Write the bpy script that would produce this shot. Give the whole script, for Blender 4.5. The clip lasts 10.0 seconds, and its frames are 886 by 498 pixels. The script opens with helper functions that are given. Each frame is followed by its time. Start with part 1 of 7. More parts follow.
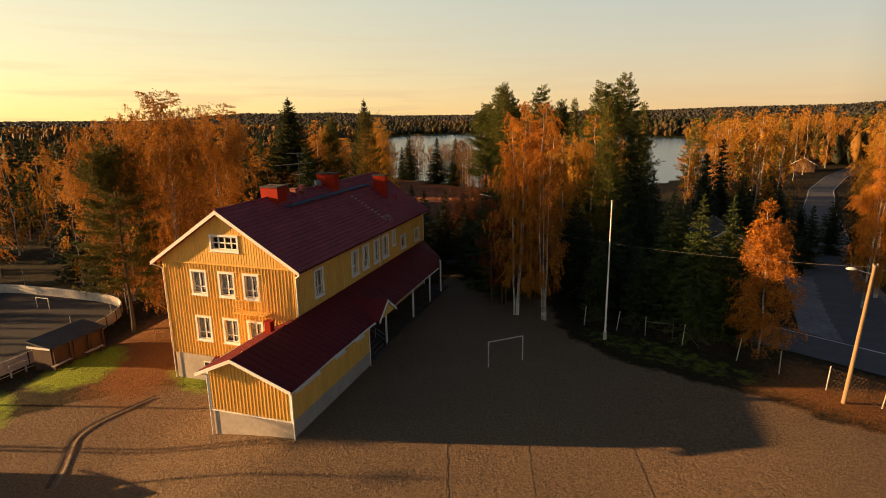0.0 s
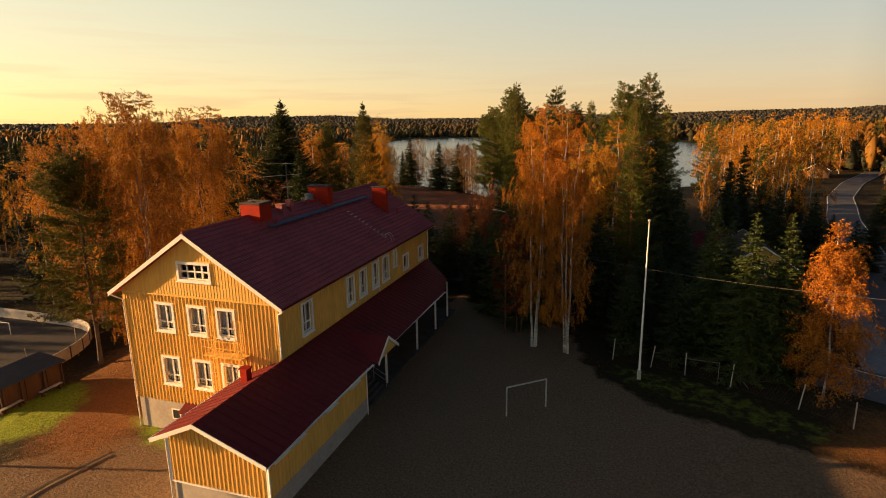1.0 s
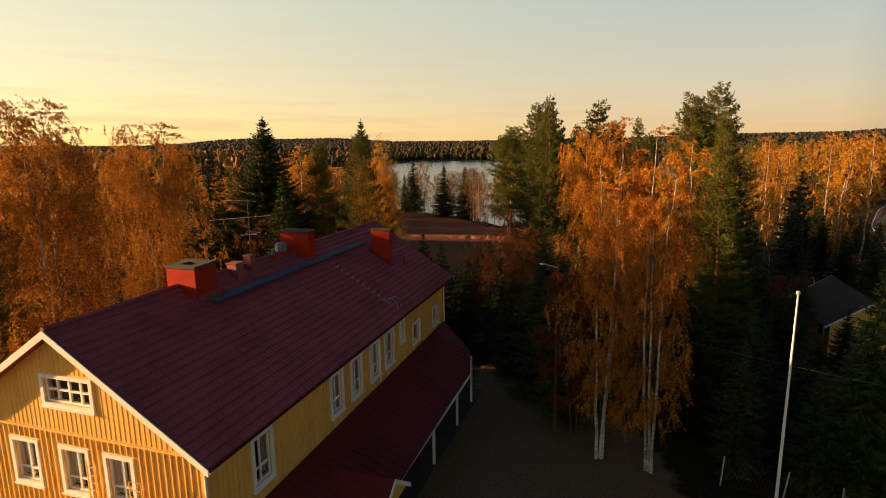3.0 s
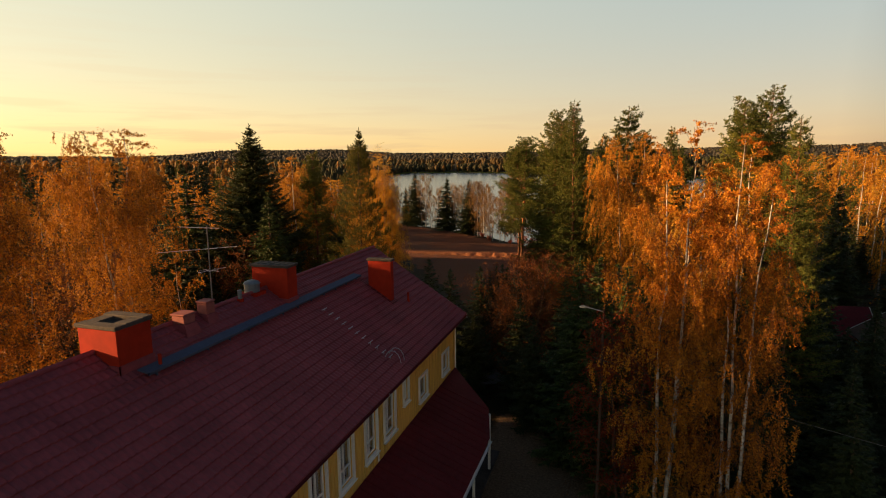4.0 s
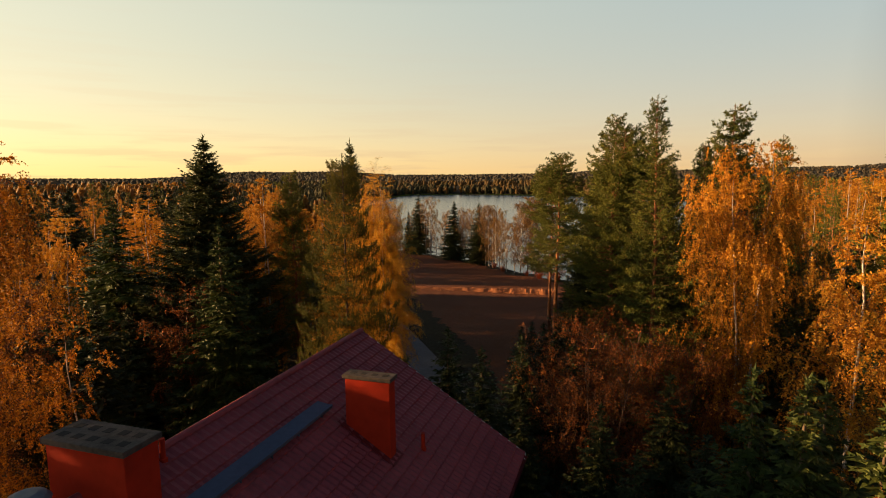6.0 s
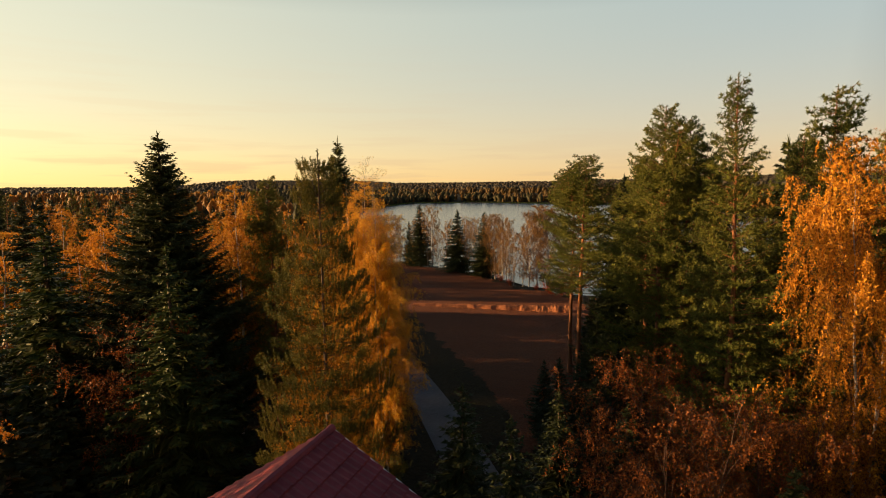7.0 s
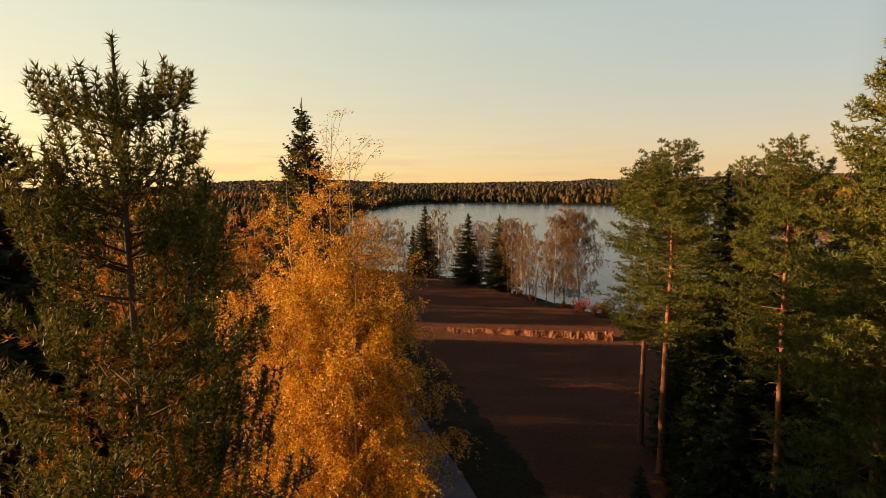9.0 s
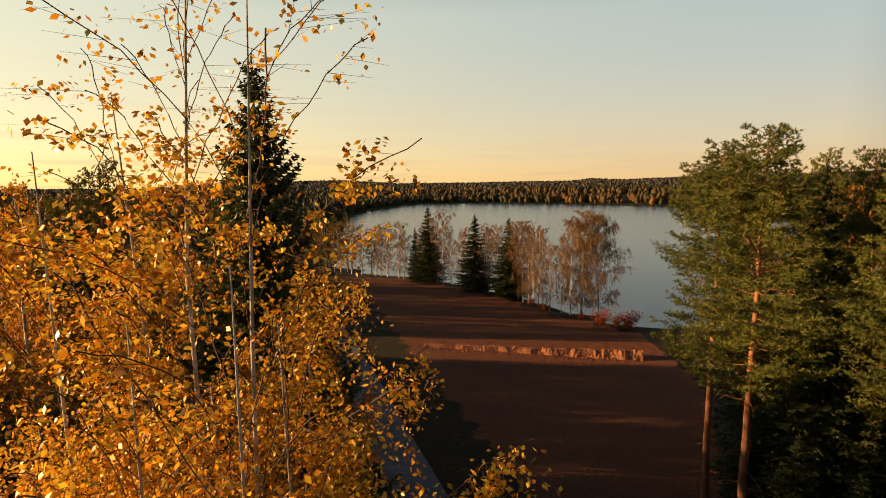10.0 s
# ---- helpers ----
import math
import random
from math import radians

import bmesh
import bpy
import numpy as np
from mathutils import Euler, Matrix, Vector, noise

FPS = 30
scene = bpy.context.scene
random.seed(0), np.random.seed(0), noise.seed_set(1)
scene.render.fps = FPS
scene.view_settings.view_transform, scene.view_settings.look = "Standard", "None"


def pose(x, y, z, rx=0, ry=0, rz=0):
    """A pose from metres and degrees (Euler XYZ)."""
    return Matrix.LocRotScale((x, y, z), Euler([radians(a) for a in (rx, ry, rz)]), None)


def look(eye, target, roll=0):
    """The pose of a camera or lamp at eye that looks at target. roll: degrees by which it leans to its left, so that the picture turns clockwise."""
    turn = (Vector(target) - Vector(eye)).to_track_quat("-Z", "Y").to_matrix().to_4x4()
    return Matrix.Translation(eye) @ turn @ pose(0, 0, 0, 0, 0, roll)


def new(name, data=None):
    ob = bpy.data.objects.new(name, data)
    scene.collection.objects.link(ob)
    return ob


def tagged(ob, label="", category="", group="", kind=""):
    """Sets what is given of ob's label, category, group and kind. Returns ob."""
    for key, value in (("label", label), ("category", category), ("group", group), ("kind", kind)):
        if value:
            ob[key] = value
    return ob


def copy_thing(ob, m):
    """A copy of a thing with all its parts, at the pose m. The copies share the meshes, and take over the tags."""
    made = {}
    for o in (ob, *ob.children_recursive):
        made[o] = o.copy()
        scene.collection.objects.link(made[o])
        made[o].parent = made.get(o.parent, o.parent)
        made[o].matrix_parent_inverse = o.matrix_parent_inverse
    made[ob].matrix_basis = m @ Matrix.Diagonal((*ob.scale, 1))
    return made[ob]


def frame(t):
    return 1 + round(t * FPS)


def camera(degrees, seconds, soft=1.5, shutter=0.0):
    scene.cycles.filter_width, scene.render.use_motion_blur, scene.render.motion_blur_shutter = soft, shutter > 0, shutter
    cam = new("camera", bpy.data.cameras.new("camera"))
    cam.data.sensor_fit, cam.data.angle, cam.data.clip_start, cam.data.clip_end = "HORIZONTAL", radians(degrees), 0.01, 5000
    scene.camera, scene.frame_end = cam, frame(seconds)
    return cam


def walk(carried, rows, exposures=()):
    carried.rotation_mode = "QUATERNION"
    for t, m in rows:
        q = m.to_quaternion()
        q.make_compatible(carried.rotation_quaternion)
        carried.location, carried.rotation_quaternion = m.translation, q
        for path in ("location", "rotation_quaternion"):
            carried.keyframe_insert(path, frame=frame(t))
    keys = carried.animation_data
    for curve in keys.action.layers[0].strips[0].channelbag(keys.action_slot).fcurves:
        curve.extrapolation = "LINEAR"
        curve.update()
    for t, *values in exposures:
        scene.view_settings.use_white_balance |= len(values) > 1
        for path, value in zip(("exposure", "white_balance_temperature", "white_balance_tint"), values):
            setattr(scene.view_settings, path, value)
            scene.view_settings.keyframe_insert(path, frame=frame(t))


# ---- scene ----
cam = camera(75.9, 10.0, soft=1.0)
PATH = [
    (0, (1.375, -1.586, 19.579), (0.776, 0.266, 19.12), -0.9),
    (0.5, (0.075, 1.363, 19.683), (-0.524, 3.215, 19.224), -0.9),
    (1, (-1.277, 4.54, 19.712), (-1.877, 6.395, 19.263), -0.8),
    (1.5, (-2.664, 7.609, 19.652), (-3.265, 9.467, 19.222), -0.9),
    (2, (-4.196, 10.941, 19.579), (-4.797, 12.804, 19.169), -0.8),
    (2.5, (-5.684, 14.128, 19.537), (-6.285, 15.994, 19.145), -0.8),
    (4, (-10.049, 24.091, 19.455), (-10.653, 25.968, 19.121), -0.5),
    (4.5, (-11.582, 27.508, 19.422), (-12.188, 29.388, 19.107), -0.4),
    (5, (-13.271, 31.297, 19.378), (-13.878, 33.18, 19.081), -0.3),
    (5.5, (-14.722, 34.914, 19.332), (-15.331, 36.799, 19.052), -0.4),
    (7, (-19.233, 46.544, 19.102), (-19.847, 48.433, 18.87), -0.7),
    (7.5, (-20.815, 50.358, 18.989), (-21.431, 52.246, 18.757), -0.6),
    (8, (-22.508, 54.254, 18.924), (-23.127, 56.142, 18.693), -0.7),
    (8.5, (-24.142, 58.083, 18.898), (-24.762, 59.971, 18.668), -0.7),
    (9, (-25.818, 61.898, 18.925), (-26.438, 63.786, 18.694), -0.7),
    (9.5, (-27.452, 65.791, 18.888), (-28.072, 67.679, 18.657), -0.7),
    (10, (-29.296, 69.756, 18.922), (-29.916, 71.643, 18.691), -0.9),
]
walk(cam, [(t, look(eye, target, roll)) for t, eye, target, roll in PATH])

# ---- world and sun ----
SUN_AZ, SUN_EL = 14.0, 8.7          # shadows run 14 degrees from +x towards +y
SUN_K = math.tan(radians(SUN_AZ))
sd = Vector((-math.cos(radians(SUN_EL)) * math.cos(radians(SUN_AZ)), -math.cos(radians(SUN_EL)) * math.sin(radians(SUN_AZ)), math.sin(radians(SUN_EL))))
world = bpy.data.worlds.new("world")
scene.world = world
world.use_nodes = True
wn, wl = world.node_tree.nodes, world.node_tree.links
sky = wn.new("ShaderNodeTexSky")
sky.sky_type, sky.sun_disc = "NISHITA", False
sky.sun_elevation, sky.sun_rotation = radians(SUN_EL), radians(270 - SUN_AZ)
sky.air_density, sky.dust_density, sky.ozone_density, sky.altitude = 1.0, 1.0, 1.0, 100


def wmath(op, a, b=None, c=None, clamp=False):
    q = wn.new("ShaderNodeMath")
    q.operation, q.use_clamp = op, clamp
    for k, v in enumerate((a, b, c)):
        if v is None:
            continue
        if isinstance(v, (int, float)):
            q.inputs[k].default_value = v
        else:
            wl.new(v, q.inputs[k])
    return q.outputs[0]


def wmix(fac, a, b, blend="MIX"):
    q = wn.new("ShaderNodeMix")
    q.data_type, q.blend_type = "RGBA", blend
    for k, v in ((0, fac), (6, a), (7, b)):
        if isinstance(v, tuple):
            q.inputs[k].default_value = (*v, 1)
        elif isinstance(v, (int, float)):
            q.inputs[k].default_value = v
        else:
            wl.new(v, q.inputs[k])
    return q.outputs[2]


# evening sky: yellow glow on the sun's side, peach haze low down, pale blue above, thin streaks of cloud
tc = wn.new("ShaderNodeTexCoord")
sx = wn.new("ShaderNodeSeparateXYZ")
wl.new(tc.outputs["Generated"], sx.inputs[0])
side = wmath("ADD", wmath("MULTIPLY", sx.outputs[0], sd.x), wmath("MULTIPLY", sx.outputs[1], sd.y))
near_sun = wmath("POWER", wmath("MULTIPLY_ADD", side, 0.5, 0.5, True), 2.0)
up = wmath("MAXIMUM", sx.outputs[2], 0.0)
high = wmath("SUBTRACT", 1.0, wmath("POWER", 2.718, wmath("MULTIPLY", up, -7.5)))
deep = wmath("SMOOTH_MIN", wmath("MULTIPLY", wmath("MAXIMUM", wmath("SUBTRACT", up, 0.27), 0.0), 4.0), 1.0, 0.1)
back = wmath("MULTIPLY", wmath("MAXIMUM", wmath("SUBTRACT", -0.50, side), 0.0), 4.5, None, True)
low = wmix(near_sun, (0.70, 0.44, 0.22), (1.40, 0.98, 0.30))
top = wmix(near_sun, (0.325, 0.435, 0.455), (0.82, 0.79, 0.54))
grad = wmix(high, low, top)
grad = wmix(deep, grad, wmix(near_sun, (0.018, 0.035, 0.070), (0.07, 0.11, 0.17)))
grad = wmix(wmath("MULTIPLY", back, 0.8), grad, (0.045, 0.055, 0.080))
cm = wn.new("ShaderNodeMapping")
cm.inputs["Scale"].default_value = (2.2, 2.2, 34)
wl.new(tc.outputs["Generated"], cm.inputs[0])
cn = wn.new("ShaderNodeTexNoise")
cn.inputs["Scale"].default_value, cn.inputs["Detail"].default_value = 2.0, 6
wl.new(cm.outputs[0], cn.inputs["Vector"])
streak_mask = wmath("MULTIPLY", wmath("MULTIPLY", wmath("SUBTRACT", cn.outputs[0], 0.49, None, True), 8.0, None, True), wmath("POWER", 2.718, wmath("MULTIPLY", up, -14.0)))
grad = wmix(wmath("MULTIPLY", wmath("MULTIPLY", streak_mask, wmath("MULTIPLY_ADD", near_sun, 1.5, 0.1, True)), 0.85), grad, wmix(near_sun, (0.50, 0.33, 0.24), (0.95, 0.60, 0.25)))
grad = wmix(0.04, grad, sky.outputs[0], "ADD")
bg = wn["Background"]
bg.inputs["Strength"].default_value = 1.0
wl.new(grad, bg.inputs[0])
sun = new("sun", bpy.data.lights.new("sun", "SUN"))
sun.data.energy, sun.data.angle, sun.data.color = 14.5, radians(0.6), (1.0, 0.565, 0.23)
sun.matrix_world = look(sd * 100, (0, 0, 0))


# ---- materials ----
def mat(name, colour, rough=0.8, metal=0.0, vary=0.25, scale=3.0, bump=0.0, bump_scale=20.0, second=None, island=0.0, spec=0.3, streak=None):
    """A surface with colour variation at two scales, optional second colour, random tint of pieces and fine relief."""
    m = bpy.data.materials.new(name)
    m.use_nodes = True
    n, l = m.node_tree.nodes, m.node_tree.links
    p = n["Principled BSDF"]
    p.inputs["Roughness"].default_value, p.inputs["Metallic"].default_value = rough, metal
    p.inputs["Specular IOR Level"].default_value = spec
    geo = n.new("ShaderNodeNewGeometry")
    mp = n.new("ShaderNodeMapping")
    l.new(geo.outputs["Position"], mp.inputs[0])
    mp.inputs["Scale"].default_value = streak or (1, 1, 1)
    big = n.new("ShaderNodeTexNoise")
    big.inputs["Scale"].default_value, big.inputs["Detail"].default_value = scale * 0.12, 5
    fine = n.new("ShaderNodeTexNoise")
    fine.inputs["Scale"].default_value, fine.inputs["Detail"].default_value = scale, 8
    for q in (big, fine):
        l.new(mp.outputs[0], q.inputs["Vector"])
    add = n.new("ShaderNodeMath")
    add.operation = "ADD"
    l.new(big.outputs[0], add.inputs[0])
    l.new(fine.outputs[0], add.inputs[1])
    mr = n.new("ShaderNodeMapRange")
    mr.inputs[1].default_value, mr.inputs[2].default_value = 0.7, 1.3
    l.new(add.outputs[0], mr.inputs[0])
    mix = n.new("ShaderNodeMix")
    mix.data_type = "RGBA"
    lo = second or tuple(c * (1 - vary) for c in colour)
    hi = colour if second else tuple(min(1, c * (1 + vary * 0.6)) for c in colour)
    mix.inputs[6].default_value, mix.inputs[7].default_value = (*lo, 1), (*hi, 1)
    l.new(mr.outputs[0], mix.inputs[0])
    out = mix.outputs[2]
    if island:
        info = n.new("ShaderNodeObjectInfo")
        r2 = n.new("ShaderNodeMath")
        r2.operation = "ADD"
        l.new(info.outputs["Random"], r2.inputs[0])
        l.new(geo.outputs["Random Per Island"], r2.inputs[1])
        m2 = n.new("ShaderNodeMapRange")
        m2.inputs[2].default_value = 2.0
        m2.inputs[3].default_value, m2.inputs[4].default_value = 1 - island, 1 + island
        l.new(r2.outputs[0], m2.inputs[0])
        hs = n.new("ShaderNodeHueSaturation")
        l.new(m2.outputs[0], hs.inputs["Value"])
        l.new(out, hs.inputs["Color"])
        out = hs.outputs[0]
    l.new(out, p.inputs["Base Color"])
    if bump:
        bn = n.new("ShaderNodeTexNoise")
        bn.inputs["Scale"].default_value, bn.inputs["Detail"].default_value = bump_scale, 6
        l.new(mp.outputs[0], bn.inputs["Vector"])
        b = n.new("ShaderNodeBump")
        b.inputs["Strength"].default_value, b.inputs["Distance"].default_value = 1.0, bump
        l.new(bn.outputs[0], b.inputs["Height"])
        l.new(b.outputs[0], p.inputs["Normal"])
    return m


def leaf_mat(name, stops, through_light=0.35, rough=0.6, spread=0.35, world_scale=0.35):
    """Foliage: colour by leaf and by clump, partly lit through."""
    m = bpy.data.materials.new(name)
    m.use_nodes = True
    n, l = m.node_tree.nodes, m.node_tree.links
    p, o = n["Principled BSDF"], n["Material Output"]
    p.inputs["Roughness"].default_value = rough
    p.inputs["Specular IOR Level"].default_value = 0.2
    geo, info = n.new("ShaderNodeNewGeometry"), n.new("ShaderNodeObjectInfo")
    nz = n.new("ShaderNodeTexNoise")
    nz.inputs["Scale"].default_value, nz.inputs["Detail"].default_value = world_scale, 3
    l.new(geo.outputs["Position"], nz.inputs["Vector"])
    a = n.new("ShaderNodeMath")
    a.operation = "MULTIPLY_ADD"
    a.inputs[1].default_value = spread
    l.new(geo.outputs["Random Per Island"], a.inputs[0])
    l.new(nz.outputs[0], a.inputs[2])
    b = n.new("ShaderNodeMath")
    b.operation = "MULTIPLY_ADD"
    b.inputs[1].default_value = 0.30
    l.new(info.outputs["Random"], b.inputs[0])
    l.new(a.outputs[0], b.inputs[2])
    mr = n.new("ShaderNodeMapRange")
    mr.inputs[1].default_value, mr.inputs[2].default_value = 0.35, 0.65 + spread + 0.30
    l.new(b.outputs[0], mr.inputs[0])
    ramp = n.new("ShaderNodeValToRGB")
    el = ramp.color_ramp.elements
    while len(el) < len(stops):
        el.new(0.5)
    for i, c in enumerate(stops):
        el[i].position, el[i].color = i / (len(stops) - 1), (*c, 1)
    l.new(mr.outputs[0], ramp.inputs[0])
    l.new(ramp.outputs[0], p.inputs["Base Color"])
    t = n.new("ShaderNodeBsdfTranslucent")
    l.new(ramp.outputs[0], t.inputs[0])
    mx = n.new("ShaderNodeMixShader")
    mx.inputs[0].default_value = through_light
    l.new(p.outputs[0], mx.inputs[1])
    l.new(t.outputs[0], mx.inputs[2])
    l.new(mx.outputs[0], o.inputs[0])
    return m


M_WALL = mat("ochre_boards", (0.74, 0.44, 0.10), 0.7, vary=0.18, scale=6, bump=0.003, bump_scale=30, island=0.06, streak=(1, 1, 0.15))
M_PLINTH = mat("grey_plaster", (0.39, 0.34, 0.29), 0.9, vary=0.2, scale=4, bump=0.004, bump_scale=60)
M_WHITE = mat("white_paint", (0.78, 0.76, 0.70), 0.55, vary=0.08, scale=5)
M_ROOF = mat("dark_red_roof_metal", (0.25, 0.052, 0.060), 0.62, vary=0.25, scale=5, island=0.10, spec=0.2)
M_ROOF2 = mat("dark_red_roof_sheet", (0.125, 0.015, 0.017), 0.6, vary=0.25, scale=4, spec=0.12)
M_CHIM = mat("red_painted_metal", (0.34, 0.022, 0.007), 0.75, vary=0.2, scale=4, bump=0.004, bump_scale=9, spec=0.12)
M_VENT = mat("faded_red_sheet", (0.30, 0.085, 0.070), 0.7, vary=0.25, scale=6)
M_FAN = mat("dull_galvanised_steel", (0.17, 0.19, 0.21), 0.55, 0.3, vary=0.25, scale=6)
M_AERIAL = mat("dull_aerial_metal", (0.16, 0.15, 0.14), 0.5, vary=0.2, scale=8)
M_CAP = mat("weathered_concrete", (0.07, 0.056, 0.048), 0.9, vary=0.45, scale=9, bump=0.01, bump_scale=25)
M_ZINC = mat("galvanised_steel", (0.55, 0.56, 0.57), 0.4, metal=0.85, vary=0.2, scale=8)
M_WALK = mat("blue_grey_walkway", (0.065, 0.080, 0.125), 0.8, metal=0.0, vary=0.2, scale=6)
# near-black that stands in for the shade inside flues, panes and rooms
M_DARK = mat("unlit_opening_black", (0.015, 0.014, 0.013), 0.9, vary=0.2)
M_CURT = mat("pale_curtain", (0.62, 0.60, 0.58), 0.9, vary=0.12, scale=6, streak=(6, 6, 0.3))
M_BARK_B = mat("birch_bark", (0.62, 0.58, 0.52), 0.8, second=(0.10, 0.085, 0.07), scale=4, bump=0.01, bump_scale=12, streak=(1, 1, 2.5))
M_BARK_P = mat("pine_bark", (0.27, 0.11, 0.048), 0.9, second=(0.13, 0.065, 0.035), scale=5, bump=0.02, bump_scale=10, streak=(1, 1, 0.4))
M_BARK_S = mat("spruce_bark", (0.10, 0.075, 0.055), 0.95, vary=0.4, scale=6, bump=0.02, bump_scale=12)
M_TWIG = mat("dark_twigs", (0.085, 0.05, 0.035), 0.9, vary=0.3, scale=5)
M_ASPH = mat("asphalt", (0.085, 0.087, 0.098), 0.8, vary=0.25, scale=6, bump=0.004, bump_scale=80)
M_GALV = mat("weathered_post", (0.42, 0.38, 0.33), 0.75, vary=0.25, scale=5)
M_POLE = mat("pine_pole_wood", (0.30, 0.19, 0.10), 0.85, vary=0.3, scale=6, bump=0.004, streak=(4, 4, 0.2))
M_BROWN = mat("dark_brown_boards", (0.075, 0.040, 0.025), 0.85, vary=0.3, scale=5, streak=(3, 3, 0.3), bump=0.004)
M_FELT = mat("dark_felt_roof", (0.035, 0.040, 0.050), 0.75, vary=0.3, scale=5, bump=0.004)
M_WIRE = mat("cable", (0.12, 0.115, 0.11), 0.6, vary=0.1)
M_BOARD = mat("worn_rink_boards", (0.46, 0.42, 0.38), 0.7, vary=0.25, scale=3)
# raised above the field's soil colour to brighten the strip of low sun
M_CLOD = mat("sun_brightened_soil_clods", (0.36, 0.14, 0.06), 0.95, vary=0.4, scale=3)
M_LANE = mat("pale_gravel_lane", (0.115, 0.112, 0.118), 0.9, vary=0.25, scale=4, bump=0.006, bump_scale=30)
M_LOT = mat("trampled_gravel", (0.19, 0.185, 0.19), 0.95, vary=0.4, scale=3, bump=0.02, bump_scale=12)
# darker than the gravel: the runnel's own shadow put into its colour
M_RUT_DARK = mat("shade_toned_runnel_soil", (0.075, 0.050, 0.032), 0.95, vary=0.4, scale=4, bump=0.01, bump_scale=15)
M_RUT = mat("packed_gravel_rut", (0.17, 0.118, 0.074), 0.95, vary=0.35, scale=5, bump=0.01, bump_scale=15)
M_RUST = mat("rusty_wire", (0.10, 0.065, 0.045), 0.8, vary=0.3, scale=8)
M_LINE = mat("white_road_line", (0.55, 0.55, 0.53), 0.8, vary=0.25, scale=8)

L_BIRCH = leaf_mat("birch_leaves", [(0.09, 0.028, 0.005), (0.25, 0.080, 0.008), (0.44, 0.165, 0.013), (0.54, 0.25, 0.025)], 0.28, spread=0.7)
L_BIRCH_Y = leaf_mat("golden_birch_leaves", [(0.10, 0.034, 0.005), (0.29, 0.108, 0.008), (0.48, 0.215, 0.015), (0.55, 0.32, 0.035), (0.20, 0.17, 0.026)], 0.27, spread=0.7)
L_NEARB = leaf_mat("near_birch_leaves", [(0.06, 0.026, 0.005), (0.16, 0.11, 0.014), (0.40, 0.145, 0.010), (0.70, 0.32, 0.014), (0.82, 0.54, 0.05), (0.30, 0.24, 0.03), (0.34, 0.11, 0.010)], 0.32, rough=0.36, spread=1.0)
L_RUST = leaf_mat("rusty_birch_leaves", [(0.07, 0.020, 0.006), (0.22, 0.070, 0.012), (0.42, 0.15, 0.022)], 0.2, spread=0.6)
L_BIRCH_N = leaf_mat("yard_birch_leaves", [(0.11, 0.032, 0.004), (0.34, 0.110, 0.009), (0.60, 0.24, 0.016), (0.70, 0.35, 0.03)], 0.3, spread=0.7)
L_BIRCH_W = leaf_mat("golden_orange_birch_leaves", [(0.10, 0.040, 0.006), (0.32, 0.132, 0.011), (0.57, 0.258, 0.019), (0.68, 0.375, 0.036)], 0.29, spread=0.8)
L_PALE = leaf_mat("thin_pale_leaves", [(0.10, 0.060, 0.020), (0.22, 0.125, 0.032), (0.33, 0.19, 0.045)], 0.3)
L_FARB = leaf_mat("far_autumn_leaves", [(0.080, 0.060, 0.026), (0.115, 0.078, 0.030), (0.16, 0.100, 0.034)], 0.5, spread=0.6, world_scale=0.02)
L_FARO = leaf_mat("far_orange_leaves", [(0.11, 0.054, 0.014), (0.20, 0.096, 0.018), (0.33, 0.165, 0.026)], 0.45, spread=0.5, world_scale=0.03)
L_FARS = leaf_mat("far_conifer_needles", [(0.040, 0.044, 0.024), (0.055, 0.056, 0.027), (0.078, 0.070, 0.032)], 0.5, spread=0.6, world_scale=0.02)
# lighter, greyer base colours carry the haze of distance on the hills
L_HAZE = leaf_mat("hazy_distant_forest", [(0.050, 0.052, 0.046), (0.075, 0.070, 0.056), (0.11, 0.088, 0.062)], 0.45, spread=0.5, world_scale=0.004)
L_RED = leaf_mat("rowan_leaves", [(0.10, 0.015, 0.006), (0.22, 0.035, 0.008), (0.26, 0.09, 0.015)], 0.3)
L_PINE = leaf_mat("pine_needles", [(0.020, 0.032, 0.008), (0.062, 0.080, 0.015), (0.135, 0.145, 0.025), (0.23, 0.205, 0.032)], 0.15, spread=0.6, world_scale=0.5)
L_GOLDPINE = leaf_mat("yellowing_inner_needles", [(0.05, 0.05, 0.012), (0.20, 0.12, 0.016), (0.46, 0.22, 0.020), (0.64, 0.28, 0.02)], 0.2, spread=0.6)
L_DPINE = leaf_mat("dark_pine_needles", [(0.026, 0.036, 0.010), (0.072, 0.080, 0.016), (0.16, 0.140, 0.022), (0.30, 0.20, 0.025)], 0.18, spread=0.6)
L_SPRUCE = leaf_mat("spruce_needles", [(0.012, 0.020, 0.008), (0.030, 0.042, 0.012), (0.060, 0.068, 0.020)], 0.07)
L_TSPRUCE = leaf_mat("tall_spruce_needles", [(0.026, 0.038, 0.014), (0.065, 0.078, 0.023), (0.125, 0.125, 0.032)], 0.15)
L_YSPRUCE = leaf_mat("young_spruce_needles", [(0.018, 0.036, 0.008), (0.045, 0.066, 0.014), (0.085, 0.10, 0.022)], 0.12)
L_GRASS = leaf_mat("lawn_blades", [(0.06, 0.07, 0.012), (0.12, 0.14, 0.02), (0.20, 0.19, 0.04)], 0.25, world_scale=0.6)


def glass_mat():
    m = bpy.data.materials.new("window_glass")
    m.use_nodes = True
    p = m.node_tree.nodes["Principled BSDF"]
    p.inputs["Base Color"].default_value = (0.9, 0.93, 0.95, 1)
    p.inputs["Roughness"].default_value = 0.03
    p.inputs["Transmission Weight"].default_value = 1.0
    p.inputs["IOR"].default_value = 1.45
    return m


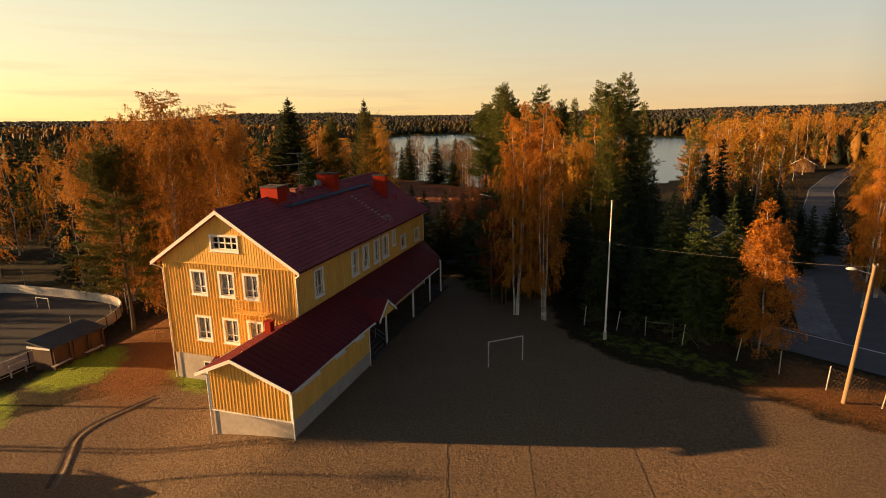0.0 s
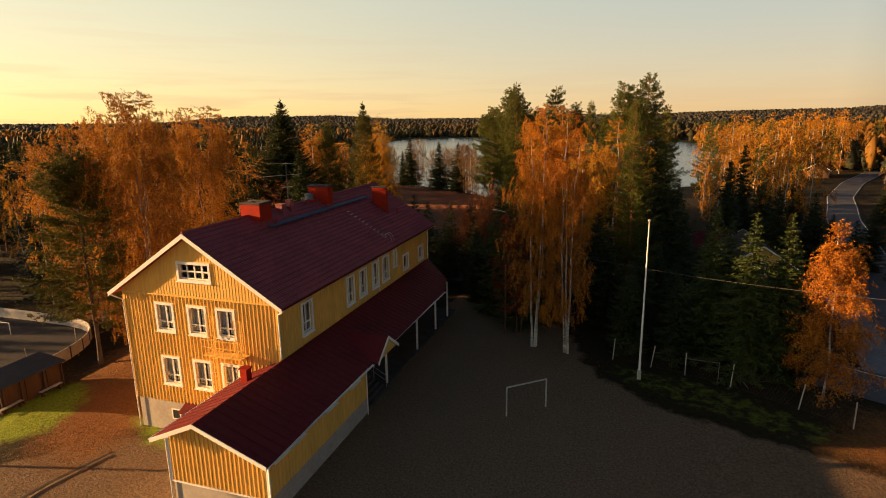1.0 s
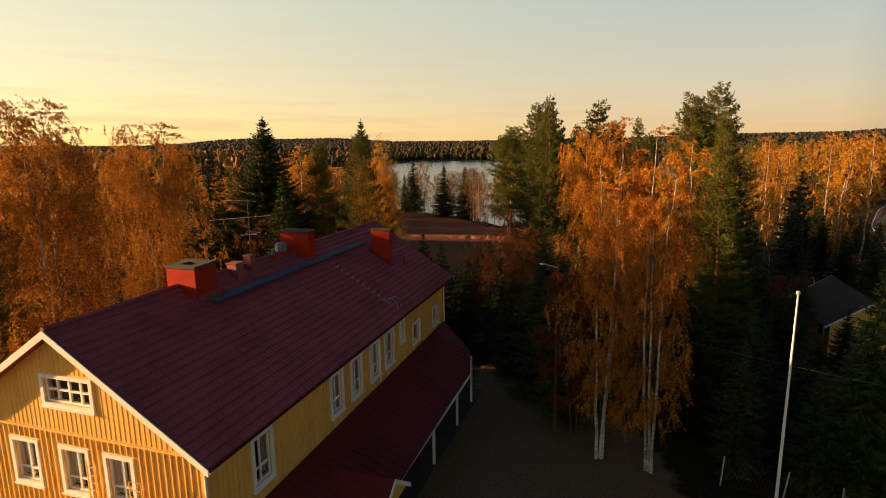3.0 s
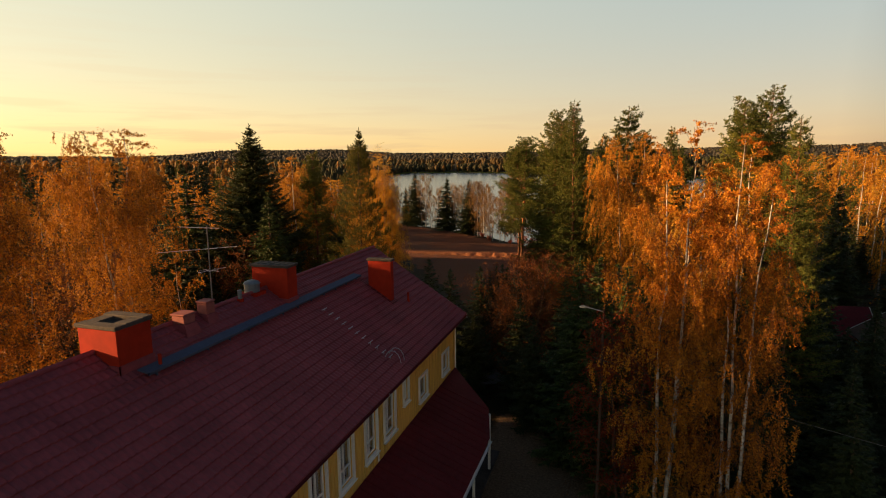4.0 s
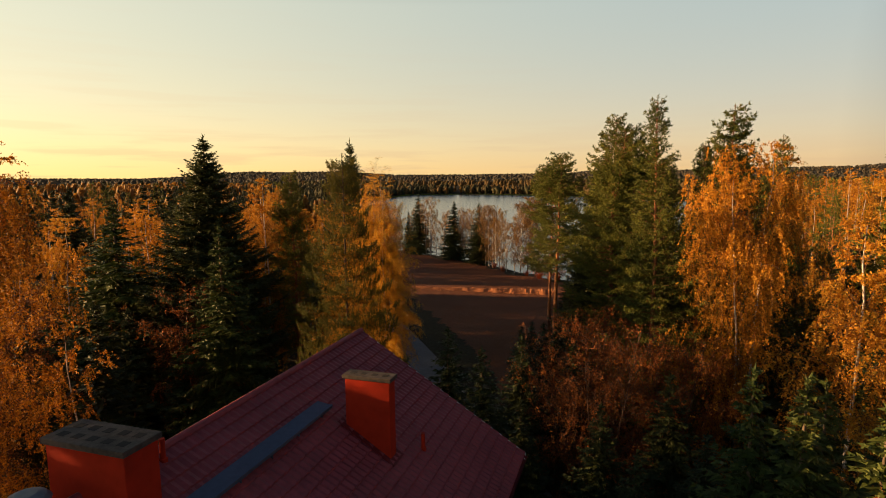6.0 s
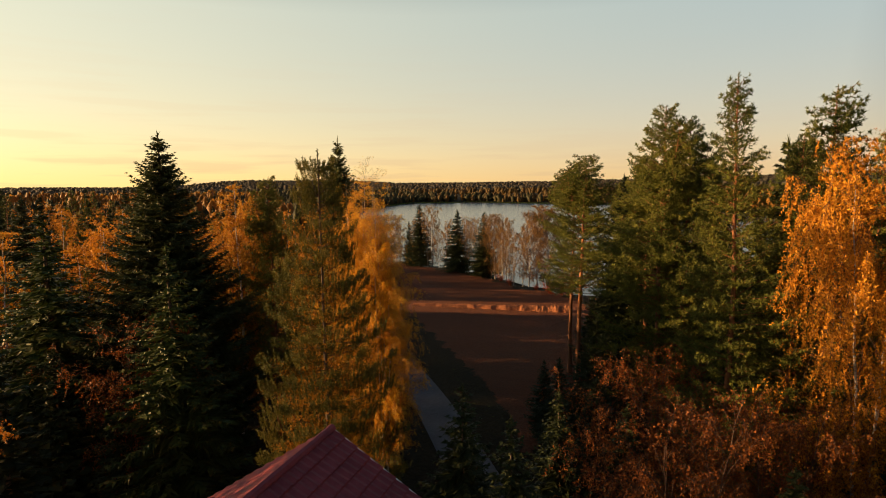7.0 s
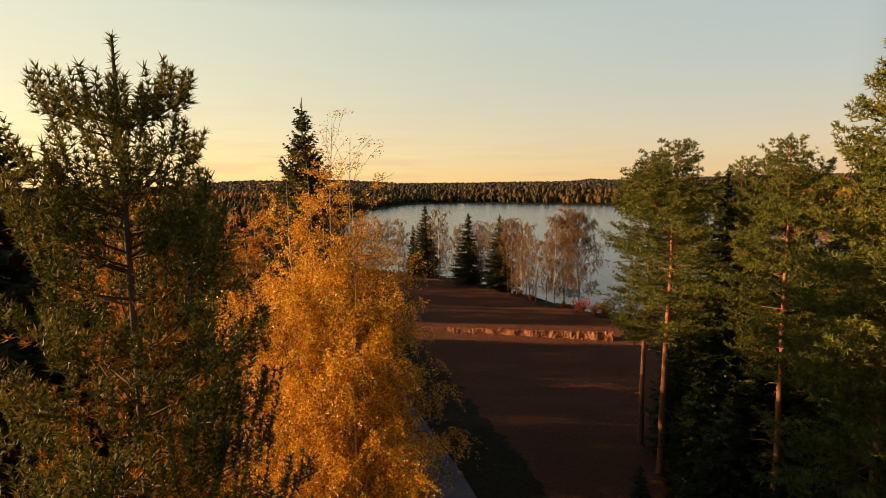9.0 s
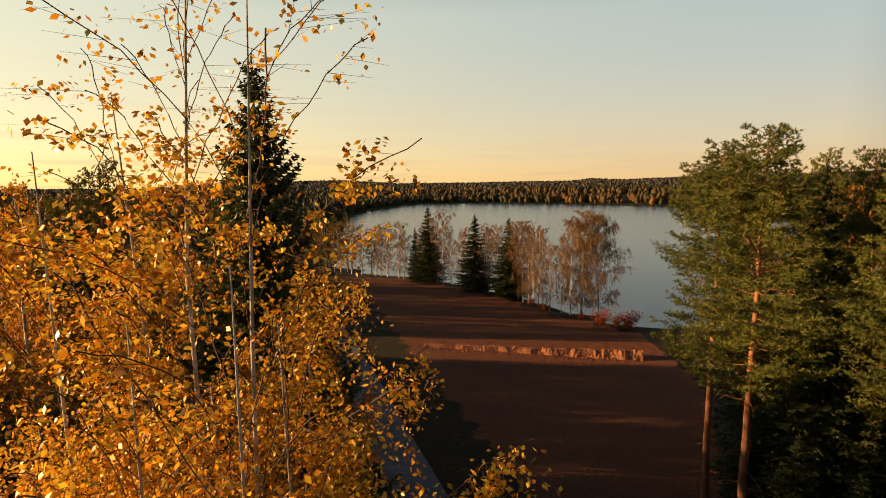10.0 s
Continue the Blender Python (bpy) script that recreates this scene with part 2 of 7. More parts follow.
def water_mat():
    m = bpy.data.materials.new("lake_water")
    m.use_nodes = True
    n, l = m.node_tree.nodes, m.node_tree.links
    p = n["Principled BSDF"]
    p.inputs["Base Color"].default_value = (0.025, 0.055, 0.11, 1)
    p.inputs["Roughness"].default_value = 0.20
    p.inputs["IOR"].default_value = 1.33
    geo = n.new("ShaderNodeNewGeometry")
    mp = n.new("ShaderNodeMapping")
    mp.inputs["Scale"].default_value = (0.10, 0.45, 1)
    l.new(geo.outputs["Position"], mp.inputs[0])
    nz = n.new("ShaderNodeTexNoise")
    nz.inputs["Scale"].default_value, nz.inputs["Detail"].default_value = 0.8, 6
    l.new(mp.outputs[0], nz.inputs["Vector"])
    b = n.new("ShaderNodeBump")
    b.inputs["Strength"].default_value, b.inputs["Distance"].default_value = 0.3, 0.07
    l.new(nz.outputs[0], b.inputs["Height"])
    l.new(b.outputs[0], p.inputs["Normal"])
    return m


M_GLASS, M_WATER = glass_mat(), water_mat()


# ---- mesh tools ----
def mesh_np(name, verts, faces, material, smooth=False):
    """A mesh from vertex rows and faces with one number of corners."""
    me = bpy.data.meshes.new(name)
    verts = np.asarray(verts, dtype=np.float32)
    faces = np.asarray(faces, dtype=np.int32)
    k = faces.shape[1]
    me.vertices.add(len(verts))
    me.vertices.foreach_set("co", verts.ravel())
    me.loops.add(faces.size)
    me.loops.foreach_set("vertex_index", faces.ravel())
    me.polygons.add(len(faces))
    me.polygons.foreach_set("loop_start", np.arange(0, faces.size, k, dtype=np.int32))
    if smooth:
        me.polygons.foreach_set("use_smooth", np.ones(len(faces), dtype=bool))
    me.materials.append(material)
    me.update(calc_edges=True)
    return me


def under(ob, parent):
    ob.parent = parent
    return ob


def part(name, bm, material, parent, label=""):
    """Links a bmesh as one mesh object under a thing or a part."""
    me = bpy.data.meshes.new(name)
    bmesh.ops.recalc_face_normals(bm, faces=bm.faces)
    bm.to_mesh(me)
    bm.free()
    me.materials.append(material)
    ob = new(name, me)
    if parent:
        ob.parent = parent
    return tagged(ob, label)


def box(bm, x0, x1, y0, y1, z0, z1, bevel=0.0):
    r = bmesh.ops.create_cube(bm, size=1, matrix=Matrix.Translation(((x0 + x1) / 2, (y0 + y1) / 2, (z0 + z1) / 2)) @ Matrix.Diagonal((x1 - x0, y1 - y0, z1 - z0, 1)))
    if bevel:
        es = list({e for v in r["verts"] for e in v.link_edges})
        bmesh.ops.bevel(bm, geom=es, offset=bevel, segments=1, affect="EDGES")
    return bm


def B(*a, bevel=0.0):
    return box(bmesh.new(), *a, bevel=bevel)


def rod(bm, a, b, r, sides=8, r2=None):
    """A round bar from a to b."""
    a, b = Vector(a), Vector(b)
    q = (b - a).to_track_quat("Z", "Y").to_matrix().to_4x4()
    bmesh.ops.create_cone(bm, cap_ends=True, segments=sides, radius1=r, radius2=r if r2 is None else r2, depth=(b - a).length, matrix=Matrix.Translation((a + b) / 2) @ q)
    return bm


def hull(bm, pts, faces):
    vs = [bm.verts.new(p) for p in pts]
    for f in faces:
        bm.faces.new([vs[i] for i in f])
    return bm


def slab(bm, quad, thick):
    """A plate from its corners, thick downwards."""
    q = [Vector(p) for p in quad]
    n = (q[1] - q[0]).cross(q[-1] - q[0]).normalized()
    if n.z < 0:
        n = -n
    lo = [p - n * thick for p in q]
    k = len(q)
    sides = [(i, i + k, (i + 1) % k + k, (i + 1) % k) for i in range(k)]
    return hull(bm, q + lo, [tuple(range(k)), tuple(range(2 * k - 1, k - 1, -1))] + sides)


def thing(name, label, category, at=(0, 0, 0), group="", kind=""):
    e = new(name)
    e.location = at
    return tagged(e, label, category, group, kind)


# ---- the lie of the land ----
LAKE_Z = -2.6
LAKE = np.array([(-102, 203), (-156, 303), (-206, 405), (-232, 493), (-242, 620), (-176, 643), (-86, 607), (-30, 575), (25, 550), (48, 520), (62, 430), (46, 300), (30, 232), (20, 208), (5, 176), (-14, 158), (-27, 156.5), (-35, 161.5), (-41, 165), (-49, 174), (-57.5, 180.5), (-69, 188), (-84, 192)], float)
VERGE = np.array([(-24, 80), (-32, 92), (-38.2, 101), (-45, 111), (-54, 124), (-72, 149), (-95, 182), (-92, 184), (-66, 150), (-50, 126), (-40.5, 112), (-33, 101), (-28, 93), (-23, 85)], float)
FIELD = np.array([(-28, 92), (-33, 101), (-40.5, 112), (-50, 126), (-66, 150), (-92, 184), (-81, 186.5), (-69, 183.5), (-57.5, 176), (-49, 169.5), (-41, 160), (-35.5, 157), (-27.5, 151.5), (-22, 130), (-22.5, 106), (-24, 90), (-26, 85)], float)
YARD = np.array([(-48, -40), (-43, 10), (-40, 20), (-36, 25), (-32.5, 29.5), (-24, 31), (-19, 40), (-18, 62), (-10, 61), (-5, 52.5), (-3.6, 47.6), (-2.2, 44.9), (1, 42.3), (3.5, 40.6), (5.8, 39.5), (8.9, 38), (10.8, 37.1), (11.8, 36.7), (13.6, 35.5), (20, 33.5), (28, 32), (40, 30), (44, -40)], float)
LAWN = np.array([(-42.1, 27.0), (-43.8, 31.8), (-41.7, 35.3), (-39.1, 33.8), (-37.6, 31.2), (-37.0, 28.7), (-38.8, 26.5)], float)
LAWN2 = np.array([(-50, 26), (-42.9, 25.6), (-40.5, 24.9), (-37.3, 21.9), (-44, 17), (-50, 17)], float)
LAWN3 = np.array([(-32.5, 31.9), (-31.1, 32.8), (-28.1, 30.8), (-27.3, 29.6), (-29.1, 29.6)], float)
EDGE = np.array([(-2.2, 45.5), (1, 43), (3.5, 41.2), (5.8, 40), (8.9, 38.6), (11.8, 37.2), (12.5, 40.5), (10, 43), (4, 47), (-1.5, 48.5)], float)
LITTER = np.array([(-41, 34), (-36, 27), (-31, 26), (-30, 60), (-48, 60), (-44, 40)], float)
LITTER2 = np.array([(10.5, 38.5), (18, 34.6), (30, 33), (30, 40), (14, 43.5)], float)


def poly_dist(px, py, poly):
    """Distance to a closed outline, negative inside."""
    d = np.full(px.shape, 1e9)
    inside = np.zeros(px.shape, bool)
    for (x0, y0), (x1, y1) in zip(poly, np.roll(poly, -1, axis=0)):
        ex, ey = x1 - x0, y1 - y0
        u = np.clip(((px - x0) * ex + (py - y0) * ey) / (ex * ex + ey * ey), 0, 1)
        d = np.minimum(d, np.hypot(px - x0 - u * ex, py - y0 - u * ey))
        if y0 != y1:
            inside ^= ((y0 > py) != (y1 > py)) & (px < x0 + (py - y0) * ex / ey)
    return np.where(inside, -d, d)


def ease(a, b, v):
    u = np.clip((v - a) / (b - a), 0, 1)
    return u * u * (3 - 2 * u)


# the far hills: bearing west of north in degrees, height in metres
HILL_AT = [-90, -30, -20, -10, -2, 1, 4, 6, 11, 15, 22.5, 25, 28.5, 33, 36.5, 39, 42, 46, 50, 60, 90]
HILL_UP = [26, 26, 24, 20, 12, 8, 15, 6, 6, 4, 6, 14, 24, 22, 27, 22, 7, 0, 3, 8, 8]


def land(px, py):
    """Height of the ground."""
    px, py = np.asarray(px, float), np.asarray(py, float)
    z = -0.15 + 1.0 * ease(-27, -16, px) * (1 - ease(62, 95, py))
    z = z - 0.6 * ease(62, 95, py) - 0.6 * ease(-39.5, -46, px) * (1 - ease(60, 90, py))
    z = z - 1.1 * ease(115, 190, py)
    z = z + 0.3 * ease(1, 12, px) * (1 - ease(14, 24, px)) * (1 - ease(50, 70, py))
    r = np.hypot(px + 20, py - 60)
    z = z + 5.0 * ease(150, 600, r)
    z = z + 9 * ease(60, 260, px - 0.28 * (py - 60)) * ease(120, 500, r)
    d = poly_dist(px, py, LAKE)
    shore = LAKE_Z + 0.25 + np.clip(d, 0, 60) * 0.03 + np.clip(d - 60, 0, None) * 0.06
    z = np.where(d < 0, LAKE_Z - 0.3 - np.minimum(-d, 20) * 0.1, np.minimum(z, np.maximum(shore, LAKE_Z + 0.05)))
    return z + np.interp(np.degrees(np.arctan2(-px - 10, py - 30)), HILL_AT, HILL_UP) * ease(1300, 2500, r) + 5 * ease(800, 1500, r)


def axis_steps(lo, hi, step, far, grow):
    a = list(np.arange(lo, hi + 1e-6, step))
    s, v = step, hi
    while v < far:
        s = min(s * grow, 140)
        v += s
        a.append(v)
    s, v = step, lo
    while v > -far:
        s = min(s * grow, 140)
        v -= s
        a.insert(0, v)
    return np.array(a)


GX, GY = axis_steps(-66, 32, 0.6, 4200, 1.09), axis_steps(-8, 62, 0.6, 4200, 1.06)
gx, gy = np.meshgrid(GX, GY)
gz = land(gx, gy)
rough_n = np.sin(gx * 1.7 + 3 * np.sin(gy * 0.9)) * np.sin(gy * 2.1 + 2 * np.sin(gx * 1.3))
gz = gz + 0.015 * rough_n
nx, ny = len(GX), len(GY)
idx = np.arange(nx * ny).reshape(ny, nx)
quads = np.stack([idx[:-1, :-1], idx[:-1, 1:], idx[1:, 1:], idx[1:, :-1]], -1).reshape(-1, 4)


def ground_mat():
    m = bpy.data.materials.new("ground_cover")
    m.use_nodes = True
    n, l = m.node_tree.nodes, m.node_tree.links
    p = n["Principled BSDF"]
    p.inputs["Roughness"].default_value, p.inputs["Specular IOR Level"].default_value = 0.95, 0.15
    at = n.new("ShaderNodeAttribute")
    at.attribute_name = "cover"
    sep = n.new("ShaderNodeSeparateColor")
    l.new(at.outputs["Color"], sep.inputs[0])
    geo = n.new("ShaderNodeNewGeometry")

    def noise_at(scale, detail=6, rough=0.6, stretch=None):
        q = n.new("ShaderNodeTexNoise")
        q.inputs["Scale"].default_value, q.inputs["Detail"].default_value, q.inputs["Roughness"].default_value = scale, detail, rough
        if stretch:
            mp = n.new("ShaderNodeMapping")
            mp.inputs["Scale"].default_value = stretch
            l.new(geo.outputs["Position"], mp.inputs[0])
            l.new(mp.outputs[0], q.inputs["Vector"])
        else:
            l.new(geo.outputs["Position"], q.inputs["Vector"])
        return q.outputs[0]

    def ramp(fac, *stops):
        r = n.new("ShaderNodeValToRGB")
        e = r.color_ramp.elements
        while len(e) < len(stops):
            e.new(0.5)
        for i, (pos, c) in enumerate(stops):
            e[i].position, e[i].color = pos, (*c, 1)
        l.new(fac, r.inputs[0])
        return r.outputs[0]

    def mixed(fac, a, b):
        q = n.new("ShaderNodeMix")
        q.data_type = "RGBA"
        l.new(fac, q.inputs[0])
        l.new(a, q.inputs[6])
        l.new(b, q.inputs[7])
        return q.outputs[2]

    def mask(chan, edge_noise, width=0.12):
        a = n.new("ShaderNodeMath")
        a.operation = "ADD"
        l.new(chan, a.inputs[0])
        l.new(edge_noise, a.inputs[1])
        r = n.new("ShaderNodeMapRange")
        r.inputs[1].default_value, r.inputs[2].default_value = 1.0 - width, 1.0 + width
        l.new(a.outputs[0], r.inputs[0])
        return r.outputs[0]

    def times(a, k):
        q = n.new("ShaderNodeMath")
        q.operation = "MULTIPLY"
        l.new(a, q.inputs[0])
        q.inputs[1].default_value = k
        return q.outputs[0]

    edge = noise_at(0.7, 5)
    grit, blotch = noise_at(7, 8, 0.75), noise_at(0.35, 6)
    g1 = mixed(blotch, ramp(grit, (0.32, (0.060, 0.040, 0.025)), (0.55, (0.185, 0.122, 0.074)), (0.72, (0.35, 0.235, 0.14))), ramp(grit, (0.3, (0.100, 0.068, 0.043)), (0.7, (0.30, 0.20, 0.115))))
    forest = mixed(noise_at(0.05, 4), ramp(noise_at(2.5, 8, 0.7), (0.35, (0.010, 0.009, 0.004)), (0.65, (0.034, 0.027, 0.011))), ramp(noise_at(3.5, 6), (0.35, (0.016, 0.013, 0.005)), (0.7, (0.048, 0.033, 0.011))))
    lawn = ramp(noise_at(5, 8, 0.7), (0.3, (0.09, 0.13, 0.008)), (0.55, (0.23, 0.30, 0.020)), (0.75, (0.36, 0.38, 0.045)))
    soil = mixed(noise_at(1.0, 7, 0.6, (0.05, 1.2, 1)), ramp(noise_at(4, 8, 0.75), (0.3, (0.066, 0.023, 0.011)), (0.7, (0.150, 0.055, 0.026))), ramp(noise_at(4, 8, 0.75), (0.3, (0.096, 0.035, 0.016)), (0.7, (0.215, 0.082, 0.038))))
    litter = ramp(noise_at(9, 8, 0.8), (0.3, (0.07, 0.035, 0.014)), (0.52, (0.20, 0.085, 0.025)), (0.7, (0.34, 0.15, 0.04)))
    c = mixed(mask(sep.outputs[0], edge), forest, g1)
    c = mixed(mask(at.outputs["Alpha"], noise_at(1.6, 6, 0.7), 0.25), c, litter)
    c = mixed(mask(sep.outputs[1], noise_at(1.2, 6, 0.7), 0.2), c, lawn)
    c = mixed(mask(sep.outputs[2], edge, 0.06), c, soil)
    l.new(c, p.inputs["Base Color"])
    hsum = n.new("ShaderNodeMath")
    hsum.operation = "ADD"
    l.new(times(noise_at(2.2, 8, 0.7), 1.0), hsum.inputs[0])
    l.new(times(noise_at(11, 6, 0.7), 0.35), hsum.inputs[1])
    b = n.new("ShaderNodeBump")
    b.inputs["Strength"].default_value, b.inputs["Distance"].default_value = 1.0, 0.24
    l.new(hsum.outputs[0], b.inputs["Height"])
    l.new(b.outputs[0], p.inputs["Normal"])
    return m


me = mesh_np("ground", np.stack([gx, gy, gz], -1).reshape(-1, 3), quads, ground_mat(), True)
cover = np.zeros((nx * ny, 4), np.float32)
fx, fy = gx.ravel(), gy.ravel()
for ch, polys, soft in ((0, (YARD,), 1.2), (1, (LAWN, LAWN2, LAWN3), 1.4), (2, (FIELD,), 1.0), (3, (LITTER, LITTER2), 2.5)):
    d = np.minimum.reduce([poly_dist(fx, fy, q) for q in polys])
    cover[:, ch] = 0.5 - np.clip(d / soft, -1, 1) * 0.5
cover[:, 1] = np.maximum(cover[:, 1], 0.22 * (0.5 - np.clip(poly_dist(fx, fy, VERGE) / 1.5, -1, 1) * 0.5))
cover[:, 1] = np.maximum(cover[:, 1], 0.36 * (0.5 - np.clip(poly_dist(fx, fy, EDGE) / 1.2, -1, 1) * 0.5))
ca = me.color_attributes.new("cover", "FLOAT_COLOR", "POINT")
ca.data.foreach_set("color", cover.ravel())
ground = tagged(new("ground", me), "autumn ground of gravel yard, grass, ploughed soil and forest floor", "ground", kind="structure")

wm = np.array([(x, y, LAKE_Z) for x, y in LAKE * 1.0])
bmw = bmesh.new()
ctr = LAKE.mean(0)
bmw.faces.new([bmw.verts.new((x + 6 * np.sign(x - ctr[0]), y + (6 if y > ctr[1] else -6), LAKE_Z)) for x, y in LAKE])
bmesh.ops.triangulate(bmw, faces=bmw.faces)
tagged(part("water", bmw, M_WATER, None), "calm pale blue lake reflecting the evening sky", "lake", kind="structure")


def ribbon(name, centre, width, material, label, lift=0.05, step=1.5, kind="structure", category="road", crown=0.03):
    """A road strip that follows the ground along a smooth line."""
    c = np.array(centre, float)
    t = np.concatenate([[0], np.cumsum(np.hypot(*np.diff(c, axis=0).T))])
    u = np.arange(0, t[-1], step)
    x, y = np.interp(u, t, c[:, 0]), np.interp(u, t, c[:, 1])
    for _ in range(12):
        x[1:-1] = (x[:-2] + x[1:-1] * 2 + x[2:]) / 4
        y[1:-1] = (y[:-2] + y[1:-1] * 2 + y[2:]) / 4
    dx, dy = np.gradient(x), np.gradient(y)
    k = np.hypot(dx, dy)
    offs = np.linspace(-0.5, 0.5, 7) * width
    vx, vy = x[:, None] - (dy / k)[:, None] * offs, y[:, None] + (dx / k)[:, None] * offs
    vz = land(vx, vy) + lift + crown * (1 - (offs / width * 2) ** 2)
    n0, n1 = vx.shape
    i = np.arange(n0 * n1).reshape(n0, n1)
    q = np.stack([i[:-1, :-1], i[:-1, 1:], i[1:, 1:], i[1:, :-1]], -1).reshape(-1, 4)
    ob = new(name, mesh_np(name, np.stack([vx, vy, vz], -1).reshape(-1, 3), q, material, True))
    return tagged(ob, label, category, kind=kind)


EAST_ROAD = [(21, 47), (22.5, 58), (25.5, 75), (32, 98), (36.5, 118), (40, 134), (46.5, 156), (52, 176), (66, 212), (90, 260)]
ribbon("road", EAST_ROAD, 6.0, M_ASPH, "grey asphalt village road bending through the trees")
ribbon("road_line", [(x - 2.7, y + 0.6) for x, y in EAST_ROAD[3:]], 0.14, M_LINE, "white painted edge line on the asphalt road", 0.09)
ribbon("road_line", [(x + 2.7, y - 0.6) for x, y in EAST_ROAD[3:]], 0.14, M_LINE, "white painted edge line on the asphalt road", 0.09)
ribbon("side_road", [(4, 55), (9, 51.8), (15, 48.6), (21, 45.8), (28, 42.4), (40, 36), (60, 22)], 5.4, M_ASPH, "grey asphalt road passing behind the yard fence")
ribbon("road_line", [(9, 54.0), (15, 50.9), (21, 48.1), (28, 44.7), (40, 38.3)], 0.14, M_LINE, "white painted edge line on the asphalt road", 0.09)
ribbon("gravel_lot", [(20.5, 49.5), (22.0, 58), (24.0, 72)], 9.0, M_LOT, "pale gravel clearing beside the village road", 0.035)
ribbon("lane", [(-20, 67.5), (-26.5, 78), (-35.4, 93), (-41, 100.7), (-46.3, 108), (-54.4, 119.8), (-70, 141), (-101, 178)], 3.4, M_LANE, "narrow grey lane running down beside the ploughed field", 0.06)


# ---- the school house ----
WX0, WX1, WY0, WY1 = -31.35, -20.05, 31.28, 57.4     # outer walls
PL, EAVE, RIDGE_X, RIDGE_Z = 2.0, 9.0, -25.75, 13.34
RX0, RX1, RY0, RY1, EZ = -32.0, -19.4, 30.75, 57.95, 9.30   # roof edges
house = thing("school_house", "two-storey ochre-yellow wooden school with a dark red roof", "building", ((WX0 + WX1) / 2, (WY0 + WY1) / 2, 0))
HINV = Matrix.Translation(house.location).inverted()


def hpart(name, bm, material, parent=None, label=""):
    """A part of the house, given in world metres."""
    bm.transform(HINV)
    return part(name, bm, material, parent or house, label)


def wall_mesh(axis, plane, depth, u0, u1, v0, v1, holes):
    """A wall with real openings: axis 'y' lies in x-z at y = plane, axis 'x' in y-z at x = plane; depth goes inwards."""
    us = sorted({u0, u1, *[h[0] for h in holes], *[h[1] for h in holes]})
    vs = sorted({v0, v1, *[h[2] for h in holes], *[h[3] for h in holes]})
    bm = bmesh.new()

    def P(u, v, d):
        return bm.verts.new((u, plane + d, v) if axis == "y" else (plane + d, u, v))

    def solid(i, j):
        if not (0 <= i < len(us) - 1 and 0 <= j < len(vs) - 1):
            return False
        cu, cv = (us[i] + us[i + 1]) / 2, (vs[j] + vs[j + 1]) / 2
        return not any(h[0] < cu < h[1] and h[2] < cv < h[3] for h in holes)

    for i in range(len(us) - 1):
        for j in range(len(vs) - 1):
            if not solid(i, j):
                continue
            a, b, c, d = us[i], us[i + 1], vs[j], vs[j + 1]
            for dd in (0, depth):
                bm.faces.new([P(a, c, dd), P(b, c, dd), P(b, d, dd), P(a, d, dd)])
            for ok, e in ((solid(i - 1, j), ((a, c), (a, d))), (solid(i + 1, j), ((b, c), (b, d))), (solid(i, j - 1), ((a, c), (b, c))), (solid(i, j + 1), ((a, d), (b, d)))):
                if not ok:
                    (p, q), (r, s) = e
                    bm.faces.new([P(p, q, 0), P(r, s, 0), P(r, s, depth), P(p, q, depth)])
    bmesh.ops.remove_doubles(bm, verts=bm.verts, dist=1e-4)
    return bm


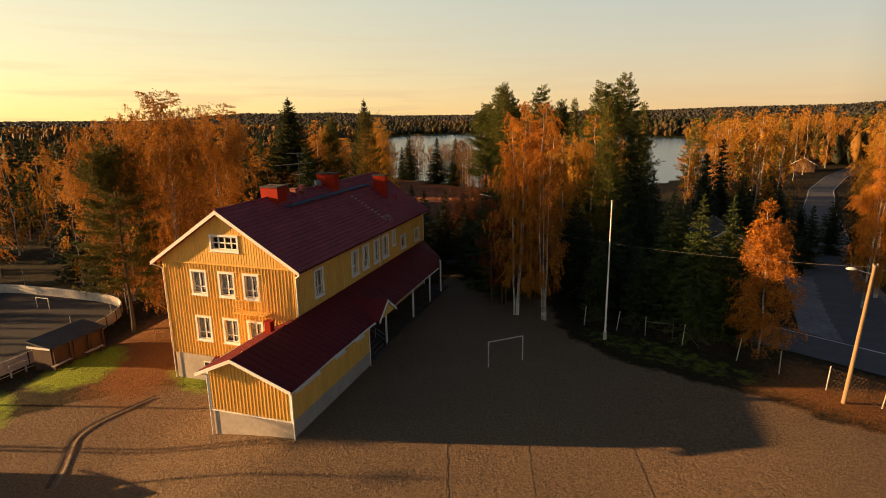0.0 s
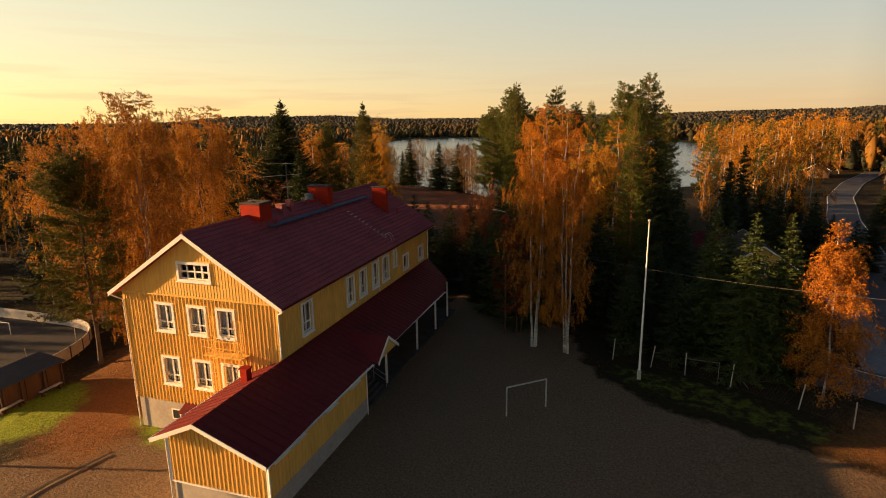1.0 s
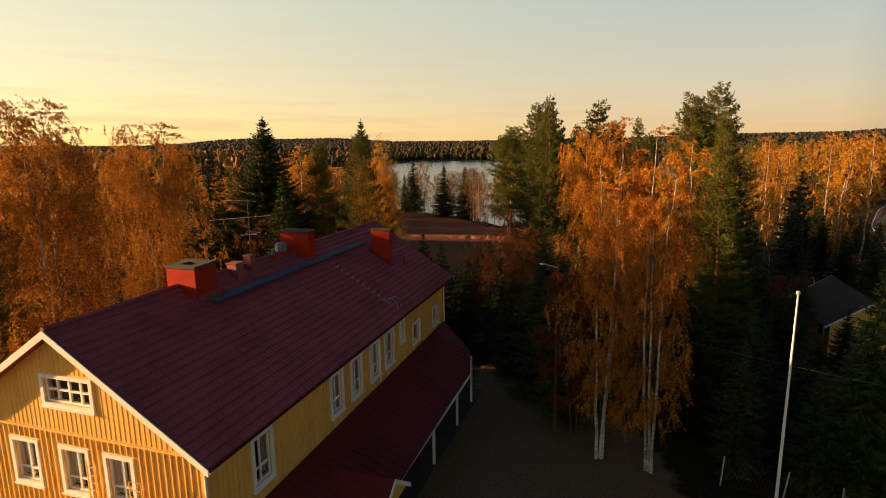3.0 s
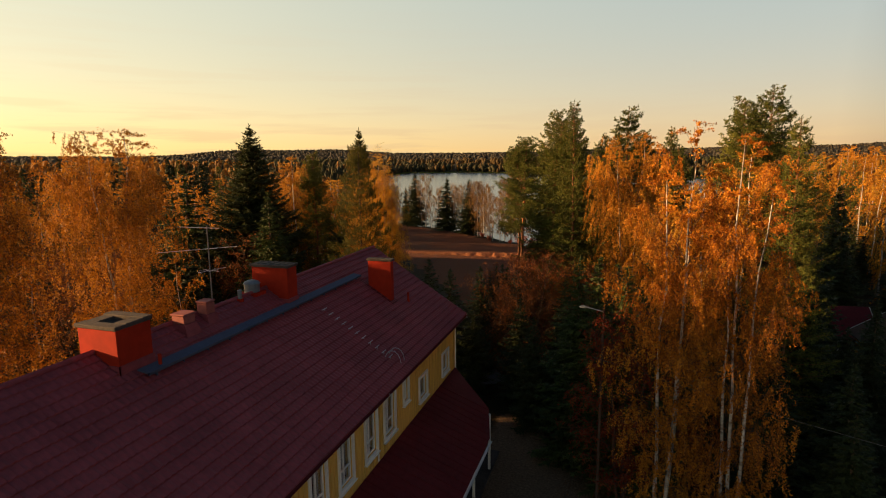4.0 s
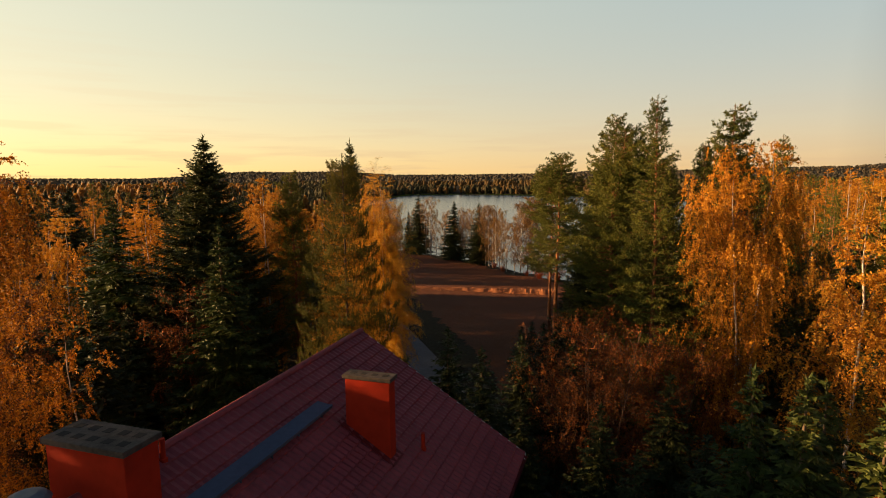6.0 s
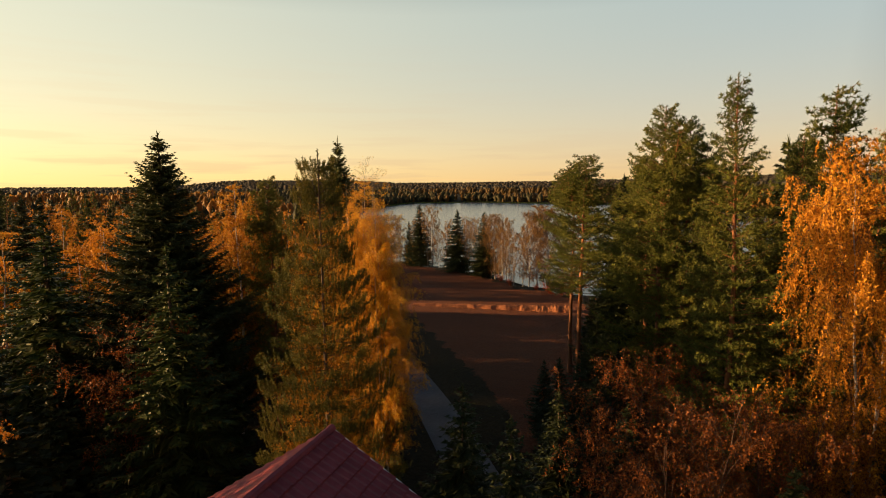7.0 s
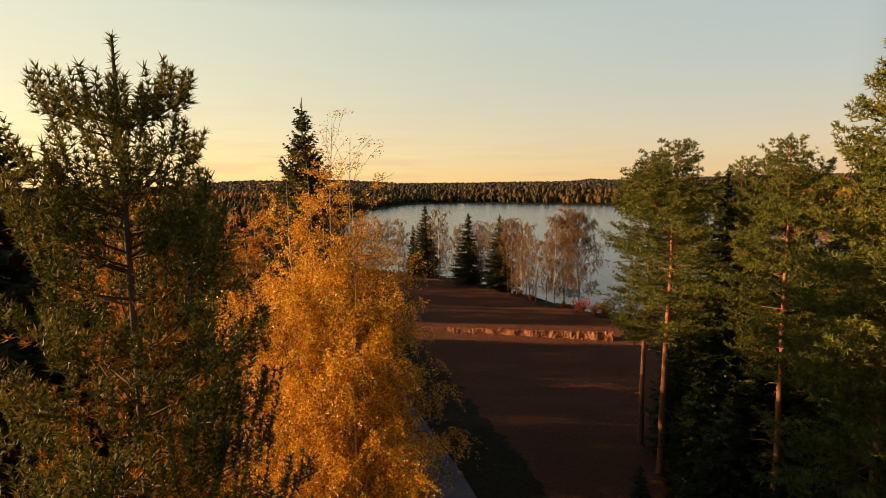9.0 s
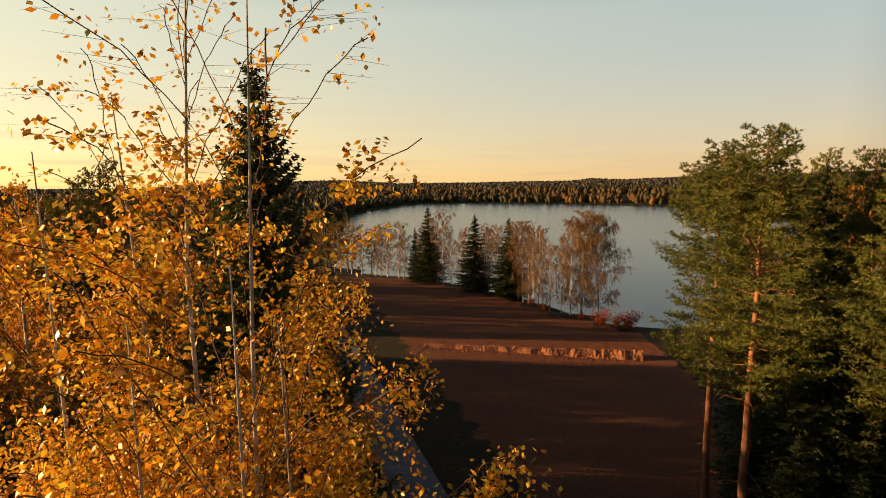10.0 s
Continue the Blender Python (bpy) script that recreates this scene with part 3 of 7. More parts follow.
def window(axis, plane, out, u0, u1, v0, v1, cols, rows, curtain, name="window", label="white-framed window with pale curtains"):
    """A window in an opening: casing, mullions, panes, sill and curtain. out: +1 or -1, the side that is outdoors."""
    def bx(bm, a, b, c, d, n0, n1):
        n0, n1 = sorted((plane + out * n0, plane + out * n1))
        return box(bm, a, b, n0, n1, c, d) if axis == "y" else box(bm, n0, n1, a, b, c, d)
    w = 0.15
    bm = wall_mesh(axis, plane + out * 0.075, -out * 0.075, u0 - w, u1 + w, v0 - w, v1 + w, [(u0, u1, v0, v1)])
    win = hpart(name, bm, M_WHITE, None, label)
    hpart("sash", wall_mesh(axis, plane - out * 0.06, -out * 0.1, u0, u1, v0, v1, [(u0 + 0.07, u1 - 0.07, v0 + 0.07, v1 - 0.07)]), M_WHITE, win)
    ue = [u0 + (u1 - u0) * c for c in cols]
    ve = [v0 + (v1 - v0) * r for r in rows]
    for u in ue[1:-1]:
        hpart("mullion", bx(bmesh.new(), u - 0.045, u + 0.045, v0 + 0.07, v1 - 0.07, -0.15, -0.07), M_WHITE, win)
    for v in ve[1:-1]:
        hpart("glazing_bar", bx(bmesh.new(), u0 + 0.07, u1 - 0.07, v - 0.04, v + 0.04, -0.148, -0.075), M_WHITE, win)
    for i in range(len(ue) - 1):
        for j in range(len(ve) - 1):
            g = hpart("pane", bx(bmesh.new(), ue[i] + 0.05, ue[i + 1] - 0.05, ve[j] + 0.045, ve[j + 1] - 0.045, -0.118, -0.108), M_GLASS, win)
            g.visible_shadow = False
    hpart("sill", bx(bmesh.new(), u0 - 0.2, u1 + 0.2, v0 - w - 0.04, v0 - w, 0.0, 0.14), M_WHITE, win)
    if curtain:
        for lo_, hi_ in ((0.0, curtain / 2), (1 - curtain / 2, 1.0)):
            bm = bmesh.new()
            nfold = 8
            rows_ = []
            for k in range(nfold + 1):
                u = u0 + (u1 - u0) * (lo_ + (hi_ - lo_) * k / nfold)
                n_ = plane + out * (-0.30 - 0.04 * (k % 2))
                rows_.append([bm.verts.new((u, n_, v) if axis == "y" else (n_, u, v)) for v in (v0 + 0.05, v1 - 0.05)])
            for p, q in zip(rows_, rows_[1:]):
                bm.faces.new([p[0], q[0], q[1], p[1]])
            hpart("curtain", bm, M_CURT, win, "pale grey folded curtain")
    return win


UP = [(-28.8, -27.65), (-26.35, -25.2), (-24.23, -23.15)]
gable_holes = [(a, b, 7.0, 8.64) for a, b in UP] + [(a, b, 3.38, 5.08) for a, b in UP]
SIDE = [(33.85, 34.9, 6.6, 8.5), (39.87, 40.87, 6.6, 8.5), (41.97, 43.0, 6.6, 8.5), (44.28, 45.3, 6.6, 8.5), (46.26, 47.4, 6.6, 8.5), (48.62, 49.15, 7.3, 8.55), (50.85, 51.95, 6.45, 7.6), (54.8, 55.9, 6.4, 7.55)]
wall_g = hpart("gable_wall", wall_mesh("y", WY0, 0.3, WX0, WX1, PL, EAVE + 0.3, gable_holes), M_WALL, None, "sunlit ochre batten-clad gable wall")
wall_e = hpart("yard_wall", wall_mesh("x", WX1, -0.3, WY0 + 0.3, WY1, PL, EAVE, SIDE), M_WALL, None, "ochre board wall facing the yard")
hpart("rear_wall", B(WX0, WX0 + 0.3, WY0 + 0.3, WY1 - 0.3, PL, EAVE), M_WALL)
hpart("north_wall", B(WX0, WX1 - 0.3, WY1 - 0.3, WY1, PL, EAVE), M_WALL)
hpart("plinth", B(WX0 + 0.05, WX1 - 0.05, WY0 + 0.05, WY1 - 0.05, -1.2, PL), M_PLINTH, None, "grey plastered stone plinth")
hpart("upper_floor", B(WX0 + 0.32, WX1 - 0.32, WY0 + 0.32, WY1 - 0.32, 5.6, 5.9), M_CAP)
# gable triangle, near end with its small window, far end plain
slope = (RIDGE_Z - EZ) / (RIDGE_X - RX0)
slope_e = (RIDGE_Z - EZ) / (RX1 - RIDGE_X)
GW = (-26.7, -24.55, 10.45, 11.4)


def gable_top(x):
    return RIDGE_Z - 0.22 - (RIDGE_X - x) * slope if x < RIDGE_X else RIDGE_Z - 0.22 - (x - RIDGE_X) * slope_e


for plane, depth, holed in ((WY0 - 0.05, 0.3, True), (WY1 - 0.25, 0.25, False)):
    bm = bmesh.new()
    zb = EAVE + 0.3 if holed else EAVE
    xs = sorted({WX0, WX1, RIDGE_X, GW[0], GW[1]})
    for x0, x1 in zip(xs, xs[1:]):
        spans = [(zb, zb, gable_top(x0), gable_top(x1))]
        if holed and GW[0] - 0.01 < x0 and x1 < GW[1] + 0.01:
            spans = [(zb, zb, GW[2], GW[2]), (GW[3], GW[3], gable_top(x0), gable_top(x1))]
        for a, b, c, d in spans:
            c, d = max(c, a + 0.01), max(d, b + 0.01)
            pts = [(x0, plane, a), (x1, plane, b), (x1, plane, d), (x0, plane, c), (x0, plane + depth, a), (x1, plane + depth, b), (x1, plane + depth, d), (x0, plane + depth, c)]
            hull(bm, pts, [(0, 1, 2, 3), (7, 6, 5, 4), (0, 4, 5, 1), (1, 5, 6, 2), (2, 6, 7, 3), (3, 7, 4, 0)])
    bmesh.ops.remove_doubles(bm, verts=bm.verts, dist=1e-4)
    gt = hpart("gable_top", bm, M_WALL, None, "ochre boarded gable top")
    if holed:
        gable_top_ob = gt
for a, b, c, d in gable_holes:
    window("y", WY0, -1, a, b, c, d, (0, 0.52, 1), (0, 0.3, 1), 0.92)
for i, (a, b, c, d) in enumerate(SIDE):
    window("x", WX1, 1, a, b, c, d, (0, 0.45, 1) if i < 5 else (0, 1), (0, 0.32, 1) if i < 5 else (0, 1), 0.35 if i < 5 else 0, label="white-framed window on the shaded yard side")
window("y", WY0 - 0.05, -1, *GW, (0, 0.25, 0.5, 0.75, 1), (0, 0.5, 1), 0, label="wide eight-pane attic window with white frame")
# added dark backing, so the panes look into an unlit attic
hpart("loft_screen", B(GW[0] - 0.4, GW[1] + 0.4, WY0 + 0.35, WY0 + 0.40, GW[2] - 0.4, GW[3] + 0.3), M_DARK, None, "added dark sheet standing in for the unlit attic")
hpart("band", B(WX0 - 0.02, WX1 + 0.02, WY0 - 0.11, WY0 - 0.06, EAVE + 0.27, EAVE + 0.36), M_WALL, None, "thin horizontal board between wall and gable")
for x0, x1, y0, y1 in ((WX0 - 0.05, WX0 + 0.12, WY0 - 0.05, WY0 - 0.002), (WX1 - 0.12, WX1 + 0.05, WY0 - 0.05, WY0 - 0.002), (WX1 + 0.002, WX1 + 0.05, WY0 - 0.002, WY0 + 0.14), (WX1 + 0.002, WX1 + 0.05, WY1 - 0.14, WY1)):
    hpart("corner_board", B(x0, x1, y0, y1, PL, EAVE + 0.25), M_WALL)

# roof: deck, verge boards, gutters, ridge
bm = bmesh.new()
slab(bm, [(RIDGE_X, RY0, RIDGE_Z), (RX1, RY0, EZ), (RX1, RY1, EZ), (RIDGE_X, RY1, RIDGE_Z)], 0.18)
slab(bm, [(RIDGE_X, RY0, RIDGE_Z), (RX0, RY0, EZ), (RX0, RY1, EZ), (RIDGE_X, RY1, RIDGE_Z)], 0.18)
roof = hpart("roof", bm, M_ROOF, None, "dark red tile-pattern metal roof")
for y in (RY0 - 0.04, RY1 + 0.002):
    for xe in (RX0 - 0.03, RX1 + 0.03):
        bm = bmesh.new()
        pts = [(RIDGE_X, y, RIDGE_Z + 0.02), (xe, y, EZ + 0.0), (xe, y, EZ - 0.26), (RIDGE_X, y, RIDGE_Z - 0.26)]
        pts += [(a, b + 0.038, c) for a, b, c in pts]
        hull(bm, pts, [(0, 1, 2, 3), (7, 6, 5, 4), (0, 4, 5, 1), (1, 5, 6, 2), (2, 6, 7, 3), (3, 7, 4, 0)])
        hpart("verge_board", bm, M_WHITE, roof, "white painted verge board")


def gutter(y0, y1, x, z, material, label):
    bm = bmesh.new()
    prof = [(0.07 * math.cos(a), 0.07 * math.sin(a)) for a in np.linspace(math.pi, 2 * math.pi, 7)]
    for (a, b), (c, d) in zip(prof, prof[1:]):
        for k in (1.0, 0.86):
            bm.faces.new([bm.verts.new(p) for p in ((x + a * k, y0, z + b * k), (x + c * k, y0, z + d * k), (x + c * k, y1, z + d * k), (x + a * k, y1, z + b * k))])
    return hpart("gutter", bm, material, roof, label)


def downpipe(pts, r=0.045):
    bm = bmesh.new()
    for a, b in zip(pts, pts[1:]):
        rod(bm, a, b, r, 8)
    return hpart("downpipe", bm, M_WHITE, None, "white downpipe")


gutter(RY0, RY1, RX1 + 0.06, EZ - 0.03, M_ROOF2, "dark red half-round gutter")
gutter(RY0, RY1, RX0 - 0.06, EZ - 0.03, M_ROOF2, "dark red half-round gutter")
downpipe([(RX1 + 0.05, RY0 + 0.1, EZ - 0.1), (RX1 - 0.1, RY0 + 0.15, EZ - 0.25), (WX1 + 0.08, WY0 - 0.06, EZ - 0.55), (WX1 + 0.08, WY0 - 0.06, 6.0)])
downpipe([(RX0 - 0.05, RY0 + 0.1, EZ - 0.1), (RX0 + 0.1, RY0 + 0.15, EZ - 0.25), (WX0 - 0.02, WY0 - 0.1, EZ - 0.55), (WX0 - 0.02, WY0 - 0.1, -0.3)], 0.04)
downpipe([(RX1 + 0.05, 45.35, EZ - 0.1), (WX1 + 0.08, 45.35, EZ - 0.45), (WX1 + 0.08, 45.35, 6.0)])
downpipe([(RX1 + 0.05, RY1 - 0.2, EZ - 0.1), (WX1 + 0.08, WY1 - 0.1, EZ - 0.45), (WX1 + 0.08, WY1 - 0.1, 0)])
bm = bmesh.new()
rod(bm, (RIDGE_X, RY0, RIDGE_Z + 0.03), (RIDGE_X, RY1, RIDGE_Z + 0.03), 0.10, 8)
hpart("ridge_cap", bm, M_ROOF, roof)


def roof_z(x):
    return RIDGE_Z - abs(x - RIDGE_X) * (slope_e if x > RIDGE_X else slope)


def chimney(x0, x1, y0, y1, top, flues, open_top=False):
    zb = min(roof_z(x0), roof_z(x1)) - 0.1
    c = hpart("chimney", B(x0, x1, y0, y1, zb, top - 0.12, bevel=0.015), M_CHIM, None, "red sheet-clad chimney")
    nx_, ny_ = flues
    ex = np.linspace(x0 - 0.06, x1 + 0.06, 2 * nx_ + 2)
    ey = np.linspace(y0 - 0.06, y1 + 0.06, 2 * ny_ + 2)
    flue_at = [(ex[i], ex[i + 1], ey[j], ey[j + 1]) for i in range(1, len(ex) - 1, 2) for j in range(1, len(ey) - 1, 2)]
    if open_top:
        flue_at = [(x0 + 0.42, x1 - 0.42, y0 + 0.34, y1 - 0.34)]
    if open_top:
        f = flue_at[0]
        for k, (a0, a1, b0, b1) in enumerate(((x0 - 0.06, x1 + 0.06, y0 - 0.06, f[2]), (x0 - 0.06, x1 + 0.06, f[3], y1 + 0.06), (x0 - 0.06, f[0], f[2], f[3]), (f[1], x1 + 0.06, f[2], f[3]))):
            hpart("cap_stone", B(a0, a1, b0, b1, top - 0.13, top + (0.0, 0.03, -0.02, 0.015)[k], bevel=0.02), M_CAP, c, "cracked concrete cap stone")
        # dark plate, its colour giving the shade down the flue
        hpart("flue", B(f[0], f[1], f[2], f[3], top - 0.125, top - 0.10), M_DARK, c)
    else:
        hpart("chimney_cap", B(x0 - 0.06, x1 + 0.06, y0 - 0.06, y1 + 0.06, top - 0.12, top, bevel=0.012), M_CAP, c, "weathered concrete cap with dark boxes for flue mouths")
        for f in flue_at:
            # solid dark box in place of a shaded flue hole
            hpart("flue", B(f[0], f[1], f[2], f[3], top - 0.05, top + 0.006), M_DARK, c)
    if x0 < RIDGE_X:
        for a0, a1, b0, b1 in ((x1 - 0.02, x1 + 0.03, y0 - 0.03, y1 + 0.03), (RIDGE_X, x1 + 0.03, y0 - 0.035, y0 + 0.02)):
            hpart("apron", B(a0, a1, b0, b1, zb, roof_z(x1) + 0.3), M_ROOF, c, "dark red sheet apron round the chimney foot")
    hpart("flashing", slab(bmesh.new(), [(x0 - 0.18, y0 - 0.18, roof_z(x0 - 0.18) + 0.06), (x1 + 0.18, y0 - 0.18, roof_z(x1 + 0.18) + 0.06), (x1 + 0.18, y1 + 0.18, roof_z(x1 + 0.18) + 0.06), (x0 - 0.18, y1 + 0.18, roof_z(x0 - 0.18) + 0.06)], 0.03) if x0 > RIDGE_X else B(x0 - 0.1, x1 + 0.1, y0 - 0.1, y1 + 0.1, zb - 0.1, zb), M_ROOF2, c)
    return c


chimney(-26.3, -24.75, 36.95, 38.3, 14.28, (2, 1), True)
chimney(-26.48, -24.58, 46.03, 46.82, 14.45, (5, 2))
chimney(-23.75, -22.36, 52.78, 53.17, 13.62, (4, 1))


def roof_vent(x, y, r, h, material, cap=True, label="round roof vent"):
    z = roof_z(x)
    v = hpart("vent_base", B(x - r * 1.3, x + r * 1.3, y - r * 1.3, y + r * 1.3, z - 0.45, z + 0.12, bevel=0.02), M_CHIM, None, label)
    bm = bmesh.new()
    rod(bm, (x, y, z + 0.12), (x, y, z + h), r, 20)
    hpart("vent_pipe", bm, material, v)
    if cap:
        bm = bmesh.new()
        rod(bm, (x, y, z + h), (x, y, z + h + 0.09), r * 1.12, 20, r * 0.9)
        rod(bm, (x, y, z + h + 0.09), (x, y, z + h + 0.14), r * 0.9, 20, r * 0.5)
        hpart("vent_cap", bm, M_WALK if material is M_ZINC else material, v)
    return v


roof_vent(-25.9, 45.2, 0.34, 0.5, M_FAN, True, "large galvanised roof fan on a red base")
roof_vent(-25.6, 43.95, 0.09, 0.5, M_FAN, False, "slim pale vent pipe on the ridge")


def box_vent(x, y, w, h, label):
    """A square sheet-metal vent on a flared base, with a cap that stands a little proud."""
    z = roof_z(x)
    zb = roof_z(x + w)
    bm = bmesh.new()
    k = w * 0.5
    low = [(x - k * 1.5, y - k * 1.4, zb - 0.15), (x + k * 1.9, y - k * 1.4, zb - 0.15), (x + k * 1.9, y + k * 1.4, zb - 0.15), (x - k * 1.5, y + k * 1.4, zb - 0.15)]
    top = [(x - k, y - k, z + 0.18), (x + k, y - k, z + 0.18), (x + k, y + k, z + 0.18), (x - k, y + k, z + 0.18)]
    hull(bm, low + top, [(3, 2, 1, 0), (4, 5, 6, 7), (0, 1, 5, 4), (1, 2, 6, 5), (2, 3, 7, 6), (3, 0, 4, 7)])
    v = hpart("vent_base", bm, M_ROOF, None, label)
    hpart("vent_box", B(x - k * 0.96, x + k * 0.96, y - k * 0.96, y + k * 0.96, z + 0.17, z + h, bevel=0.03), M_VENT, v)
    hpart("vent_cap", B(x - k * 1.1, x + k * 1.1, y - k * 1.1, y + k * 1.1, z + h, z + h + 0.07, bevel=0.03), M_VENT, v)
    return v


box_vent(-25.45, 40.5, 0.60, 0.50, "faded red box-shaped roof vent on the ridge")
box_vent(-25.5, 41.75, 0.50, 0.62, "taller faded red box vent beside another")
for x, y in ((-21.9, 54.2), (-24.4, 38.2), (-25.5, 47.8)):
    roof_vent(x, y, 0.06, 0.55, M_CHIM, False, "thin red vent pipe on the roof slope")
# walkway along the ridge
bm = bmesh.new()
xw = -24.4
slab(bm, [(xw - 0.24, 37.5, roof_z(xw) + 0.24), (xw + 0.24, 37.5, roof_z(xw) + 0.16), (xw + 0.24, 52.75, roof_z(xw) + 0.16), (xw - 0.24, 52.75, roof_z(xw) + 0.24)], 0.05)
slab(bm, [(xw + 0.20, 37.5, roof_z(xw) + 0.19), (xw + 0.25, 37.5, roof_z(xw) + 0.18), (xw + 0.25, 52.75, roof_z(xw) + 0.18), (xw + 0.20, 52.75, roof_z(xw) + 0.19)], 0.10)
walkway = hpart("roof_walkway", bm, M_WALK, None, "blue-grey metal walkway along the roof ridge")
for y in np.arange(37.9, 52.7, 1.2):
    hpart("bracket", B(xw - 0.16, xw + 0.16, y - 0.02, y + 0.02, roof_z(xw) - 0.1, roof_z(xw) + 0.17), M_WALK, walkway)
for x in np.linspace(-23.6, -20.3, 11):
    bm = bmesh.new()
    yy = 47.7 + (x + 20.4) * 0.06
    rod(bm, (x, yy - 0.22, roof_z(x) + 0.13), (x, yy + 0.22, roof_z(x) + 0.13), 0.022, 6)
    rod(bm, (x, yy, roof_z(x)), (x, yy, roof_z(x) + 0.13), 0.02, 6)
    hpart("roof_rung", bm, M_ZINC, roof, "pale roof ladder rung")
# hoops where the roof ladder meets the eave
for dy in (-0.22, 0.22):
    bm = bmesh.new()
    arc = [Vector((-20.1 + 0.42 * math.cos(a), 47.7 + dy, roof_z(-20.1) + 0.62 * math.sin(a))) for a in np.linspace(0.1, math.pi, 9)]
    for p_, q_ in zip(arc, arc[1:]):
        rod(bm, p_, q_, 0.016, 6)
    hpart("ladder_hoop", bm, M_ZINC, roof, "thin steel hoop at the eave")
# aerial mast
mast = thing("aerial", "television aerial mast with several antennas on the roof", "antenna", (-27.0, 43.9, roof_z(-27.0)))
bm = rod(bmesh.new(), (0, 0, -0.3), (0, 0, 3.95), 0.028, 8)
part("mast", bm, M_AERIAL, mast)
for z, L, yaw, n_el, el in ((3.85, 1.7, 205, 12, 0.22), (2.95, 3.3, 24, 8, 0.45), (2.0, 1.2, -20, 3, 0.5), (2.0, 1.2, 60, 3, 0.5)):
    d = Vector((math.cos(radians(yaw)), math.sin(radians(yaw)), 0.06))
    s_ = Vector((-d.y, d.x, 0))
    bm = rod(bmesh.new(), d * (-0.5 if L < 3 else -2.1) + Vector((0, 0, z)), d * (L - (0.5 if L < 3 else 2.1)) + Vector((0, 0, z)), 0.013, 6)
    ant = part("antenna_boom", bm, M_ZINC, mast)
    for k in range(n_el):
        c = d * ((-0.45 if L < 3 else -2.05) + (L - 0.1) * k / n_el) + Vector((0, 0, z))
        part("element", rod(bmesh.new(), c - s_ * el / 2, c + s_ * el / 2, 0.007, 5), M_ZINC, ant)

hpart("cellar_hood", slab(bmesh.new(), [(-27.5, WY0 + 0.02, 2.1), (-26.0, WY0 + 0.02, 2.1), (-26.0, WY0 - 0.75, 1.75), (-27.5, WY0 - 0.75, 1.75)], 0.08), M_ROOF2, None, "small red sheet hood over the cellar door")
for u in (-28.35,):
    cw = hpart("cellar_window", wall_mesh("y", WY0 - 0.02, 0.06, u - 0.35, u + 0.35, 0.75, 1.5, [(u - 0.27, u + 0.27, 0.83, 1.42)]), M_WHITE, None, "small white cellar window")
    hpart("pane", B(u - 0.27, u + 0.27, WY0 + 0.0, WY0 + 0.045, 0.83, 1.42), M_DARK, cw)

# fire ladder with cage on the gable
ladder = thing("fire_ladder", "ochre-painted steel fire ladder with landing on the gable", "ladder", (-24.45, WY0 - 0.3, 3.3))
for x in (-0.45, -0.02):
    part("stile", B(x - 0.02, x + 0.02, -0.02, 0.02, -1.2, 5.2), M_WALL, ladder)
for z in np.arange(-1.0, 5.1, 0.3):
    part("rung", B(-0.43, -0.04, -0.012, 0.012, z, z + 0.025), M_WALL, ladder)
for z in (2.75, 3.25, 3.7):
    part("landing_rail", B(-0.43, 2.3, -0.55, -0.52, z, z + 0.035), M_WALL, ladder)
part("landing", B(-0.43, 2.3, -0.55, 0.25, 2.68, 2.72), M_WALL, ladder)
for x in (0.4, 1.0, 1.6, 2.28):
    part("baluster", B(x - 0.015, x + 0.015, -0.55, -0.52, 2.7, 3.73), M_WALL, ladder)
for x in (1.75, 2.28):
    part("stile", B(x - 0.02, x + 0.02, -0.3, -0.27, 2.7, 5.0), M_WALL, ladder)
for z in np.arange(2.9, 5.0, 0.3):
    part("rung", B(1.77, 2.26, -0.295, -0.275, z, z + 0.025), M_WALL, ladder)

# ---- the low wing and the veranda ----
AX0, AX1, AY0, AE = -22.4, -16.6, 24.6, 35.45
ARX, ARZ, AEX1, AEZ1, AEX0, AEZ0, AV = -20.0, 5.9, -16.05, 4.4, -22.65, 4.72, 23.8
wing = thing("wing", "low ochre-yellow wing with dark red sheet roof and veranda", "building", (-20, 30, 0))
HINV_HOUSE = HINV
HINV = Matrix.Translation(wing.location).inverted()
house_ob, house = house, wing
hpart("plinth", B(AX0 + 0.05, AX1 - 0.05, AY0 + 0.05, AE, -1.0, PL), M_PLINTH, None, "grey plastered plinth")


def wing_top(x):
    return ARZ - 0.2 - (ARX - x) * (ARZ - AEZ0) / (ARX - AEX0) if x < ARX else ARZ - 0.2 - (x - ARX) * (ARZ - AEZ1) / (AEX1 - ARX)


bm = bmesh.new()
for x0, x1 in ((AX0, ARX), (ARX, AX1)):
    pts = [(x0, AY0, PL), (x1, AY0, PL), (x1, AY0, wing_top(x1)), (x0, AY0, wing_top(x0))]
    pts += [(a, b + 0.25, c) for a, b, c in pts]
    hull(bm, pts, [(0, 1, 2, 3), (7, 6, 5, 4), (0, 4, 5, 1), (1, 5, 6, 2), (2, 6, 7, 3), (3, 7, 4, 0)])
wing_front = hpart("front_wall", bm, M_WALL, None, "sunlit batten-clad end wall of the wing")
VENTS = [(25.2, 26.3, 3.85, 4.08), (26.6, 27.7, 3.85, 4.08), (30.2, 31.2, 3.85, 4.08), (33.2, 34.2, 3.85, 4.08)]
wing_side = hpart("yard_wall", wall_mesh("x", AX1, -0.25, AY0 + 0.25, AE, PL, wing_top(AX1) - 0.02, VENTS), M_WALL, None, "ochre board wall with narrow high windows")
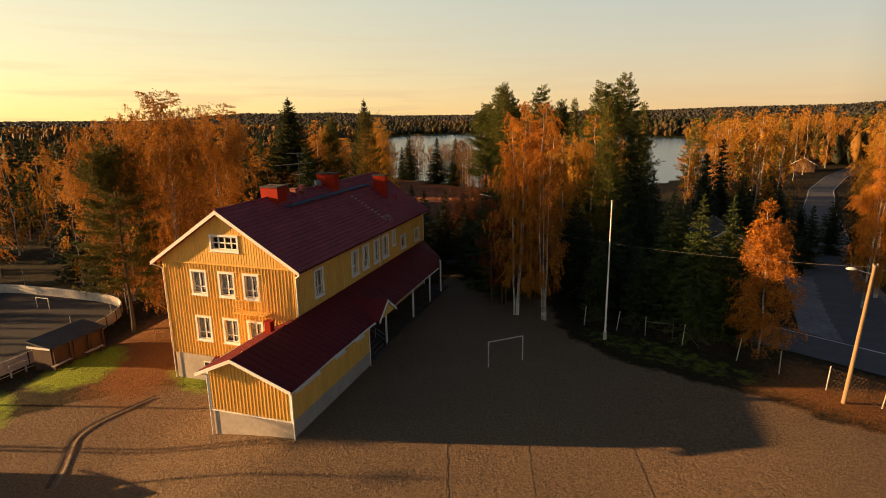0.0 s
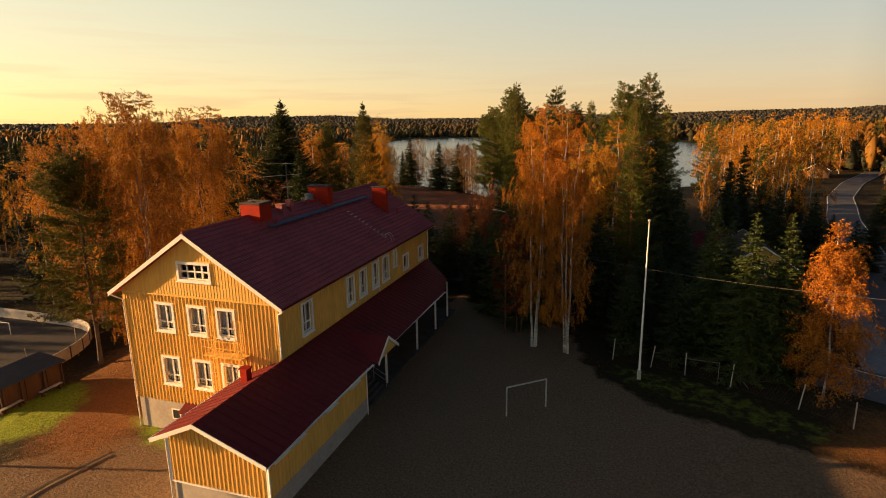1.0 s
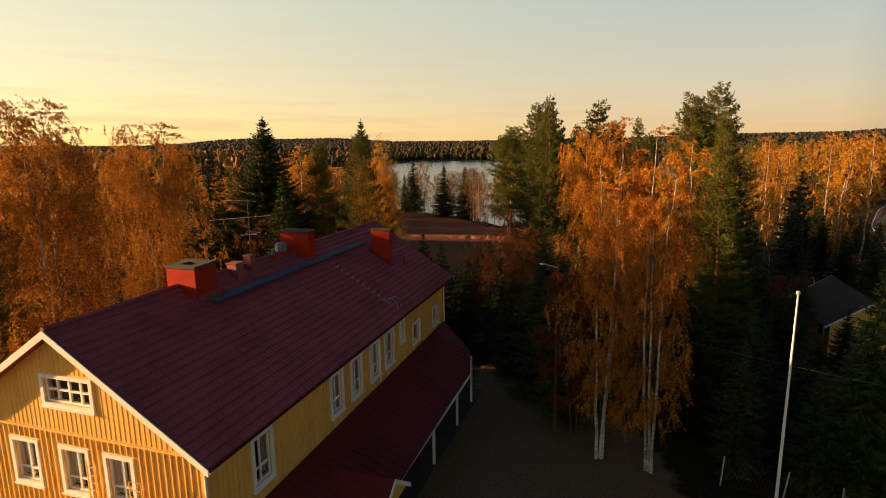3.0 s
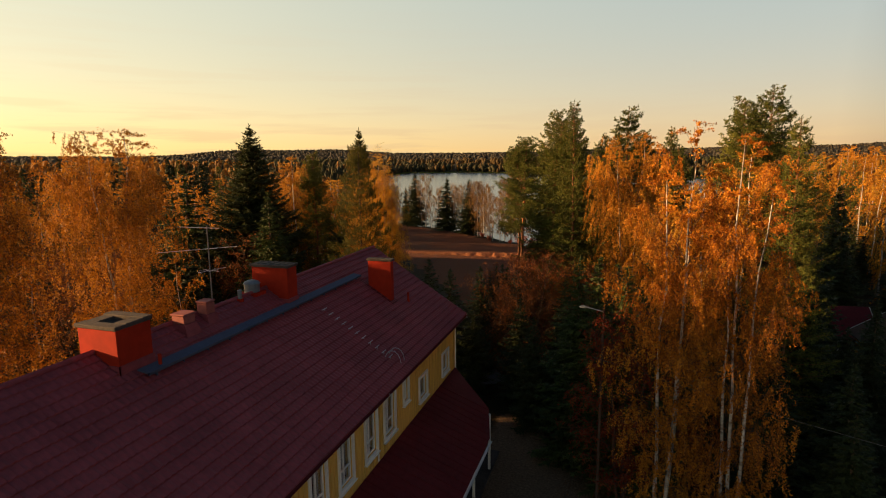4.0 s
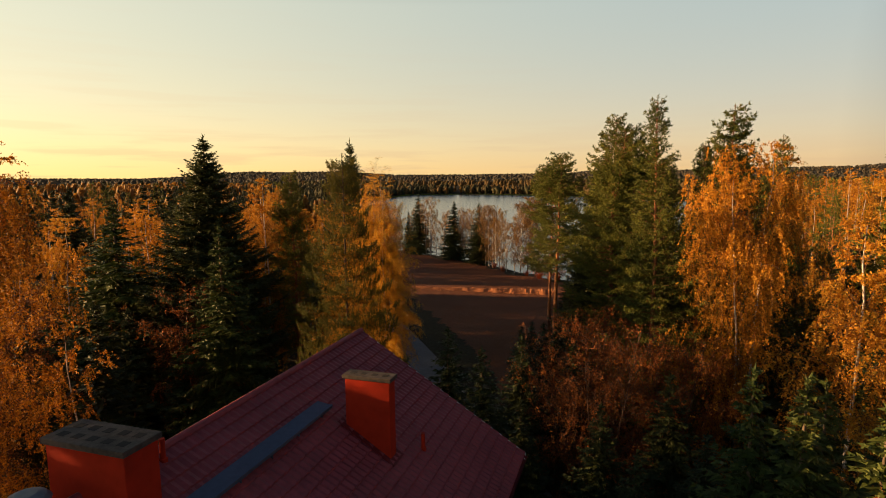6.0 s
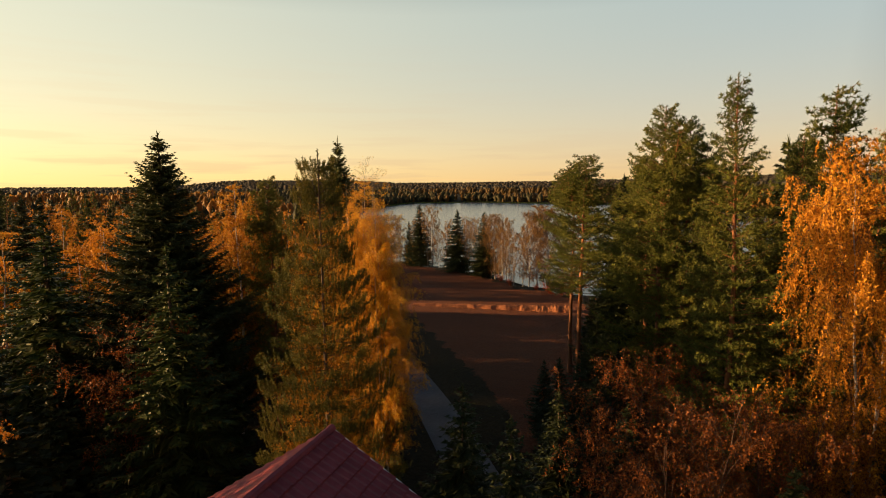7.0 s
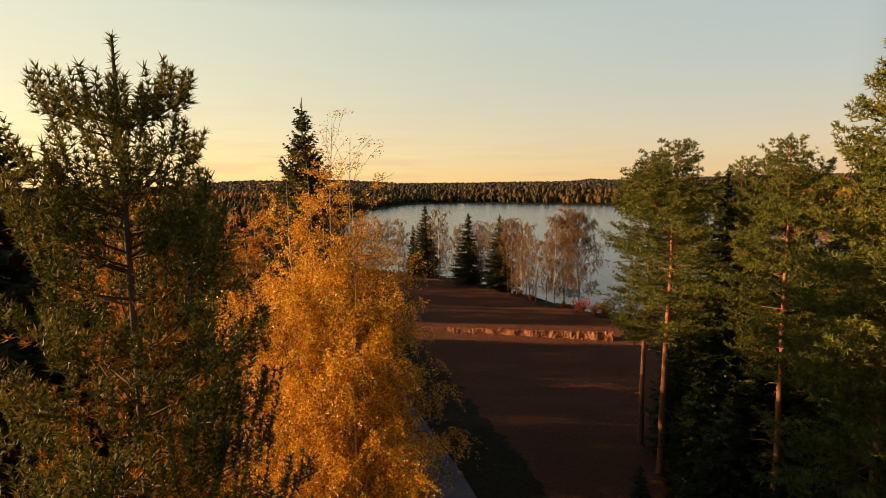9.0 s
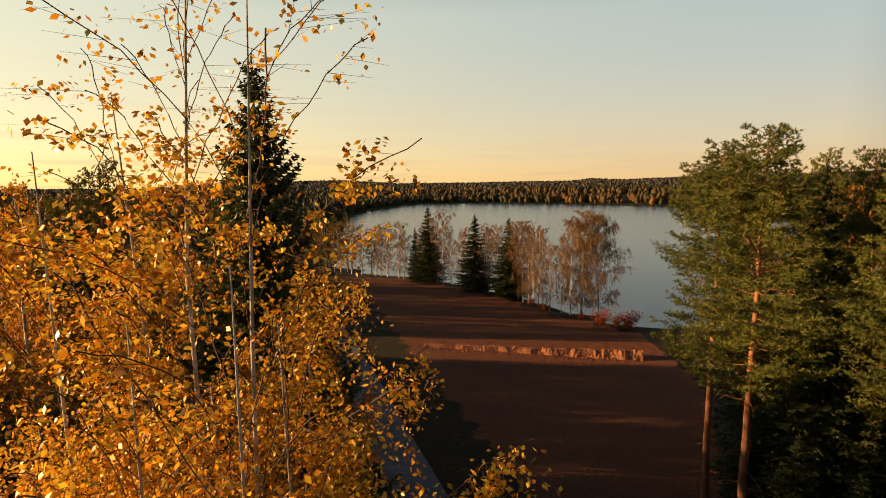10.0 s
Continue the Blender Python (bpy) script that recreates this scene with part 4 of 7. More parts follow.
hpart("rear_wall", B(AX0, AX0 + 0.25, AY0 + 0.25, 31.2, PL, wing_top(AX0)), M_WALL)
hpart("end_wall", B(-20.0, AX1 - 0.25, AE - 0.25, AE, PL, 4.0), M_WALL)
hpart("inner_wall", B(-20.09, -19.9, AE, 57.0, 0.8, 4.9), M_WALL, None, "shaded wall under the veranda")
for a, b, c, d in VENTS:
    window("x", AX1, 1, a, b, c, d, (0, 0.5, 1), (0, 1), 0, label="narrow white strip window under the eave")
for x0, x1 in ((AX0 - 0.03, AX0 + 0.1), (AX1 - 0.1, AX1 + 0.03)):
    hpart("corner_board", B(x0, x1, AY0 - 0.05, AY0 - 0.002, PL, wing_top(x0 if x0 < ARX else x1) - 0.02), M_WHITE)
hpart("base_board", B(AX0, AX1 + 0.02, AY0 - 0.06, AY0 - 0.002, PL - 0.06, PL + 0.02), M_WHITE)
bm = bmesh.new()


def lean_to(x):
    return ARZ - (x - ARX) * (ARZ - AEZ1) / (AEX1 - ARX)


def eave_x(y):
    return AEX1 - 0.3 * (y - AV) / 27.7 if y < 51.5 else AEX1 - 0.3 - 0.75 * (y - 51.5) / 2.9


slab(bm, [(ARX, AV, ARZ), (AEX1, AV, AEZ1), (eave_x(51.5), 51.5, lean_to(eave_x(51.5))), (eave_x(54.4), 54.4, lean_to(eave_x(54.4))), (ARX, 57.3, ARZ)], 0.14)
roof = hpart("roof", bm, M_ROOF2, None, "dark red sheet-metal lean-to roof")
bm = slab(bmesh.new(), [(ARX, AV, ARZ), (AEX0, AV, AEZ0), (AEX0, 31.2, AEZ0), (ARX, 31.2, ARZ)], 0.14)
hpart("rear_roof", bm, M_ROOF2, None, "sunlit red sheet-metal roof slope")
for xe, ze in ((AEX0, AEZ0), (AEX1, AEZ1)):
    pts = [(ARX, AV - 0.04, ARZ + 0.02), (xe, AV - 0.04, ze + 0.02), (xe, AV - 0.04, ze - 0.2), (ARX, AV - 0.04, ARZ - 0.2)]
    pts += [(a, b + 0.038, c) for a, b, c in pts]
    hpart("verge_board", hull(bmesh.new(), pts, [(0, 1, 2, 3), (7, 6, 5, 4), (0, 4, 5, 1), (1, 5, 6, 2), (2, 6, 7, 3), (3, 7, 4, 0)]), M_WHITE, roof, "white verge board")
gutter(AV, 35.5, AEX1 - 0.02, AEZ1 - 0.06, M_WHITE, "white half-round gutter")
gutter(38.9, 51.5, -16.26, lean_to(-16.3) - 0.08, M_WHITE, "white half-round gutter")
gutter(AV, 31.2, AEX0 - 0.06, AEZ0 - 0.04, M_WHITE, "white half-round gutter")
downpipe([(AEX1 + 0.05, AV + 0.15, AEZ1 - 0.1), (AX1 + 0.08, AY0 - 0.05, AEZ1 - 0.4), (AX1 + 0.08, AY0 - 0.05, 0.55)], 0.04)
downpipe([(AEX0 - 0.05, AV + 0.15, AEZ0 - 0.1), (AX0 - 0.06, AY0 - 0.05, AEZ0 - 0.4), (AX0 - 0.06, AY0 - 0.05, -0.1)], 0.04)
downpipe([(AEX1 + 0.05, 35.35, AEZ1 - 0.1), (AX1 + 0.08, 35.25, AEZ1 - 0.4), (AX1 + 0.08, 35.25, 0.7)], 0.04)
# standing seams
for y in np.arange(AV + 0.35, 54.3, 0.6):
    pts = [(ARX, y, ARZ + 0.035), (eave_x(y), y, lean_to(eave_x(y)) + 0.035), (eave_x(y), y + 0.02, lean_to(eave_x(y)) + 0.035), (ARX, y + 0.02, ARZ + 0.035)]
    hpart("seam", slab(bmesh.new(), pts, 0.034), M_ROOF2, roof)
for y in np.arange(AV + 0.4, 31.1, 0.6):
    pts = [(ARX, y, ARZ + 0.03), (AEX0, y, AEZ0 + 0.03), (AEX0, y + 0.02, AEZ0 + 0.03), (ARX, y + 0.02, ARZ + 0.03)]
    hpart("seam", slab(bmesh.new(), pts, 0.03), M_ROOF2, roof)
# entrance pediment over the steps
PY0, PY1, PX = 35.5, 38.9, -15.75
pm = (PY0 + PY1) / 2
for y0, z0, y1, z1 in ((pm, 5.65, PY0, 4.45), (pm, 5.65, PY1, 4.45)):
    hpart("pediment_roof", slab(bmesh.new(), [(PX, y0, z0), (PX, y1, z1), (-18.6, y1, z1), (-18.6, y0, z0)], 0.12), M_ROOF2, roof)
    pts = [(PX + 0.04, y0, z0 + 0.02), (PX + 0.04, y1, z1 + 0.02), (PX + 0.04, y1, z1 - 0.2), (PX + 0.04, y0, z0 - 0.2)]
    pts += [(a - 0.038, b, c) for a, b, c in pts]
    hpart("verge_board", hull(bmesh.new(), pts, [(0, 1, 2, 3), (7, 6, 5, 4), (0, 4, 5, 1), (1, 5, 6, 2), (2, 6, 7, 3), (3, 7, 4, 0)]), M_WHITE, roof, "white verge board")
hpart("pediment", hull(bmesh.new(), [(PX - 0.1, PY0 + 0.15, 4.42), (PX - 0.1, PY1 - 0.15, 4.42), (PX - 0.1, pm, 5.45), (PX - 0.25, PY0 + 0.15, 4.42), (PX - 0.25, PY1 - 0.15, 4.42), (PX - 0.25, pm, 5.45)], [(0, 1, 2), (5, 4, 3), (0, 3, 4, 1), (1, 4, 5, 2), (2, 5, 3, 0)]), M_WALL)
for y in (39.6, 46.0, 50.8, 54.4):
    hpart("veranda_post", B(-17.12, -16.98, y - 0.07, y + 0.07, 0.3, AEZ1 + 0.02, bevel=0.01), M_WHITE, None, "white square veranda post")
hpart("veranda_beam", B(-17.11, -16.99, 39.0, 54.2, AEZ1 + 0.02, AEZ1 + 0.18), M_WHITE)
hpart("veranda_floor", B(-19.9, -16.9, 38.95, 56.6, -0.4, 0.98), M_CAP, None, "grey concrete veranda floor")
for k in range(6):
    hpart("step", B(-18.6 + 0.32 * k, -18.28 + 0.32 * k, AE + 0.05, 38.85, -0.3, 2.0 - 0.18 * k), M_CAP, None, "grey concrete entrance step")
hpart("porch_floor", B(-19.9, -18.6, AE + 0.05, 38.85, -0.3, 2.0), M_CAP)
bm = bmesh.new()
for x, z in ((-18.5, 2.0), (-17.7, 1.55), (-16.75, 1.0)):
    rod(bm, (x, 38.8, z), (x, 38.8, z + 0.95), 0.022, 6)
rod(bm, (-18.5, 38.8, 2.95), (-16.75, 38.8, 1.95), 0.022, 6)
rod(bm, (-18.5, 38.8, 2.55), (-16.75, 38.8, 1.55), 0.016, 6)
hpart("handrail", bm, M_ZINC, None, "thin steel stair rail")
hpart("door_leaf", B(-19.88, -19.8, 36.5, 37.8, 2.0, 4.1), M_BROWN, None, "dark wooden entrance door")
bm = B(-19.8, -19.2, 26.9, 27.5, wing_top(-19.5) - 0.2, wing_top(-19.5) + 1.1, bevel=0.01)
wc = hpart("wing_chimney", B(-21.15, -20.7, 28.9, 29.35, wing_top(-20.9) - 0.3, 6.25, bevel=0.015), M_CHIM, None, "small red sheet-clad chimney")
bm.free()
hpart("wing_chimney_cap", B(-21.2, -20.65, 28.85, 29.4, 6.25, 6.31), M_CHIM, wc)
house, HINV = house_ob, HINV_HOUSE


# ---- trees ----
def tube(pts, radii, sides=6):
    """Rings along a bent line."""
    pts, radii = np.asarray(pts, float), np.asarray(radii, float)
    d = np.gradient(pts, axis=0)
    d /= np.linalg.norm(d, axis=1)[:, None] + 1e-9
    ref = np.where(np.abs(d[:, 2:3]) > 0.9, np.array([[1.0, 0, 0]]), np.array([[0, 0, 1.0]]))
    u = np.cross(d, ref)
    u /= np.linalg.norm(u, axis=1)[:, None] + 1e-9
    w = np.cross(d, u)
    a = np.linspace(0, 2 * np.pi, sides, endpoint=False)
    v = pts[:, None] + radii[:, None, None] * (np.cos(a)[None, :, None] * u[:, None] + np.sin(a)[None, :, None] * w[:, None])
    i = np.arange(len(pts) * sides).reshape(len(pts), sides)
    f = np.stack([i[:-1], np.roll(i, -1, 1)[:-1], np.roll(i, -1, 1)[1:], i[1:]], -1).reshape(-1, 4)
    return v.reshape(-1, 3), f


class Heap:
    """Collects pieces of one mesh."""
    def __init__(self):
        self.v, self.f, self.n = [], [], 0

    def add(self, v, f):
        self.v.append(v)
        self.f.append(f + self.n)
        self.n += len(v)

    def blades(self, c, u, w, diamond=False):
        """Pointed blades: middle c, half length u, half width w (all n x 3)."""
        if not diamond:
            v = np.stack([c - u + w, c + u, c - u - w], 1).reshape(-1, 3)
            self.add(v, np.arange(len(v)).reshape(-1, 3))
            return
        v = np.stack([c - u, c + w - u * 0.1, c + u, c - w - u * 0.1], 1).reshape(-1, 3)
        self.add(v, np.arange(len(v)).reshape(-1, 4))

    def mesh(self, name, material, smooth=False):
        return mesh_np(name, np.concatenate(self.v), np.concatenate(self.f), material, smooth)


def unit(v):
    return v / (np.linalg.norm(v, axis=-1, keepdims=True) + 1e-9)


def tree(name, label, trunk, crown, limbs, bark, leaf, limb_mat=None):
    e = thing(name, label, "tree")
    for tr in (trunk if isinstance(trunk, list) else [trunk]):
        under(new("trunk", tr.mesh("trunk", bark, True)), e)
    if limbs and limbs.n:
        tagged(under(new("branchwork", limbs.mesh("branchwork", limb_mat or bark, True)), e), kind="stuff")
    if crown and crown.n:
        under(new("crown", crown.mesh("crown", leaf)), e)
    return e


def stem(rng, H, r0, lean=0.03, n=10, base=(0, 0)):
    t = np.linspace(0, 1, n)
    wob = np.cumsum(rng.normal(0, lean, (n, 2)), axis=0) * H * 0.12
    wob -= wob[0]
    p = np.stack([base[0] + wob[:, 0], base[1] + wob[:, 1], t * H], 1)
    p[0, 2] = -0.6
    r = r0 * (1 - t) ** 0.8 + 0.015
    r[0] *= 1.35
    return t, p, r


def birch(name, label, seed, H, R, leaves, size, cb=0.28, cone=0.0, wave=0.0, top_r=0.015, top_l=0.75, bark=None, stems=1, leaf=None, bare_top=0.0, n_br=46, droop=0.5, twig_w=0.006, sides=7, limb_r=0.012, steep=1.0, thick=0.012, twig_l=1.0, fork=2, apart=0.22):
    """A birch: pale stems, steep limbs that fork, and hanging strands full of small leaves."""
    rng = np.random.default_rng(seed)
    trunk, limbs, crown = [], Heap(), Heap()
    tw_a, tw_b, tw_w = [], [], []
    for s in range(stems):
        b = rng.normal(0, 0.08 if wave else apart, 2) if stems > 1 else (0, 0)
        Hs = H * (1 - 0.14 * s * rng.random())
        t, p, r = stem(rng, Hs, thick * H, 0.022 if wave else 0.05, 12, b)
        if stems > 1 and not wave:
            out = unit(np.array([*b, 0.0]))
            p = p + out * (np.linspace(0, 1, 12) ** 1.3 * R * 0.35)[:, None]
        r = r - 0.015 + top_r
        trunk.append(Heap())
        trunk[-1].add(*tube(p, r, sides))
        per = n_br // stems
        for k in range(per):
            u = cb + (0.97 - cb) * ((k + rng.random()) / per)
            start = np.array([np.interp(u, t, p[:, i]) for i in range(3)])
            v = (u - cb) / (1 - cb)
            L = R * (0.35 + 0.9 * np.sin(np.pi * (0.18 + 0.75 * v)) ** 1.2) * rng.uniform(0.5, 1.2)
            if cone:
                L = L * (1 - cone) + cone * R * 1.25 * min(1, v * 5 + 0.5) * (1 - v) ** 0.8 * rng.uniform(0.75, 1.1)
            if v > 0.8:
                L *= top_l
            az = k * 2.4 + rng.normal(0, 0.5)
            rise = rng.uniform(0.55, 1.25) * (0.75 + 0.7 * v) * steep * (1.5 if v > 0.85 else 1.0)
            nq = 12 if wave else 7
            q = np.linspace(0, 1, nq)[:, None]

            def arm(base, az, L, rise, r0):
                o = np.array([np.cos(az), np.sin(az), 0])
                up = L * rise * (1 - droop * (1 - 0.7 * v))
                L *= min(1.0, (1.01 * H - base[2]) / max(up, 0.01))
                bend = rng.normal(0, 0.14, 2)
                pts = base + o * L * q * 0.85 + np.array([0, 0, 1]) * L * (rise * q - droop * (1 - 0.7 * v) * rise * q ** 2.4) + np.array([bend[0], bend[1], 0]) * L * q ** 2
                if wave:
                    pts[1:] += np.cumsum(rng.normal(0, wave * L, (nq - 1, 3)), axis=0)
                limbs.add(*tube(pts, np.linspace(r0, 0.003, nq), 4))
                nt = max(4, int(L * 5 / twig_l ** 2 * (1 if wave else 1 + 2.4 * max(0, v - 0.5))))
                ss = rng.uniform(0.15, 1, nt) ** 0.7
                at = np.stack([np.interp(ss, q[:, 0], pts[:, i]) for i in range(3)], 1)
                dr = unit(o[None] * rng.uniform(-0.1, 0.55, (nt, 1)) + rng.normal(0, 0.36, (nt, 3)) + np.array([0, 0, -0.30 - droop * 0.75]))
                ln = rng.uniform(0.3, 1.35, (nt, 1)) * (0.4 + 0.16 * R) * twig_l
                if v > 0.8:
                    dr = unit(dr * np.array([1, 1, 0.3]) + np.array([0, 0, 0.5]))
                    ln = ln * 0.7
                tw_a.append(at)
                tw_b.append(at + dr * ln + np.array([0, 0, -1]) * ln * 0.5 * droop)
                full = 1 + (0.6 if wave else 1.0) * max(0, v - 0.45) if v < 1 - bare_top else 0.25
                tw_w.append(full * rng.uniform(0.15, 1.6, nt) * ln[:, 0])
                return pts

            main = arm(start, az, L, rise, 0.17 * np.interp(u, t, r) + limb_r)
            for _ in range(fork if v < 0.85 else 0):
                i = rng.integers(2, nq - 2)
                arm(main[i], az + rng.choice((-1, 1)) * rng.uniform(0.4, 1.0), L * rng.uniform(0.35, 0.6), rise * rng.uniform(0.7, 1.1), 0.008)
    a, b, w = np.concatenate(tw_a), np.concatenate(tw_b), np.concatenate(tw_w)
    side = unit(np.cross(b - a, rng.normal(size=a.shape))) * twig_w
    v = np.stack([a - side, a + side, b + side * 0.4, b - side * 0.4], 1).reshape(-1, 3)
    limbs.add(v, np.arange(len(v)).reshape(-1, 4))
    pick = rng.choice(len(a), leaves, p=w / w.sum())
    f = rng.uniform(0.05, 1.05, (leaves, 1))
    c = a[pick] * (1 - f) + b[pick] * f + rng.normal(0, 0.02 + size * 0.5, (leaves, 3))
    n_ = unit(rng.normal(size=(leaves, 3)) * np.array([1, 1, 0.7]) + np.array([0, 0, -0.8]))
    sd_ = unit(np.cross(n_, rng.normal(size=(leaves, 3))))
    k = rng.uniform(0.6, 1.25, (leaves, 1)) * size
    crown.blades(c, n_ * k, sd_ * k * 0.62, size < 0.03)
    return tree(name, label, trunk, crown, limbs, bark or M_BARK_B, leaf or L_BIRCH, M_TWIG)


def spruce(name, label, seed, H, R, dens=1.0, width=0.10, leaf=None, cb=0.04, slim=0.9, full=0.55, sag=0.45, tip=0.28, gap=1.0):
    """A spruce: tapered spire of drooping boughs built of flat twigs."""
    rng = np.random.default_rng(seed)
    trunk, crown = Heap(), Heap()
    t, p, r = stem(rng, H, 0.011 * H + 0.03, 0.008, 8)
    trunk.add(*tube(p, r, 6))
    z = cb * H
    while z < H * 0.985:
        v = z / H
        nb = max(4, int((6.2 - 1.5 * v) * (0.75 + 0.25 * dens)))
        a0 = rng.random() * 6.3
        for k in range(nb):
            L = R * min(1.0, (1 - v) / full) ** slim * rng.uniform(0.7, 1.15) + 0.10
            az = a0 + k * 6.283 / nb + rng.normal(0, 0.2)
            o = np.array([np.cos(az), np.sin(az), 0.0])
            s_ = np.array([-o[1], o[0], 0.0])
            dz = rng.normal(0, 0.2)
            sl = 0.12 + sag * (1 - v) + rng.normal(0, 0.08) - 0.35 * max(0, v - 0.75) * 4
            m = max(3, int(L * 5.0 * dens))
            q = (np.arange(m) + rng.random(m) * 0.6) / m
            c0 = np.array([np.interp(v, t, p[:, 0]), np.interp(v, t, p[:, 1]), z + dz]) + o * (L * q)[:, None] + np.array([0, 0, 1]) * (-sl * L * q + tip * L * q ** 3)[:, None]
            ln = (0.36 * L * (1 - q) ** 0.8 * np.minimum(1, q * 4 + 0.35) + 0.13)[:, None]
            for sgn in (-1, 1):
                d = unit(o * 0.75 + s_ * sgn * 0.75 + rng.normal(0, 0.16, (m, 3)) + np.array([0, 0, -0.16]))
                wv = unit(np.cross(d, np.array([0, 0, 1.0]) + rng.normal(0, 0.45, (m, 3))))
                crown.blades(c0 + d * ln * 0.5, d * ln * 0.58, wv * (width * (0.7 + ln * 0.35)))
            d = unit(np.tile(o, (m, 1)) * 0.4 + rng.normal(0, 0.2, (m, 3)) + np.array([0, 0, -0.9]))
            wv = unit(np.cross(d, rng.normal(size=(m, 3))))
            crown.blades(c0 + d * ln * 0.22, d * ln * 0.36, wv * width * 0.75)
        z += gap * (0.26 + 0.12 * (1 - v)) / (0.5 + 0.5 * dens) * max(0.55, min(1.3, H / 16))
    m = 14
    d = unit(np.stack([rng.normal(0, 0.35, m), rng.normal(0, 0.35, m), np.ones(m)], 1))
    crown.blades(np.array([p[-1, 0], p[-1, 1], 0]) + np.stack([np.zeros(m), np.zeros(m), np.linspace(H * 0.95, H * 1.005, m)], 1) + d * 0.1, d * 0.22, unit(np.cross(d, rng.normal(size=(m, 3)))) * 0.045)
    return tree(name, label, trunk, crown, None, M_BARK_S, leaf or L_SPRUCE)


def whorl_pine(name, label, seed, H, R, cb=0.2, cone_at=0.5, taper=0.9, step=0.42, fill=1.0, per_tuft=6, needle=0.17, nw=0.017, low=0.75, thick=0.0085, dead=8, leaf=None, bark=None, lat_gap=0.24, lift=0.5, forked=0, inner=None, candle=0, tuft_gap=0.2, bare=0.22, limb_mat=None):
    """A pine: whorls of limbs with side shoots, each shoot set with tufts of needles that point up and out."""
    rng = np.random.default_rng(seed)
    trunk, limbs, crown, old = Heap(), Heap(), Heap(), Heap()
    t, p, r = stem(rng, H, thick * H + 0.02, 0.004 if candle else 0.018, 12)
    trunk.add(*tube(p, r, 8))
    root, axis, aged = [], [], []

    def limb(start, az, L, rise, r0, v):
        o = np.array([np.cos(az), np.sin(az), 0.0])
        sd_ = np.array([-o[1], o[0], 0.0])
        q = np.linspace(0, 1, 5)[:, None]
        pts = start + o * L * q + np.array([0, 0, 1]) * L * (rise * q + 0.20 * q ** 2.5) + rng.normal(0, 0.05, 3) * L * q
        limbs.add(*tube(pts, np.linspace(r0, 0.007, 5), 3))
        m = max(4, int(2 * L / lat_gap * fill * (1 + (0 if candle else 0.9) * max(0, v - 0.4))))
        ss = np.sort(rng.uniform(bare if v < 0.6 else 0.05, 1.0, m) ** 0.75)
        at = np.stack([np.interp(ss, q[:, 0], pts[:, i]) for i in range(3)], 1)
        ll = (0.12 + 0.42 * L * (1 - ss) ** 0.8) * rng.uniform(0.45, 1.2, m)
        sg = np.where(np.arange(m) % 2, 1.0, -1.0)[:, None]
        d = unit(o * 0.75 + sd_ * sg * rng.uniform(0.3, 1.0, (m, 1)) + np.array([0, 0, 0.12]) + rng.normal(0, 0.25, (m, 3)))
        for i in range(m):
            k = 1 + int(ll[i] / tuft_gap)
            f = (np.arange(k) + 1) / k
            root.append(at[i] + d[i] * (ll[i] * f)[:, None] + rng.normal(0, 0.03, (k, 3)))
            axis.append(np.tile(d[i], (k, 1)))
            aged.append((np.full(k, ss[i]) < 0.72) & (f < 0.85) & (v < 0.88))
            for c_ in range(candle):
                root.append((root[-1 - c_][-1] + unit(d[i] * 0.35 + np.array([0, 0, 1.0])) * 0.07 * (c_ + 1))[None])
                axis.append(np.array([[0, 0, 1.0]]))
                aged.append(np.zeros(1, bool))
        root.append(pts[-1:])
        axis.append(unit(o + np.array([0, 0, 0.5]))[None])
        aged.append(np.zeros(1, bool))

    z = cb * H
    while z < H * (0.965 if candle else 0.985):
        u = z / H
        v = (u - cb) / (1 - cb)
        prof = min(1.0, 0.04 + (1 - v) / cone_at) ** taper * (low + (1 - low) * min(1, v * 3))
        a0 = rng.random() * 6.3
        start = np.array([np.interp(u, t, p[:, i]) for i in range(3)])
        nb = rng.integers(4, 7)
        for k in range(nb):
            L = R * prof * rng.uniform(0.55, 1.15) + 0.12
            limb(start + np.array([0, 0, rng.normal(0, 0.12)]), a0 + k * 6.283 / nb + rng.normal(0, 0.3), L, rng.uniform(-0.22, 0.18) + lift * v ** 2, 0.14 * np.interp(u, t, r) + 0.012, v)
        z += step * (1.15 - 0.5 * v) * rng.uniform(0.7, 1.3)
    for k in range(forked):
        # a second leader beside the top
        base = np.array([np.interp(0.72, t, p[:, i]) for i in range(3)])
        az = rng.random() * 6.3
        tip = base + np.array([np.cos(az) * R * 0.42, np.sin(az) * R * 0.42, H * rng.uniform(0.20, 0.25)])
        q = np.linspace(0, 1, 6)[:, None]
        line = base + (tip - base) * np.concatenate([q ** 0.6, q ** 0.6, q], 1)
        limbs.add(*tube(line, np.linspace(0.07, 0.012, 6), 5))
        for f in np.linspace(0.3, 1.0, 11):
            st = np.array([np.interp(f, q[:, 0], line[:, i]) for i in range(3)])
            for j in range(4):
                limb(st, rng.random() * 6.3, R * 0.62 * (1.12 - f) + 0.15, rng.uniform(0, 0.3) + 0.3 * f, 0.014, 0.85)
    m = 18 if candle else 5
    root.append(np.stack([np.full(m, p[-1, 0]), np.full(m, p[-1, 1]), np.linspace(H * (0.95 if candle else 0.975), H, m)], 1))
    axis.append(np.tile([[0, 0, 1.0]], (m, 1)))
    aged.append(np.zeros(m, bool))
    root, axis, aged = np.concatenate(root), np.concatenate(axis), np.concatenate(aged)
    ax = unit(axis * 0.7 + np.array([0, 0, 0.55]) + rng.normal(0, 0.2, axis.shape))
    if not inner:
        aged[:] = False
